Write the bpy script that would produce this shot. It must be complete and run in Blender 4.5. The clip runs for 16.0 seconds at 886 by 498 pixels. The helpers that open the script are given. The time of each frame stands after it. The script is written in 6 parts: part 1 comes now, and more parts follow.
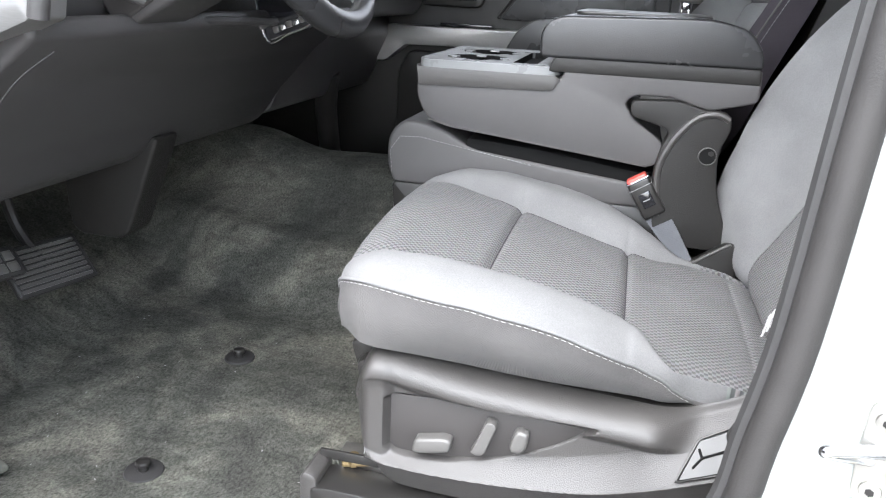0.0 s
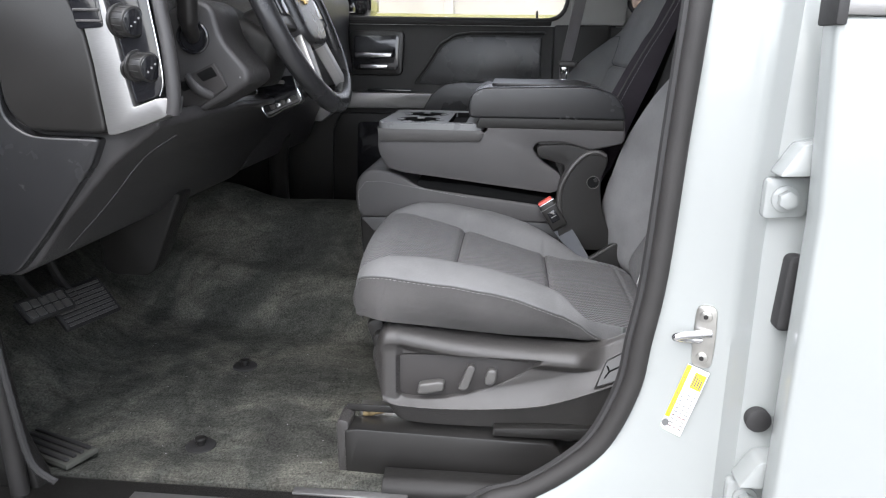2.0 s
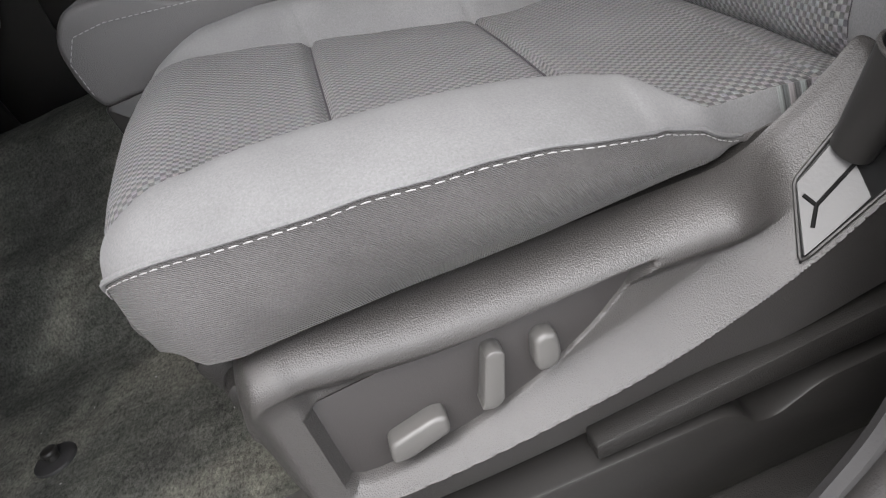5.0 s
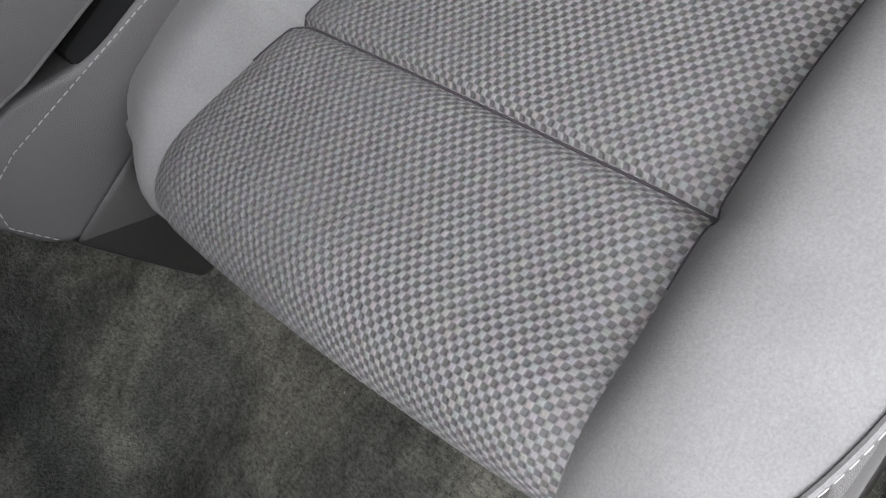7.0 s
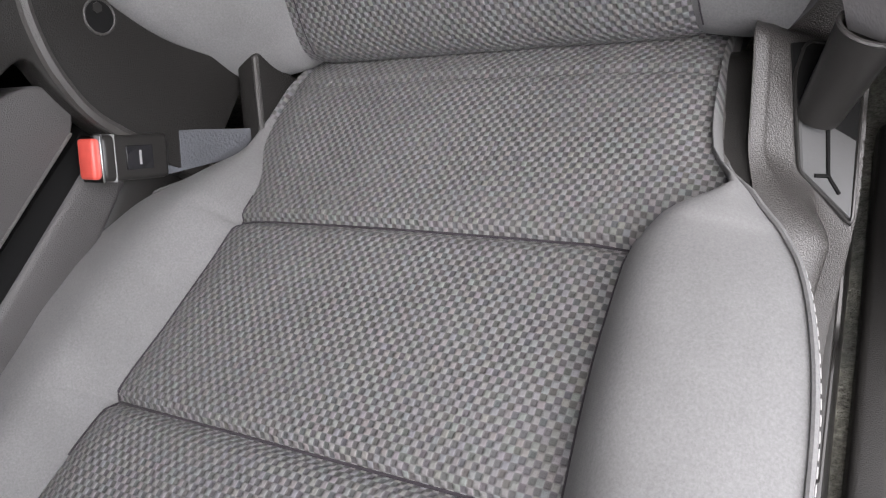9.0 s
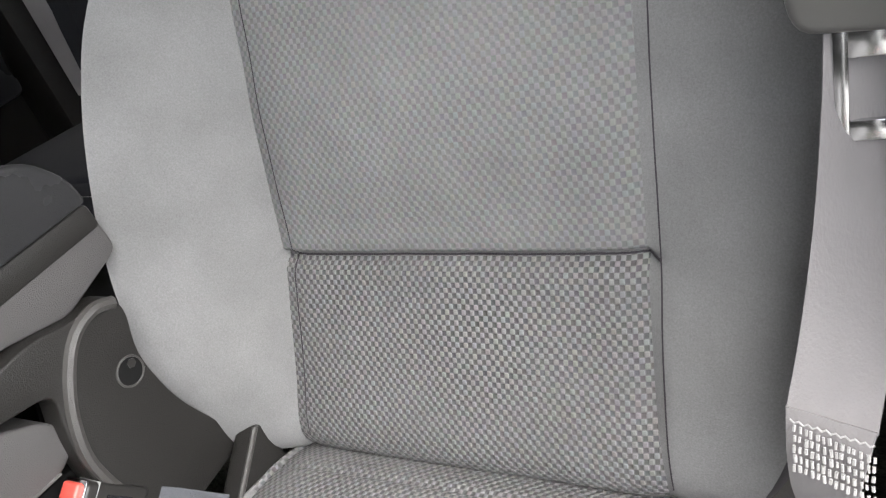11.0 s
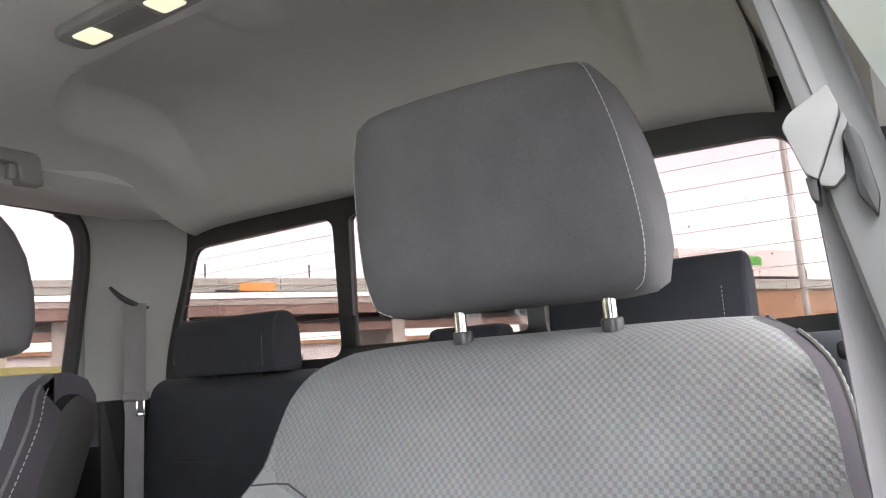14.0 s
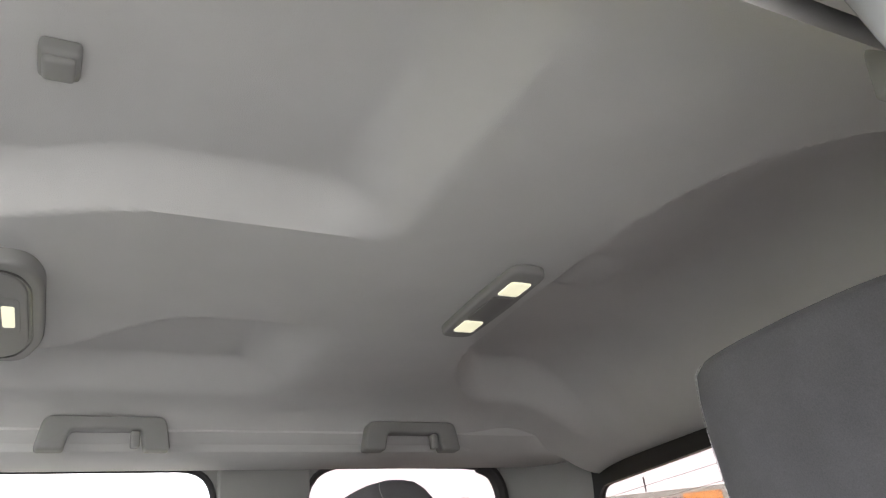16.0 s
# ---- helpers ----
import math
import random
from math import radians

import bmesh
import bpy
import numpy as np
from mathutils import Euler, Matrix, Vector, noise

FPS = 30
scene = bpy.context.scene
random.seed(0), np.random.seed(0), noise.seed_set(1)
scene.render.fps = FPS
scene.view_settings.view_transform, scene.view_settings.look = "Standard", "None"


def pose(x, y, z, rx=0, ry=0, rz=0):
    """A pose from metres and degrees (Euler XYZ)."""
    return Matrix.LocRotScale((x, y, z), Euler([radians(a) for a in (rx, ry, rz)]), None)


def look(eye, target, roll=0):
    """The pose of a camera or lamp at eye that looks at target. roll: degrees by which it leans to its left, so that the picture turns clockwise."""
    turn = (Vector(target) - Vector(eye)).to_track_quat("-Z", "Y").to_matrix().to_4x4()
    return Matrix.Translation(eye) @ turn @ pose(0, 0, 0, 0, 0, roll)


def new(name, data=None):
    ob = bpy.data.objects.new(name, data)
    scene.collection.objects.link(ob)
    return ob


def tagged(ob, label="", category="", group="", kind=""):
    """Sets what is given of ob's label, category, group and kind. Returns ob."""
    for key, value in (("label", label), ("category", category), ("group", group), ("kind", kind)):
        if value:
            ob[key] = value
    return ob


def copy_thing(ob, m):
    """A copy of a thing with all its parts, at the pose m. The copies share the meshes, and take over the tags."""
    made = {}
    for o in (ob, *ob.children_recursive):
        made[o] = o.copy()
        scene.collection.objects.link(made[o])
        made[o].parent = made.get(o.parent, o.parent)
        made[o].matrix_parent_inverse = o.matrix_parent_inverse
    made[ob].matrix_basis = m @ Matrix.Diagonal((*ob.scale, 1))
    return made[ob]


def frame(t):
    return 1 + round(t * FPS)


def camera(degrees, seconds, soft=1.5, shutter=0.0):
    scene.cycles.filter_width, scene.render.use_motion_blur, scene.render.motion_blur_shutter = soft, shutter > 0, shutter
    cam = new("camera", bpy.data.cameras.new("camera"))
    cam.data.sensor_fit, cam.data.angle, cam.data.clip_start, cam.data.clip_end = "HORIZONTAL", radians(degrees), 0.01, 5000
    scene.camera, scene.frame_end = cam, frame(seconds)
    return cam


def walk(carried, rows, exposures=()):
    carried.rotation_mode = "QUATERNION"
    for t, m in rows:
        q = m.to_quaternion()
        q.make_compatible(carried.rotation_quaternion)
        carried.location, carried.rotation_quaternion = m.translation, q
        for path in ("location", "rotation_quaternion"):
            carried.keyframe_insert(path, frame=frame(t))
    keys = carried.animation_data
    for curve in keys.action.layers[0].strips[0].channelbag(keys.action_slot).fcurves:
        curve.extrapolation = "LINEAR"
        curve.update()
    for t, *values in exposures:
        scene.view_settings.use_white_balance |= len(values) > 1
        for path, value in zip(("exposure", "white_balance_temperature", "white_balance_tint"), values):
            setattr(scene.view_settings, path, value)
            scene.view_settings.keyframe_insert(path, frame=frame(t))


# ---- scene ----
cam = camera(61.0, 16.0, 1.15)
PATH = [
    (0, (0.145, -0.999, 0.674), (-0.285, 0.842, 0.021), 2.8),
    (0.5, (0.143, -1.242, 0.741), (-0.171, 0.647, 0.166), 2.1),
    (1, (0.104, -1.406, 0.736), (-0.12, 0.507, 0.198), 1.4),
    (1.5, (0.102, -1.433, 0.737), (-0.082, 0.489, 0.216), 1.1),
    (2, (0.088, -1.426, 0.732), (-0.076, 0.497, 0.208), 0.9),
    (2.5, (0.084, -1.365, 0.717), (-0.062, 0.548, 0.152), -0.7),
    (3, (0.109, -1.127, 0.662), (-0.07, 0.748, -0.012), -6.1),
    (3.5, (0.131, -0.899, 0.578), (-0.068, 0.921, -0.227), -13.4),
    (3.7, (0.114, -0.817, 0.541), (-0.036, 0.98, -0.323), -15.9),
    (5.8, (-0.02, -0.567, 0.523), (0.048, 1.009, -0.707), -27.7),
    (6, (-0.042, -0.52, 0.579), (-0.012, 0.98, -0.745), -31.2),
    (6.5, (-0.099, -0.422, 0.646), (-0.027, 0.958, -0.8), -38.8),
    (7, (-0.08, -0.31, 0.708), (-0.112, 0.839, -0.928), -59.1),
    (7.5, (-0.073, -0.29, 0.707), (0.007, 0.772, -0.986), -61.3),
    (8, (-0.048, -0.299, 0.712), (0.225, 0.727, -0.983), -57.8),
    (8.5, (-0.026, -0.306, 0.718), (0.398, 0.702, -0.956), -54.0),
    (9, (-0.007, -0.316, 0.728), (0.615, 0.704, -0.876), -48.0),
    (9.5, (0.011, -0.322, 0.75), (0.819, 0.693, -0.771), -42.5),
    (9.7, (0.008, -0.321, 0.753), (0.912, 0.688, -0.718), -39.1),
    (11.8, (-0.01, -0.321, 0.822), (1.548, 0.669, 0.054), -13.8),
    (12, (-0.01, -0.322, 0.829), (1.579, 0.674, 0.132), -12.7),
    (12.5, (-0.012, -0.321, 0.838), (1.645, 0.688, 0.353), -10.0),
    (13, (-0.016, -0.321, 0.847), (1.686, 0.702, 0.612), -7.2),
    (13.5, (-0.027, -0.323, 0.862), (1.692, 0.699, 0.895), -5.2),
    (14, (-0.043, -0.326, 0.879), (1.651, 0.693, 1.18), -4.0),
    (14.5, (-0.051, -0.334, 0.896), (1.556, 0.736, 1.417), -4.4),
    (15, (-0.056, -0.362, 0.91), (1.372, 0.868, 1.577), -5.8),
    (15.5, (-0.05, -0.392, 0.911), (1.116, 1.027, 1.702), -7.0),
    (16, (-0.028, -0.434, 0.913), (0.827, 1.132, 1.817), -6.5),
]
EXPOSURES = [(0.0, 3.6, 6250, 10), (0.6, 3.55, 6250, 10), (1.5, 2.9, 6250, 11), (2.5, 2.4, 6350, 12), (3.5, 2.4, 6550, 13), (5.8, 2.85, 6450, 11), (6.5, 2.75, 6350, 11), (7.5, 2.95, 6450, 13), (8.5, 3.0, 6500, 14), (9.5, 2.75, 6500, 14), (11.8, 3.85, 6700, 8), (13.0, 3.8, 6600, 9), (14.5, 4.05, 6450, 12), (16.0, 3.85, 6450, 11)]
walk(cam, [(t, look(eye, target, roll)) for t, eye, target, roll in PATH], EXPOSURES)

# ---- world and light ----
world = bpy.data.worlds.new("overcast_sky")
scene.world = world
world.use_nodes = True
wn = world.node_tree
sky = wn.nodes.new("ShaderNodeTexSky")
sky.sky_type, sky.sun_disc = 'NISHITA', False
sky.sun_elevation, sky.sun_rotation = radians(55), radians(203)
hsv = wn.nodes.new("ShaderNodeHueSaturation")
hsv.inputs["Saturation"].default_value = 0.25
wn.links.new(sky.outputs[0], hsv.inputs["Color"])
wn.links.new(hsv.outputs[0], wn.nodes["Background"].inputs[0])
wn.nodes["Background"].inputs[1].default_value = 0.12
sun = new("sun", bpy.data.lights.new("sun", 'SUN'))
sun.data.energy, sun.data.angle, sun.data.color = 0.85, radians(70), (1.0, 0.97, 0.93)
sun.matrix_world = look((-1.0, -2.4, 3.8), (0, 0, 0))


# ---- materials ----
def pbr(name, base, rough=0.55, metal=0.0, spots=None, vary=0.0, vary_scale=12.0, bump=0.0, bump_scale=400.0, coat=0.0, stretch=None, spec=0.5):
    """Principled surface: base colour, large soft variation, fine relief."""
    m = bpy.data.materials.new(name)
    m.use_nodes = True
    n, l = m.node_tree.nodes, m.node_tree.links
    b = n["Principled BSDF"]
    b.inputs["Base Color"].default_value = (*base, 1)
    b.inputs["Roughness"].default_value = rough
    b.inputs["Metallic"].default_value = metal
    b.inputs["Coat Weight"].default_value = coat
    b.inputs["Specular IOR Level"].default_value = spec
    tc = n.new("ShaderNodeTexCoord")
    src = tc.outputs["Object"]
    if stretch:
        mp = n.new("ShaderNodeMapping")
        mp.inputs["Scale"].default_value = stretch
        l.new(src, mp.inputs[0])
        src = mp.outputs[0]
    if vary:
        t = n.new("ShaderNodeTexNoise")
        t.inputs["Scale"].default_value, t.inputs["Detail"].default_value = vary_scale, 6
        l.new(src, t.inputs["Vector"])
        r = n.new("ShaderNodeValToRGB")
        r.color_ramp.elements[0].position, r.color_ramp.elements[1].position = 0.3, 0.7
        other = spots or tuple(c * (1 - vary) for c in base)
        r.color_ramp.elements[0].color = (*other, 1)
        r.color_ramp.elements[1].color = (*base, 1)
        l.new(t.outputs[0], r.inputs[0])
        l.new(r.outputs[0], b.inputs["Base Color"])
        rr = n.new("ShaderNodeMapRange")
        rr.inputs["To Min"].default_value, rr.inputs["To Max"].default_value = max(0.05, rough - min(0.08, vary * 0.3)), min(1, rough + min(0.08, vary * 0.3))
        l.new(t.outputs[0], rr.inputs["Value"])
        l.new(rr.outputs[0], b.inputs["Roughness"])
    if bump:
        f = n.new("ShaderNodeTexNoise")
        f.inputs["Scale"].default_value, f.inputs["Detail"].default_value = bump_scale, 3
        l.new(src, f.inputs["Vector"])
        bp = n.new("ShaderNodeBump")
        bp.inputs["Strength"].default_value, bp.inputs["Distance"].default_value = bump, 0.002
        l.new(f.outputs[0], bp.inputs["Height"])
        l.new(bp.outputs[0], b.inputs["Normal"])
    return m


def woven(name, light, dark, width, length, relief=0.7):
    """Fine two-tone basket weave, laid out by the UV map in metres."""
    m = bpy.data.materials.new(name)
    m.use_nodes = True
    n, l = m.node_tree.nodes, m.node_tree.links
    b = n["Principled BSDF"]
    b.inputs["Roughness"].default_value = 0.85
    b.inputs["Sheen Weight"].default_value = 0.06
    b.inputs["Specular IOR Level"].default_value = 0.2
    uv = n.new("ShaderNodeUVMap")
    tc = n.new("ShaderNodeTexCoord")

    def noise_at(scale, detail):
        t = n.new("ShaderNodeTexNoise")
        t.inputs["Scale"].default_value, t.inputs["Detail"].default_value = scale, detail
        l.new(tc.outputs["Object"], t.inputs["Vector"])
        return t

    def calc(op, a, c=None, d=None):
        k = n.new("ShaderNodeMath")
        k.operation = op
        for slot_, v in zip(k.inputs, (a, c, d)):
            if v is None:
                continue
            if isinstance(v, (int, float)):
                slot_.default_value = v
            else:
                l.new(v, slot_)
        return k.outputs[0]

    warp = noise_at(45, 2)
    sep = n.new("ShaderNodeSeparateXYZ")
    l.new(uv.outputs[0], sep.inputs[0])
    shift = calc('MULTIPLY_ADD', warp.outputs[0], 0.0016, -0.0008)
    cu = calc('DIVIDE', calc('ADD', sep.outputs[0], shift), width)
    cv = calc('DIVIDE', calc('SUBTRACT', sep.outputs[1], shift), length)

    def squared(c):
        wave = calc('MULTIPLY', calc('SINE', calc('MULTIPLY', c, math.pi)), 1.5)
        return calc('MAXIMUM', calc('MINIMUM', wave, 1.0), -1.0)

    s = calc('MULTIPLY', squared(cu), squared(cv))
    cell = n.new("ShaderNodeCombineXYZ")
    l.new(calc('FLOOR', cu), cell.inputs[0])
    l.new(calc('FLOOR', cv), cell.inputs[1])
    yarn = n.new("ShaderNodeTexWhiteNoise")
    yarn.noise_dimensions = '2D'
    l.new(cell.outputs[0], yarn.inputs["Vector"])
    fine = noise_at(1100, 2)
    s2 = calc('ADD', s, calc('MULTIPLY_ADD', fine.outputs[0], 0.5, -0.25))
    mr = n.new("ShaderNodeMapRange")
    mr.interpolation_type = 'SMOOTHSTEP'
    mr.inputs["From Min"].default_value, mr.inputs["From Max"].default_value = -0.5, 0.4
    l.new(s2, mr.inputs["Value"])
    mix = n.new("ShaderNodeMix")
    mix.data_type = 'RGBA'
    mix.inputs[6].default_value = (*dark, 1)
    mix.inputs[7].default_value = (*light, 1)
    # random contrast in the colour stands in for view-dependent shade between yarns
    unevenness = n.new("ShaderNodeMapRange")
    unevenness.inputs["From Min"].default_value, unevenness.inputs["From Max"].default_value = 0.35, 0.65
    unevenness.inputs["To Min"].default_value, unevenness.inputs["To Max"].default_value = 0.55, 1.0
    l.new(noise_at(7.0, 4).outputs[0], unevenness.inputs["Value"])
    l.new(calc('MULTIPLY_ADD', calc('SUBTRACT', mr.outputs[0], 0.5), unevenness.outputs[0], 0.5), mix.inputs[0])
    big = noise_at(9.0, 5)
    sc = n.new("ShaderNodeMapRange")
    sc.inputs["To Min"].default_value, sc.inputs["To Max"].default_value = 0.80, 1.18
    l.new(big.outputs[0], sc.inputs["Value"])
    tint = n.new("ShaderNodeMix")
    tint.data_type, tint.blend_type = 'RGBA', 'OVERLAY'
    tint.inputs[0].default_value = 0.05
    l.new(mix.outputs[2], tint.inputs[6])
    l.new(yarn.outputs["Color"], tint.inputs[7])
    mul = n.new("ShaderNodeVectorMath")
    mul.operation = 'SCALE'
    l.new(tint.outputs[2], mul.inputs[0])
    l.new(sc.outputs[0], mul.inputs["Scale"])
    l.new(mul.outputs[0], b.inputs["Base Color"])
    bp = n.new("ShaderNodeBump")
    bp.inputs["Strength"].default_value, bp.inputs["Distance"].default_value = relief, 0.0011
    l.new(s2, bp.inputs["Height"])
    l.new(bp.outputs[0], b.inputs["Normal"])
    return m


def twill(name, base, scale=700, relief=0.25, vary=0.2, ribs=0.12):
    """Fine ribbed cloth with soft wear."""
    m = pbr(name, base, 0.85, vary=vary, vary_scale=14, spec=0.15)
    n, l = m.node_tree.nodes, m.node_tree.links
    b = n["Principled BSDF"]
    b.inputs["Sheen Weight"].default_value = 0.06
    tc = n.new("ShaderNodeTexCoord")
    speck = n.new("ShaderNodeTexNoise")
    speck.inputs["Scale"].default_value, speck.inputs["Detail"].default_value, speck.inputs["Roughness"].default_value = 620, 4, 0.75
    l.new(tc.outputs["Object"], speck.inputs["Vector"])
    amount = n.new("ShaderNodeMapRange")
    amount.inputs["From Min"].default_value, amount.inputs["From Max"].default_value = 0.3, 0.7
    amount.inputs["To Min"].default_value, amount.inputs["To Max"].default_value = 0.84, 1.16
    l.new(speck.outputs[0], amount.inputs["Value"])
    heather = n.new("ShaderNodeVectorMath")
    heather.operation = 'SCALE'
    l.new(b.inputs["Base Color"].links[0].from_socket, heather.inputs[0])
    l.new(amount.outputs[0], heather.inputs["Scale"])
    l.new(heather.outputs[0], b.inputs["Base Color"])
    w = n.new("ShaderNodeTexWave")
    w.wave_type, w.bands_direction = 'BANDS', 'DIAGONAL'
    w.inputs["Scale"].default_value, w.inputs["Distortion"].default_value = scale * 0.9, 1.0
    l.new(tc.outputs["Object"], w.inputs["Vector"])
    f = n.new("ShaderNodeTexNoise")
    f.inputs["Scale"].default_value = scale
    l.new(tc.outputs["Object"], f.inputs["Vector"])
    a = n.new("ShaderNodeMath")
    a.operation = 'MULTIPLY_ADD'
    a.inputs[1].default_value = ribs
    l.new(w.outputs[1], a.inputs[0])
    l.new(f.outputs[0], a.inputs[2])
    bp = n.new("ShaderNodeBump")
    bp.inputs["Strength"].default_value, bp.inputs["Distance"].default_value = relief, 0.001
    l.new(a.outputs[0], bp.inputs["Height"])
    l.new(bp.outputs[0], b.inputs["Normal"])
    return m


def glow(name, colour, strength):
    m = bpy.data.materials.new(name)
    m.use_nodes = True
    b = m.node_tree.nodes["Principled BSDF"]
    b.inputs["Base Color"].default_value = (*colour, 1)
    b.inputs["Emission Color"].default_value = (*colour, 1)
    b.inputs["Emission Strength"].default_value = strength
    return m


def pane(name, tint=(0.88, 0.86, 0.87)):
    m = bpy.data.materials.new(name)
    m.use_nodes = True
    n, l = m.node_tree.nodes, m.node_tree.links
    g = n.new("ShaderNodeBsdfGlossy")
    g.inputs["Roughness"].default_value = 0.02
    t = n.new("ShaderNodeBsdfTransparent")
    t.inputs["Color"].default_value = (*tint, 1)
    mix = n.new("ShaderNodeMixShader")
    fr = n.new("ShaderNodeLayerWeight")
    fr.inputs[0].default_value = 0.12
    half = n.new("ShaderNodeMath")
    half.operation = 'MULTIPLY_ADD'
    half.inputs[1].default_value, half.inputs[2].default_value = 0.4, 0.02
    l.new(fr.outputs["Facing"], half.inputs[0])
    l.new(half.outputs[0], mix.inputs[0])
    l.new(t.outputs[0], mix.inputs[1])
    l.new(g.outputs[0], mix.inputs[2])
    l.new(mix.outputs[0], n["Material Output"].inputs["Surface"])
    return m


def carpet_material():
    """Cut pile with brushed patches, small scuffs and single tufts."""
    m = pbr("carpet_pile", (0.055, 0.058, 0.046), 0.95, spec=0.1)
    n, l = m.node_tree.nodes, m.node_tree.links
    b = n["Principled BSDF"]
    tc = n.new("ShaderNodeTexCoord")

    def cloud(scale, detail, rough, stretch, distort=0.0):
        mp = n.new("ShaderNodeMapping")
        mp.inputs["Scale"].default_value = stretch
        l.new(tc.outputs["Object"], mp.inputs[0])
        t = n.new("ShaderNodeTexNoise")
        t.inputs["Scale"].default_value, t.inputs["Detail"].default_value = scale, detail
        t.inputs["Roughness"].default_value, t.inputs["Distortion"].default_value = rough, distort
        l.new(mp.outputs[0], t.inputs["Vector"])
        return t.outputs[0]

    def ranged(v, a, c, lo, hi):
        k = n.new("ShaderNodeMapRange")
        k.inputs["From Min"].default_value, k.inputs["From Max"].default_value = a, c
        k.inputs["To Min"].default_value, k.inputs["To Max"].default_value = lo, hi
        l.new(v, k.inputs["Value"])
        return k.outputs[0]

    patches = cloud(4.2, 4, 0.55, (1.0, 0.7, 1.0), 1.6)
    scuffs = cloud(22, 6, 0.72, (0.6, 1.3, 1.0), 0.8)
    tufts = cloud(260, 4, 0.85, (1.0, 0.6, 1.0))
    r = n.new("ShaderNodeValToRGB")
    e = r.color_ramp.elements
    e[0].position, e[0].color = 0.36, (0.064, 0.064, 0.058, 1)
    e[1].position, e[1].color = 0.62, (0.142, 0.138, 0.118, 1)
    k = e.new(0.48)
    k.color = (0.084, 0.086, 0.075, 1)
    l.new(patches, r.inputs[0])
    out = r.outputs[0]
    for value in (ranged(scuffs, 0.3, 0.7, 0.66, 1.38), ranged(tufts, 0.32, 0.68, 0.35, 1.75)):
        mul = n.new("ShaderNodeVectorMath")
        mul.operation = 'SCALE'
        l.new(out, mul.inputs[0])
        l.new(value, mul.inputs["Scale"])
        out = mul.outputs[0]
    l.new(out, b.inputs["Base Color"])
    bp = n.new("ShaderNodeBump")
    bp.inputs["Strength"].default_value, bp.inputs["Distance"].default_value = 1.0, 0.004
    l.new(tufts, bp.inputs["Height"])
    l.new(bp.outputs[0], b.inputs["Normal"])
    return m


M_WEAVE = woven("seat_weave", (0.170, 0.168, 0.168), (0.062, 0.061, 0.062), 0.0041, 0.0048, 0.6)
# same cloth as seat_weave, its gap shade painted weaker for the head-on view
M_WEAVE_FLAT = woven("seat_weave_low_contrast", (0.164, 0.163, 0.162), (0.122, 0.122, 0.122), 0.0041, 0.0048, 0.3)
M_CLOTH = twill("bolster_cloth", (0.162, 0.161, 0.161), 700, 0.22, 0.20)
M_SHELL = twill("seat_shell_cloth", (0.040, 0.035, 0.041), 600, 0.2)
M_SIDE_CLOTH = twill("side_cloth", (0.112, 0.107, 0.105), 420, 0.7, 0.2, 1.0)
M_HEAD = twill("headrest_cloth", (0.094, 0.090, 0.093), 800, 0.15)
M_DARK_CLOTH = twill("rear_seat_cloth", (0.034, 0.036, 0.043), 700, 0.25)
M_CONSOLE_CLOTH = pbr("console_vinyl", (0.062, 0.059, 0.059), 0.46, vary=0.12, vary_scale=8, bump=0.4, bump_scale=900)
M_THREAD = pbr("white_thread", (0.31, 0.305, 0.30), 0.7)
M_THREAD_DIM = pbr("grey_thread", (0.22, 0.22, 0.22), 0.7)
M_PLASTIC = pbr("grained_black_plastic", (0.017, 0.016, 0.015), 0.42, vary=0.15, vary_scale=6, bump=0.35, bump_scale=900, spec=0.3)
M_DASH = pbr("grained_dash_plastic", (0.044, 0.042, 0.042), 0.38, vary=0.15, vary_scale=6, bump=0.35, bump_scale=900)
M_SHIELD = pbr("grained_grey_plastic", (0.049, 0.046, 0.044), 0.36, vary=0.2, vary_scale=9, bump=0.4, bump_scale=900, spec=0.55)
M_INSERT = pbr("satin_grey_insert", (0.050, 0.050, 0.050), 0.4, vary=0.1, bump=0.05)
M_SWITCH = pbr("switch_plastic", (0.085, 0.082, 0.078), 0.32, vary=0.1, bump=0.08, bump_scale=1200)
M_SMOOTH = pbr("smooth_black_plastic", (0.020, 0.019, 0.018), 0.33, vary=0.2, vary_scale=10, bump=0.05, spec=0.4)
M_PANEL = pbr("brown_grey_panel", (0.030, 0.027, 0.026), 0.6, vary=0.1, bump=0.1, bump_scale=900)
M_TRAY = pbr("satin_tray", (0.17, 0.174, 0.176), 0.28, vary=0.1, vary_scale=20, bump=0.05)
# near-black colour that stands in for the shade inside recesses
M_WELL = pbr("dark_well", (0.008, 0.008, 0.008), 0.9, spec=0.1)
M_GLOSS = pbr("gloss_black", (0.012, 0.012, 0.014), 0.12, coat=0.5)
M_LEATHER = pbr("black_vinyl", (0.022, 0.022, 0.023), 0.27, vary=0.2, vary_scale=9, bump=0.18, bump_scale=900)
M_SILVER = pbr("brushed_silver_trim", (0.31, 0.305, 0.30), 0.36, 0.75, vary=0.12, vary_scale=30, bump=0.05, stretch=(4, 4, 60))
M_CHROME = pbr("chrome", (0.66, 0.66, 0.67), 0.18, 1.0, vary=0.05)
M_STEEL = pbr("zinc_steel", (0.50, 0.49, 0.46), 0.34, 0.9, vary=0.25, vary_scale=40, bump=0.1, bump_scale=200)
M_BRASS = pbr("brassy_bolt", (0.50, 0.38, 0.20), 0.4, 0.8, vary=0.3, vary_scale=60)
M_CARPET = carpet_material()
M_RUBBER = pbr("black_rubber", (0.025, 0.024, 0.024), 0.62, vary=0.2, vary_scale=15, bump=0.15, bump_scale=500)
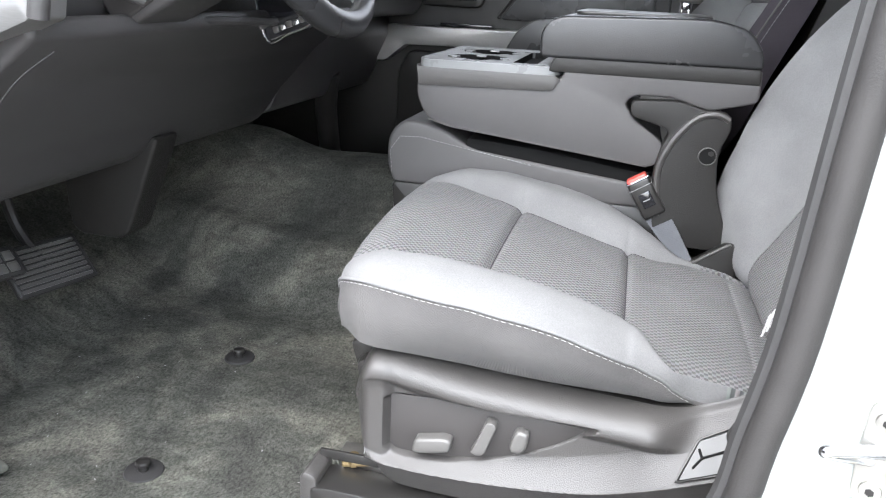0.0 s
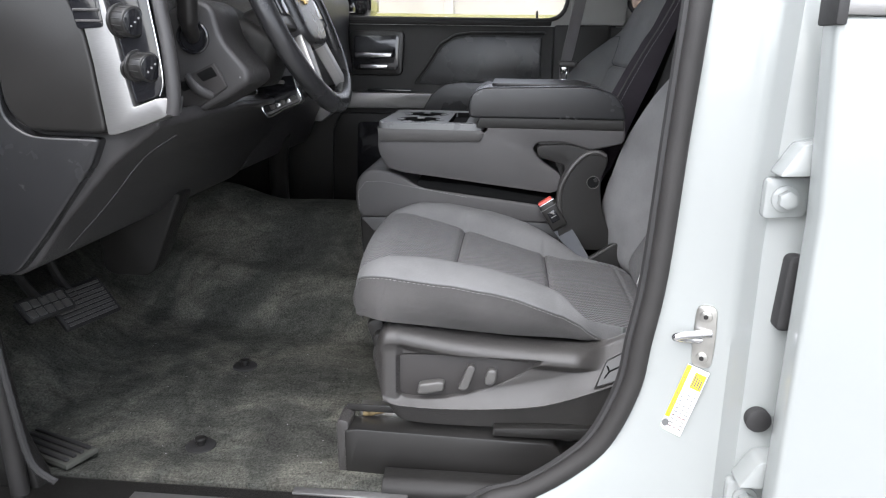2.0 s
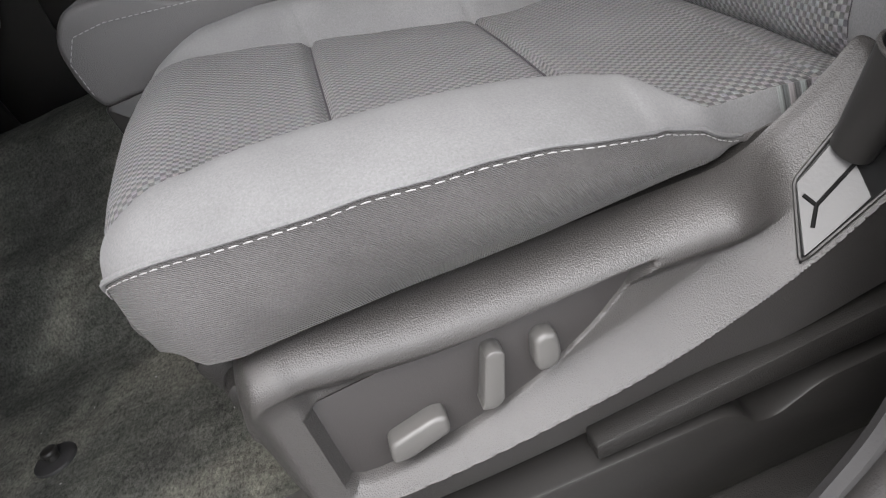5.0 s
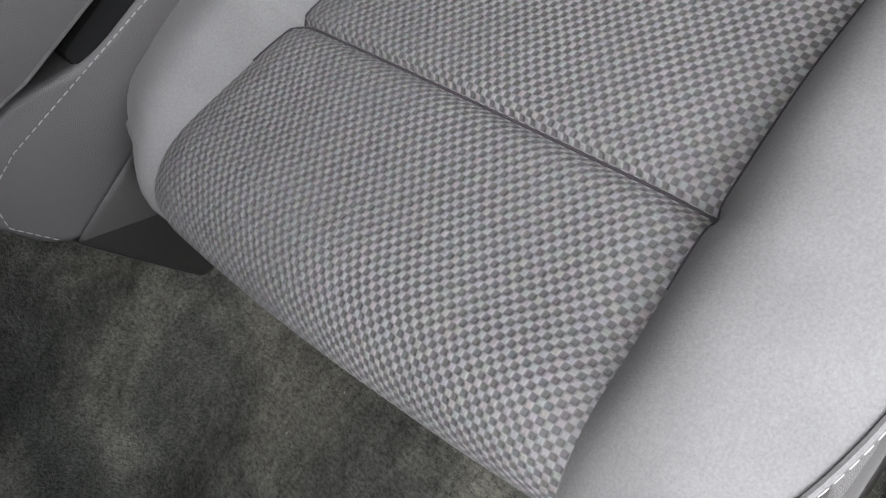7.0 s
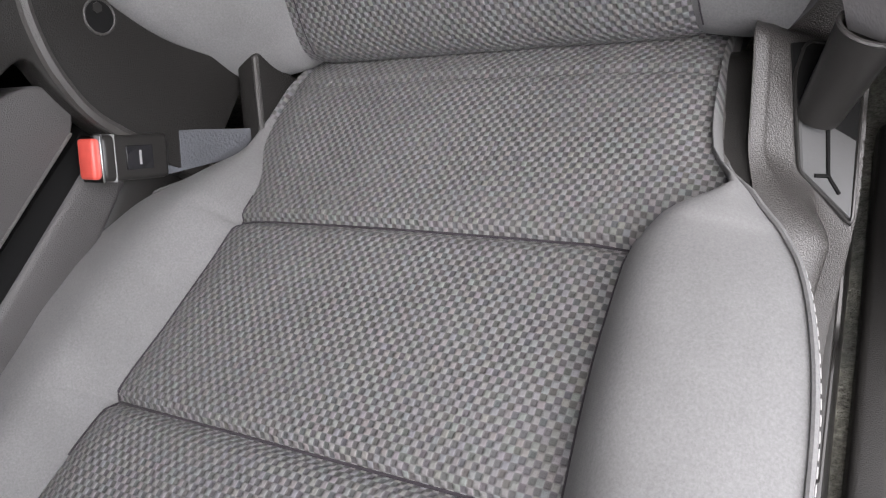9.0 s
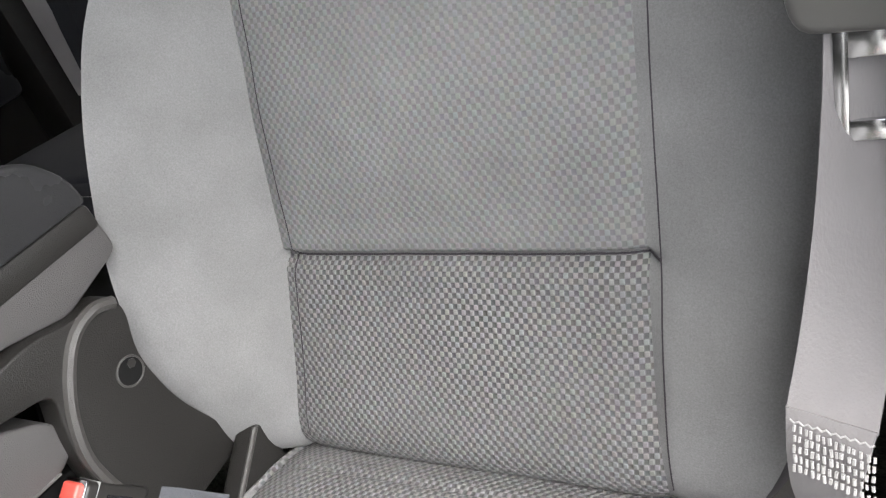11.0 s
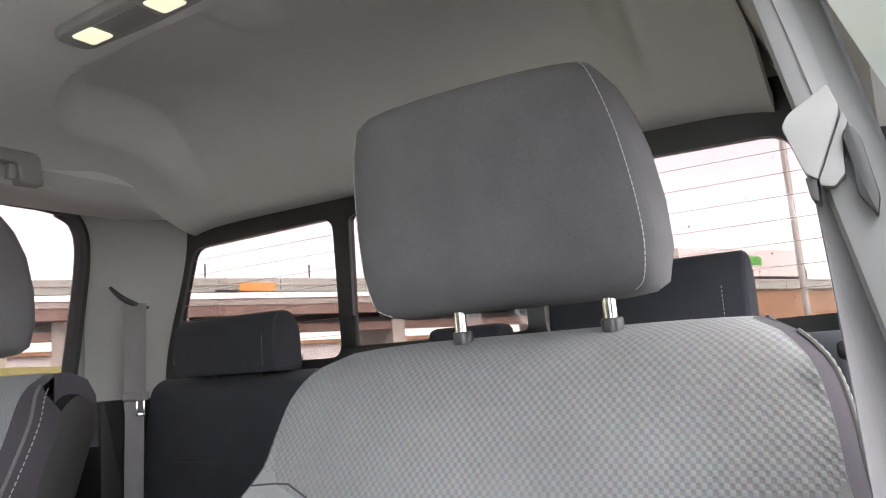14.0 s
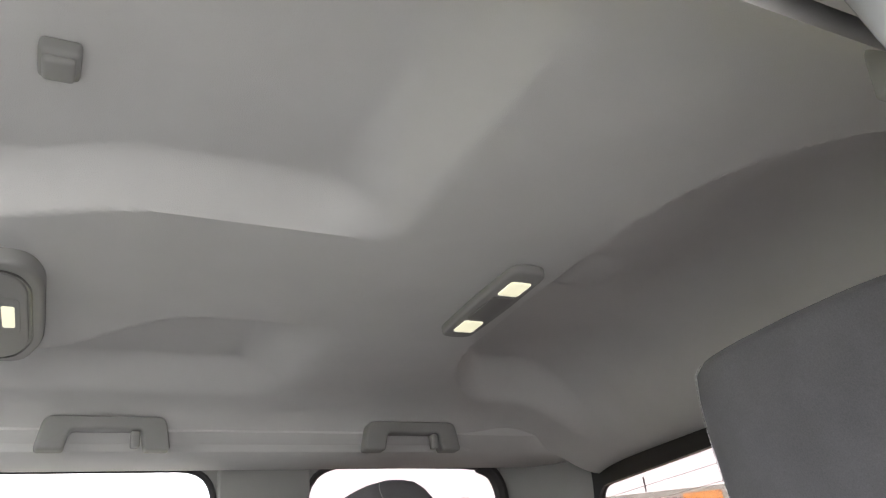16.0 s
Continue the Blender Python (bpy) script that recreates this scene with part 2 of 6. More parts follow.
M_SEAL = pbr("door_seal_rubber", (0.030, 0.028, 0.027), 0.6, vary=0.25, vary_scale=20, bump=0.2, bump_scale=600, spec=0.35)
M_PAINT = pbr("white_body_paint", (0.285, 0.298, 0.290), 0.22, vary=0.05, vary_scale=5, coat=0.6)
M_HEADLINER = pbr("headliner_cloth", (0.58, 0.572, 0.55), 0.95, vary=0.10, vary_scale=5, bump=0.35, bump_scale=900)
M_TRIM_LIGHT = pbr("warm_grey_trim", (0.26, 0.256, 0.245), 0.6, vary=0.08, vary_scale=7, bump=0.04, bump_scale=1400)
# warm grey trim again, darkened to offset strong doorway light on this pillar
M_TRIM_DIMMED = pbr("warm_grey_trim_dimmed", (0.175, 0.172, 0.166), 0.6, vary=0.08, vary_scale=7, bump=0.04, bump_scale=1400)
M_BELT = pbr("belt_webbing", (0.215, 0.204, 0.206), 0.8, vary=0.15, vary_scale=30, bump=0.3, bump_scale=620, stretch=(1, 1, .35))
M_PAD = pbr("worn_grey_rubber", (0.075, 0.076, 0.066), 0.8, vary=0.25, vary_scale=20, bump=0.3, bump_scale=500, spec=0.2)
M_GREY_PLATE = pbr("grey_switch_plate", (0.20, 0.195, 0.19), 0.5, vary=0.1, bump=0.1, bump_scale=800)
M_STALK = pbr("blue_grey_strap", (0.070, 0.074, 0.084), 0.6, vary=0.2, vary_scale=40, bump=0.4, bump_scale=400)
M_RED = pbr("red_release_button", (0.62, 0.09, 0.07), 0.4, vary=0.2, vary_scale=50)
M_YELLOW = pbr("yellow_label", (0.85, 0.62, 0.02), 0.5, vary=0.05)
M_LABEL = pbr("white_label", (0.82, 0.82, 0.80), 0.45, vary=0.04)
M_INK = pbr("label_ink", (0.12, 0.12, 0.12), 0.6)
M_GOLD = pbr("gold_emblem", (0.75, 0.52, 0.20), 0.3, 0.8)
M_GLASS = pane("cab_glass", (0.80, 0.79, 0.79))
M_WINDSCREEN = pane("windscreen_glass", (0.58, 0.59, 0.58))
M_TINT = pane("tinted_glass", (0.385, 0.345, 0.335))
M_LAMP = glow("lamp_lens", (0.85, 0.81, 0.58), 0.06)
M_ASPHALT = pbr("asphalt", (0.30, 0.29, 0.275), 0.9, vary=0.3, vary_scale=0.8, bump=0.4, bump_scale=60)
M_GRASS = pbr("dry_grass", (0.20, 0.22, 0.06), 0.95, spots=(0.34, 0.30, 0.12), vary=0.4, vary_scale=1.3, bump=0.6, bump_scale=30)
M_CONCRETE = pbr("pale_concrete", (0.48, 0.46, 0.42), 0.9, vary=0.12, vary_scale=0.6, bump=0.2, bump_scale=20)
M_GREENISH = pbr("greenish_parapet", (0.42, 0.46, 0.42), 0.9, vary=0.1, vary_scale=0.5)
M_GIRDER = pbr("brown_girder", (0.30, 0.21, 0.18), 0.85, vary=0.25, vary_scale=0.7)
M_DARKSTEEL = pbr("dark_beam", (0.05, 0.045, 0.05), 0.8, vary=0.3, vary_scale=1.0)
M_EARTH = pbr("brown_earth", (0.42, 0.27, 0.17), 0.95, vary=0.2, vary_scale=0.4)
M_TRAILER = pbr("white_trailer", (0.78, 0.77, 0.76), 0.4, vary=0.06, vary_scale=0.4)
M_PURPLE = pbr("purple_mark", (0.20, 0.09, 0.32), 0.5)
M_GREEN = pbr("green_mark", (0.12, 0.45, 0.10), 0.5)
M_ORANGE = pbr("orange_sign", (0.80, 0.36, 0.08), 0.6)


# ---- mesh tools ----
def part(name, bm, material, parent=None, label="", smooth=True, angle=38):
    """Links a bmesh as one mesh object under a thing or a part."""
    me = bpy.data.meshes.new(name)
    bm.to_mesh(me)
    bm.free()
    me.materials.append(material)
    if smooth:
        me.polygons.foreach_set("use_smooth", [True] * len(me.polygons))
        me.set_sharp_from_angle(angle=radians(angle))
    ob = new(name, me)
    if parent is not None:
        ob.parent = parent
        ob.matrix_parent_inverse = parent.matrix_basis.inverted() if parent.parent is None and parent.type == 'EMPTY' else Matrix.Identity(4)
    if label:
        ob["label"] = label
    return ob


def thing(name, at, label, category, group="", kind=""):
    ob = new(name)
    ob.empty_display_size = 0.05
    ob.matrix_basis = Matrix.Translation(at)
    return tagged(ob, label, category, group, kind)


def structure(name, bm, material, label, category="trim", smooth=True):
    return tagged(part(name, bm, material, None, "", smooth), label, category, "", "structure")


def lerp_table(table, x):
    """Smooth reading of a short table of (x, value)."""
    if x <= table[0][0]:
        return table[0][1]
    for (a, va), (b, vb) in zip(table, table[1:]):
        if x <= b:
            f = (x - a) / (b - a)
            return va + (vb - va) * f
    return table[-1][1]


def spline_table(table, x):
    """Catmull-Rom reading of a short table."""
    n = len(table)
    if x <= table[0][0]:
        return table[0][1]
    if x >= table[-1][0]:
        return table[-1][1]
    for i in range(n - 1):
        if x <= table[i + 1][0]:
            x0, y0 = table[i]
            x1, y1 = table[i + 1]
            h = x1 - x0
            s0 = (y1 - table[i - 1][1]) / (x1 - table[i - 1][0]) if i else (y1 - y0) / h
            s1 = (table[i + 2][1] - y0) / (table[i + 2][0] - x0) if i + 2 < n else (y1 - y0) / h
            f = (x - x0) / h
            return (2 * f**3 - 3 * f**2 + 1) * y0 + (f**3 - 2 * f**2 + f) * h * s0 + (3 * f**2 - 2 * f**3) * y1 + (f**3 - f**2) * h * s1


def step(a, b, x):
    t = min(1.0, max(0.0, (x - a) / (b - a)))
    return t * t * (3 - 2 * t)


def rbox(lo, hi, r=0.004, seg=2):
    bm = bmesh.new()
    bmesh.ops.create_cube(bm, size=1)
    for v in bm.verts:
        v.co = Vector([lo[i] + (v.co[i] + 0.5) * (hi[i] - lo[i]) for i in range(3)])
    if r:
        bmesh.ops.bevel(bm, geom=bm.edges[:], offset=r, segments=seg, profile=0.5, affect='EDGES', clamp_overlap=True)
    return bm


def fillet(pts, r, n=4):
    """Rounds the corners of a closed outline; r is one radius or one for each corner."""
    out, k = [], len(pts)
    for i in range(k):
        p, a, b = Vector(pts[i]), Vector(pts[i - 1]), Vector(pts[(i + 1) % k])
        rr = r[i] if isinstance(r, (list, tuple)) else r
        da, db = (a - p), (b - p)
        rr = min(rr, da.length * 0.45, db.length * 0.45)
        if rr < 1e-5:
            out.append(p)
            continue
        s, e = p + da.normalized() * rr, p + db.normalized() * rr
        for j in range(n + 1):
            f = j / n
            out.append(s * (1 - f) ** 2 + p * 2 * f * (1 - f) + e * f * f)
    return [tuple(q) for q in out]


AXIS = {"x": (1, 2, 0), "y": (0, 2, 1), "z": (0, 1, 2)}


def prism(pts, a, b, axis="y", r=0.003, seg=2):
    """An outline drawn across the axis and pulled from a to b along it, with rounded rims."""
    bm = bmesh.new()
    i, j, k = AXIS[axis]

    def at(p, d):
        c = [0, 0, 0]
        c[i], c[j], c[k] = p[0], p[1], d
        return bm.verts.new(c)

    lo, hi = [at(p, a) for p in pts], [at(p, b) for p in pts]
    caps = [bm.faces.new(lo), bm.faces.new(hi[::-1])]
    for n in range(len(pts)):
        m = (n + 1) % len(pts)
        bm.faces.new((lo[n], hi[n], hi[m], lo[m]))
    bmesh.ops.recalc_face_normals(bm, faces=bm.faces[:])
    if r:
        rim = [e for f in caps for e in f.edges]
        bmesh.ops.bevel(bm, geom=rim, offset=r, segments=seg, profile=0.5, affect='EDGES', clamp_overlap=True)
    bmesh.ops.triangulate(bm, faces=[f for f in bm.faces if len(f.verts) > 4])
    return bm


def sheet(fn, us, vs, back=None):
    """A surface fn(u, v) over a grid, with a back offset to give it thickness."""
    bm = bmesh.new()
    uvl = bm.loops.layers.uv.new("UVMap")
    rows = [[bm.verts.new(fn(u, v)) for v in vs] for u in us]
    for i in range(len(us) - 1):
        for j in range(len(vs) - 1):
            f = bm.faces.new((rows[i][j], rows[i + 1][j], rows[i + 1][j + 1], rows[i][j + 1]))
            for lp, (p, q) in zip(f.loops, ((i, j), (i + 1, j), (i + 1, j + 1), (i, j + 1))):
                lp[uvl].uv = (us[p], vs[q])
    if back is not None:
        off = Vector(back)
        rows2 = [[bm.verts.new(v.co + off) for v in row] for row in rows]
        n, m = len(us) - 1, len(vs) - 1
        for i in range(n):
            for j in range(m):
                bm.faces.new((rows2[i][j], rows2[i][j + 1], rows2[i + 1][j + 1], rows2[i + 1][j]))
        ring = [(i, 0) for i in range(n)] + [(n, j) for j in range(m)] + [(i, m) for i in range(n, 0, -1)] + [(0, j) for j in range(m, 0, -1)]
        for (a, b), (c, d) in zip(ring, ring[1:] + ring[:1]):
            bm.faces.new((rows[a][b], rows2[a][b], rows2[c][d], rows[c][d]))
    bmesh.ops.recalc_face_normals(bm, faces=bm.faces[:])
    return bm


def spans(a, b, n):
    return [a + (b - a) * i / n for i in range(n + 1)]


def tube(points, radius, n=8, closed=False, flat=1.0):
    """A round or flattened bar along a line of points."""
    pts = [Vector(p) for p in points]
    bm = bmesh.new()
    rings, k = [], len(pts)
    up = None
    for i, p in enumerate(pts):
        a = pts[i - 1] if (i or closed) else p
        b = pts[(i + 1) % k] if (i < k - 1 or closed) else p
        d = (b - a).normalized()
        if up is None:
            up = d.orthogonal().normalized()
        side = d.cross(up).normalized()
        up = side.cross(d).normalized()
        r = radius[i] if isinstance(radius, (list, tuple)) else radius
        rings.append([bm.verts.new(p + (side * math.cos(2 * math.pi * j / n) * flat + up * math.sin(2 * math.pi * j / n)) * r) for j in range(n)])
    for i in range(k if closed else k - 1):
        p, q = rings[i], rings[(i + 1) % k]
        for j in range(n):
            bm.faces.new((p[j], p[(j + 1) % n], q[(j + 1) % n], q[j]))
    if not closed:
        bm.faces.new(rings[0][::-1])
        bm.faces.new(rings[-1])
    bmesh.ops.recalc_face_normals(bm, faces=bm.faces[:])
    return bm


def curve_through(pts, n=8):
    """Points on a smooth line through the given ones."""
    p = [Vector(q) for q in pts]
    out = []
    for i in range(len(p) - 1):
        a, b, c, d = p[max(i - 1, 0)], p[i], p[i + 1], p[min(i + 2, len(p) - 1)]
        for j in range(n):
            t = j / n
            out.append(0.5 * (2 * b + (c - a) * t + (2 * a - 5 * b + 4 * c - d) * t**2 + (3 * b - a - 3 * c + d) * t**3))
    return out + [p[-1]]


def ribbon(pts, width_dirs, thick):
    """A flat strap: points on its middle line and a half-width vector for each."""
    bm = bmesh.new()
    rows = []
    for i, (p, w) in enumerate(zip(pts, width_dirs)):
        p, w = Vector(p), Vector(w)
        d = (Vector(pts[min(i + 1, len(pts) - 1)]) - Vector(pts[max(i - 1, 0)])).normalized()
        nrm = d.cross(w).normalized() * thick / 2
        rows.append([bm.verts.new(q) for q in (p - w - nrm, p + w - nrm, p + w + nrm, p - w + nrm)])
    for a, b in zip(rows, rows[1:]):
        for j in range(4):
            bm.faces.new((a[j], a[(j + 1) % 4], b[(j + 1) % 4], b[j]))
    bm.faces.new(rows[0][::-1])
    bm.faces.new(rows[-1])
    bmesh.ops.recalc_face_normals(bm, faces=bm.faces[:])
    return bm


def rod(a, b, r, n=12, rim=0.0):
    a, b = Vector(a), Vector(b)
    bm = bmesh.new()
    bmesh.ops.create_cone(bm, cap_ends=True, segments=n, radius1=r, radius2=r, depth=(b - a).length)
    if rim:
        bmesh.ops.bevel(bm, geom=[e for e in bm.edges if any(len(f.verts) > 4 for f in e.link_faces)], offset=rim, segments=2, profile=0.5, affect='EDGES')
    m = Matrix.Translation((a + b) / 2) @ (b - a).to_track_quat("Z", "Y").to_matrix().to_4x4()
    bmesh.ops.transform(bm, matrix=m, verts=bm.verts[:])
    return bm


def merged(*bms):
    out = bmesh.new()
    for b in bms:
        me = bpy.data.meshes.new("joined")
        b.to_mesh(me)
        b.free()
        out.from_mesh(me)
        bpy.data.meshes.remove(me)
    return out


def moved(bm, m):
    bmesh.ops.transform(bm, matrix=m, verts=bm.verts[:])
    return bm


def quilt(points, groups, us, vs):
    """Splits a grid of points into bmeshes by the group of each cell; UVs run in metres along us and vs."""
    out = {}
    for i in range(len(points) - 1):
        for j in range(len(points[0]) - 1):
            g = groups(i, j)
            if g is None:
                continue
            if g not in out:
                b = bmesh.new()
                out[g] = (b, b.loops.layers.uv.new("UVMap"), {})
            bm, uvl, cache = out[g]
            vs4 = []
            for p in ((i, j), (i + 1, j), (i + 1, j + 1), (i, j + 1)):
                if p not in cache:
                    cache[p] = bm.verts.new(points[p[0]][p[1]])
                vs4.append(cache[p])
            try:
                f = bm.faces.new(vs4)
            except ValueError:
                continue
            for lp, p in zip(f.loops, ((i, j), (i + 1, j), (i + 1, j + 1), (i, j + 1))):
                lp[uvl].uv = (vs[p[0]][p[1]], us[p[0]][p[1]])
    return {g: b for g, (b, _, _) in out.items()}


from mathutils import geometry
# ---- ground and distance ----
GROUND_Z = -0.78
structure("ground", sheet(lambda u, v: (u, v, GROUND_Z), spans(-90, 260, 14), spans(-160, 160, 14), (0, 0, -.2)), M_ASPHALT, "grey worn asphalt of the parking lot", "ground", False)
structure("grass_verge", sheet(lambda u, v: (u, v, GROUND_Z + .05 + 2.42 * step(8, 24, v) + .05 * noise.noise((u * .3, v * .6, 0))), spans(-60, 14, 60), spans(8, 24.3, 20), (0, 0, -.1)), M_GRASS, "sunlit yellow-green grass verge beside the lot", "grass")
WALL_Z = 1.45
wall_far = thing("boundary_wall", (-12, 24, WALL_Z), "pale panelled concrete wall behind the grass verge", "wall", "", "structure")
for i in range(9):
    part("panel", rbox((-32 + 5.0 * i, 24.0, WALL_Z), (-27.06 + 5.0 * i, 24.2, WALL_Z + 3.4), .02), M_CONCRETE, wall_far, smooth=False)
for i in range(10):
    part("post", rbox((-32.2 + 5.0 * i, 23.85, WALL_Z), (-31.85 + 5.0 * i, 24.25, WALL_Z + 3.6), .03), M_CONCRETE, wall_far, smooth=False)

def along(name, a, b, near, far, z0, z1, material, parent, label="", r=.02):
    """A bar of the overpass: metres along it, depth behind its face, height; the road falls gently."""
    bm = rbox((a, near, z0), (b, far, z1), r)
    for v in bm.verts:
        v.co.z -= .018 * max(0.0, v.co.x)
    return part(name, moved(bm, ROAD), material, parent, label, smooth=False)


ROAD = Matrix.Translation((33, 39, 0)) @ Euler((0, 0, math.atan2(-.56, .83))).to_matrix().to_4x4()
bridge = thing("road_overpass", (47, 30, GROUND_Z), "concrete road overpass with a greenish parapet and brown girders", "overpass", "", "structure")
for i in range(16):
    along("parapet", -50 + 8 * i, -42.06 + 8 * i, 0, .4, 6.62, 7.55, M_GREENISH, bridge)
along("coping", -50, 78, -.06, .46, 7.55, 7.68, M_CONCRETE, bridge)
along("deck", -50, 78, .4, 11, 6.3, 6.65, M_CONCRETE, bridge)
along("girder", -50, 44, .5, 1.0, 5.45, 6.62, M_GIRDER, bridge)
along("girder", -50, 44, 4.5, 5.0, 5.3, 6.3, M_DARKSTEEL, bridge)
along("girder", -50, 44, 9.0, 9.5, 5.0, 6.3, M_GIRDER, bridge)
along("lower_band", -50, 44, 1.6, 2.2, 4.25, 4.85, M_GIRDER, bridge)
# dark bar set in the gap between the girder and the lower brown band
along("lower_band", -50, 44, 1.7, 2.1, 4.85, 5.2, M_DARKSTEEL, bridge)
for a_ in (-30, -8, 14.5, 30):
    along("pier", a_, a_ + 1.0, 1.5, 9.5, GROUND_Z, 5.3, M_CONCRETE, bridge)
along("abutment", 36, 78, .3, 14, GROUND_Z, 6.63, M_EARTH, bridge, "brown earth abutment")
for i in range(12):
    along("rail_post", -20 + 7 * i, -19.9 + 7 * i, .15, .25, 7.6, 8.5, M_DARKSTEEL, bridge, r=0)

trailer = thing("freight_trailer", (70, 14, 6.5), "white box trailer with a purple and green mark on the overpass", "trailer")
along("box", 44, 59.5, 3.0, 5.6, 8.2, 10.9, M_TRAILER, trailer)
along("skirt_rail", 44, 59.5, 3.0, 5.6, 7.95, 8.2, M_DARKSTEEL, trailer)
along("mark", 50.0, 52.4, 2.95, 3.0, 9.3, 10.2, M_PURPLE, trailer, "purple block of the painted mark", 0)
along("mark", 52.6, 54.4, 2.95, 3.0, 9.3, 10.2, M_GREEN, trailer, "green block of the painted mark", 0)
for a_ in (46, 47.3, 56.5, 57.8):
    along("wheel", a_, a_ + 1.0, 3.1, 3.5, 7.1, 8.0, M_RUBBER, trailer, "", .3)
sign = thing("orange_road_sign", (36, 37, 6.6), "small orange sign on the greenish parapet", "sign")
along("board", 3.2, 5.6, -.12, -.04, 6.66, 7.22, M_ORANGE, sign, "", .01)
sign2 = thing("bracket_box", (35, 37.6, 6.6), "small grey box fixed below the orange sign", "box")
along("box", 1.6, 3.1, -.14, -.02, 6.55, 6.75, M_DARKSTEEL, sign2, "", .01)
pole = thing("light_pole", (30, 2.65, GROUND_Z), "slim grey lamp pole behind the truck", "pole")
part("shaft", rod((30, 2.60, GROUND_Z), (30, 2.72, 12), .12, 10), M_STEEL, pole)
shed = thing("roadside_building", (60, 50, GROUND_Z), "low pale building seen below the overpass", "building", "", "structure")
along("wall", -45, 34, 26, 36, GROUND_Z, 4.3, M_TRAILER, shed)
along("roof", -45.4, 34.4, 25.6, 36.4, 4.3, 4.7, M_EARTH, shed)
for i in range(13):
    along("window", -42 + 6 * i, -40.2 + 6 * i, 25.94, 26.03, 1.4, 2.9, M_DARKSTEEL, shed, "", 0)


# ---- cab floor ----
def floor_z(x, y):
    yc = .44 + .22 * max(0.0, -x - .35)
    hump = step(yc - .115, yc + .01, y) * .135 + .135 * step(yc + .02, yc + .24, y)
    hump *= 1 + .17 * step(-.58, -.80, x)
    hump *= 1 - .9 * step(.80, .98, y)
    hump *= 1 - step(.05, .4, x) * .6
    toe = .42 * max(0.0, -x - .84) ** 1.1 * 1.6
    side = .05 * step(-.20, -.335, y) * step(-.9, -.5, x) * .35
    return max(hump, toe) + side + .006 * noise.noise((x * 5, y * 5, .3)) + .0025 * noise.noise((x * 18, y * 18, .9))


structure("floor", sheet(lambda u, v: (u, v, floor_z(u, v)), spans(-1.25, 1.14, 110), spans(-.345, 1.2, 80), (0, 0, -.06)), M_CARPET, "worn dark olive-grey cut-pile carpet over the cab floor", "carpet")
sill_plate = thing("sill_plate", (-.1, -.375, 0), "black door sill cover with brushed step plates", "sill plate", "", "structure")
part("sill_cover", prism(fillet([(-.475, -.07), (-.475, .006), (-.44, .020), (-.352, .014), (-.336, -.02), (-.336, -.07)], .008), -.80, .32, "x", .004), M_PLASTIC, sill_plate)
# black strip over the carpet between seat cover and sill cover
part("inner_dark_strip", prism(fillet([(-.352, -.05), (-.352, .026), (-.335, .040), (-.300, .040), (-.288, -.05)], .008), -.10, .42, "x", .003), M_PLASTIC, sill_plate)
part("step_plate", rbox((-.50, -.434, .0175), (-.19, -.392, .0205), .001), M_SILVER, sill_plate, "brushed silver step plate")
part("step_plate", rbox((-.245, -.366, .0150), (-.055, -.348, .0200), .002), M_SILVER, sill_plate)
part("step_mark", rbox((-.350, -.424, .0200), (-.300, -.412, .0212), .0004), M_RED, sill_plate, "red mark on the step plate")

for name_, (kx, ky) in {"a": (-.504, .146), "b": (-.466, -.205)}.items():
    knob = thing("mat_retainer", (kx, ky, 0), "black plastic floor mat post on the carpet", "mat retainer", "floor mat posts")
    z0 = floor_z(kx, ky)
    part("base", moved(rod((0, 0, -.003), (0, 0, .0045), .028, 24, .003), Matrix.Translation((kx, ky, z0))), M_RUBBER, knob)
    part("stem", moved(rod((0, 0, .002), (0, 0, .014), .008, 14, .002), Matrix.Translation((kx, ky, z0))), M_SMOOTH, knob)
    part("cap", moved(rod((0, 0, .012), (0, 0, .020), .011, 14, .003), Matrix.Translation((kx, ky, z0))), M_SMOOTH, knob)

dead = thing("foot_rest_pad", (-.70, -.275, .02), "ribbed black rubber foot rest pad on the carpet", "foot rest")
dm = Matrix.Translation((-.715, -.272, .018)) @ Euler((radians(4), radians(-4), radians(-26))).to_matrix().to_4x4()
part("pad", moved(rbox((-.09, -.032, -.008), (.09, .032, .004), .004), dm), M_PAD, dead)
for i in range(4):
    part("rib", moved(rbox((-.082, -.026 + .0145 * i, .003), (.082, -.018 + .0145 * i, .009), .002), dm), M_RUBBER, dead)
bits = []
rnd = random.Random(4)
for i in range(46):
    x_, y_ = rnd.uniform(-.8, -.2), rnd.uniform(-.3, .3)
    a_ = rnd.uniform(0, 6.28)
    l_ = rnd.uniform(.0012, .004)
    z_ = floor_z(x_, y_) + .0015
    bits.append(tube([(x_, y_, z_), (x_ + l_ * math.cos(a_), y_ + l_ * math.sin(a_), z_ + .0008)], rnd.uniform(.0004, .0009), 4))
tagged(part("carpet_lint", merged(*bits), M_THREAD), "pale specks of lint and grit on the carpet", "lint", "", "stuff")


# ---- driver's door opening ----
SEAL_X = [(-.2, -.05), (.03, .03), (.060, .085), (.078, .134), (.121, .195), (.172, .242), (.256, .276), (.327, .286), (.428, .300), (.623, .311), (.80, .322), (.90, .328), (.98, .330), (1.12, .330)]


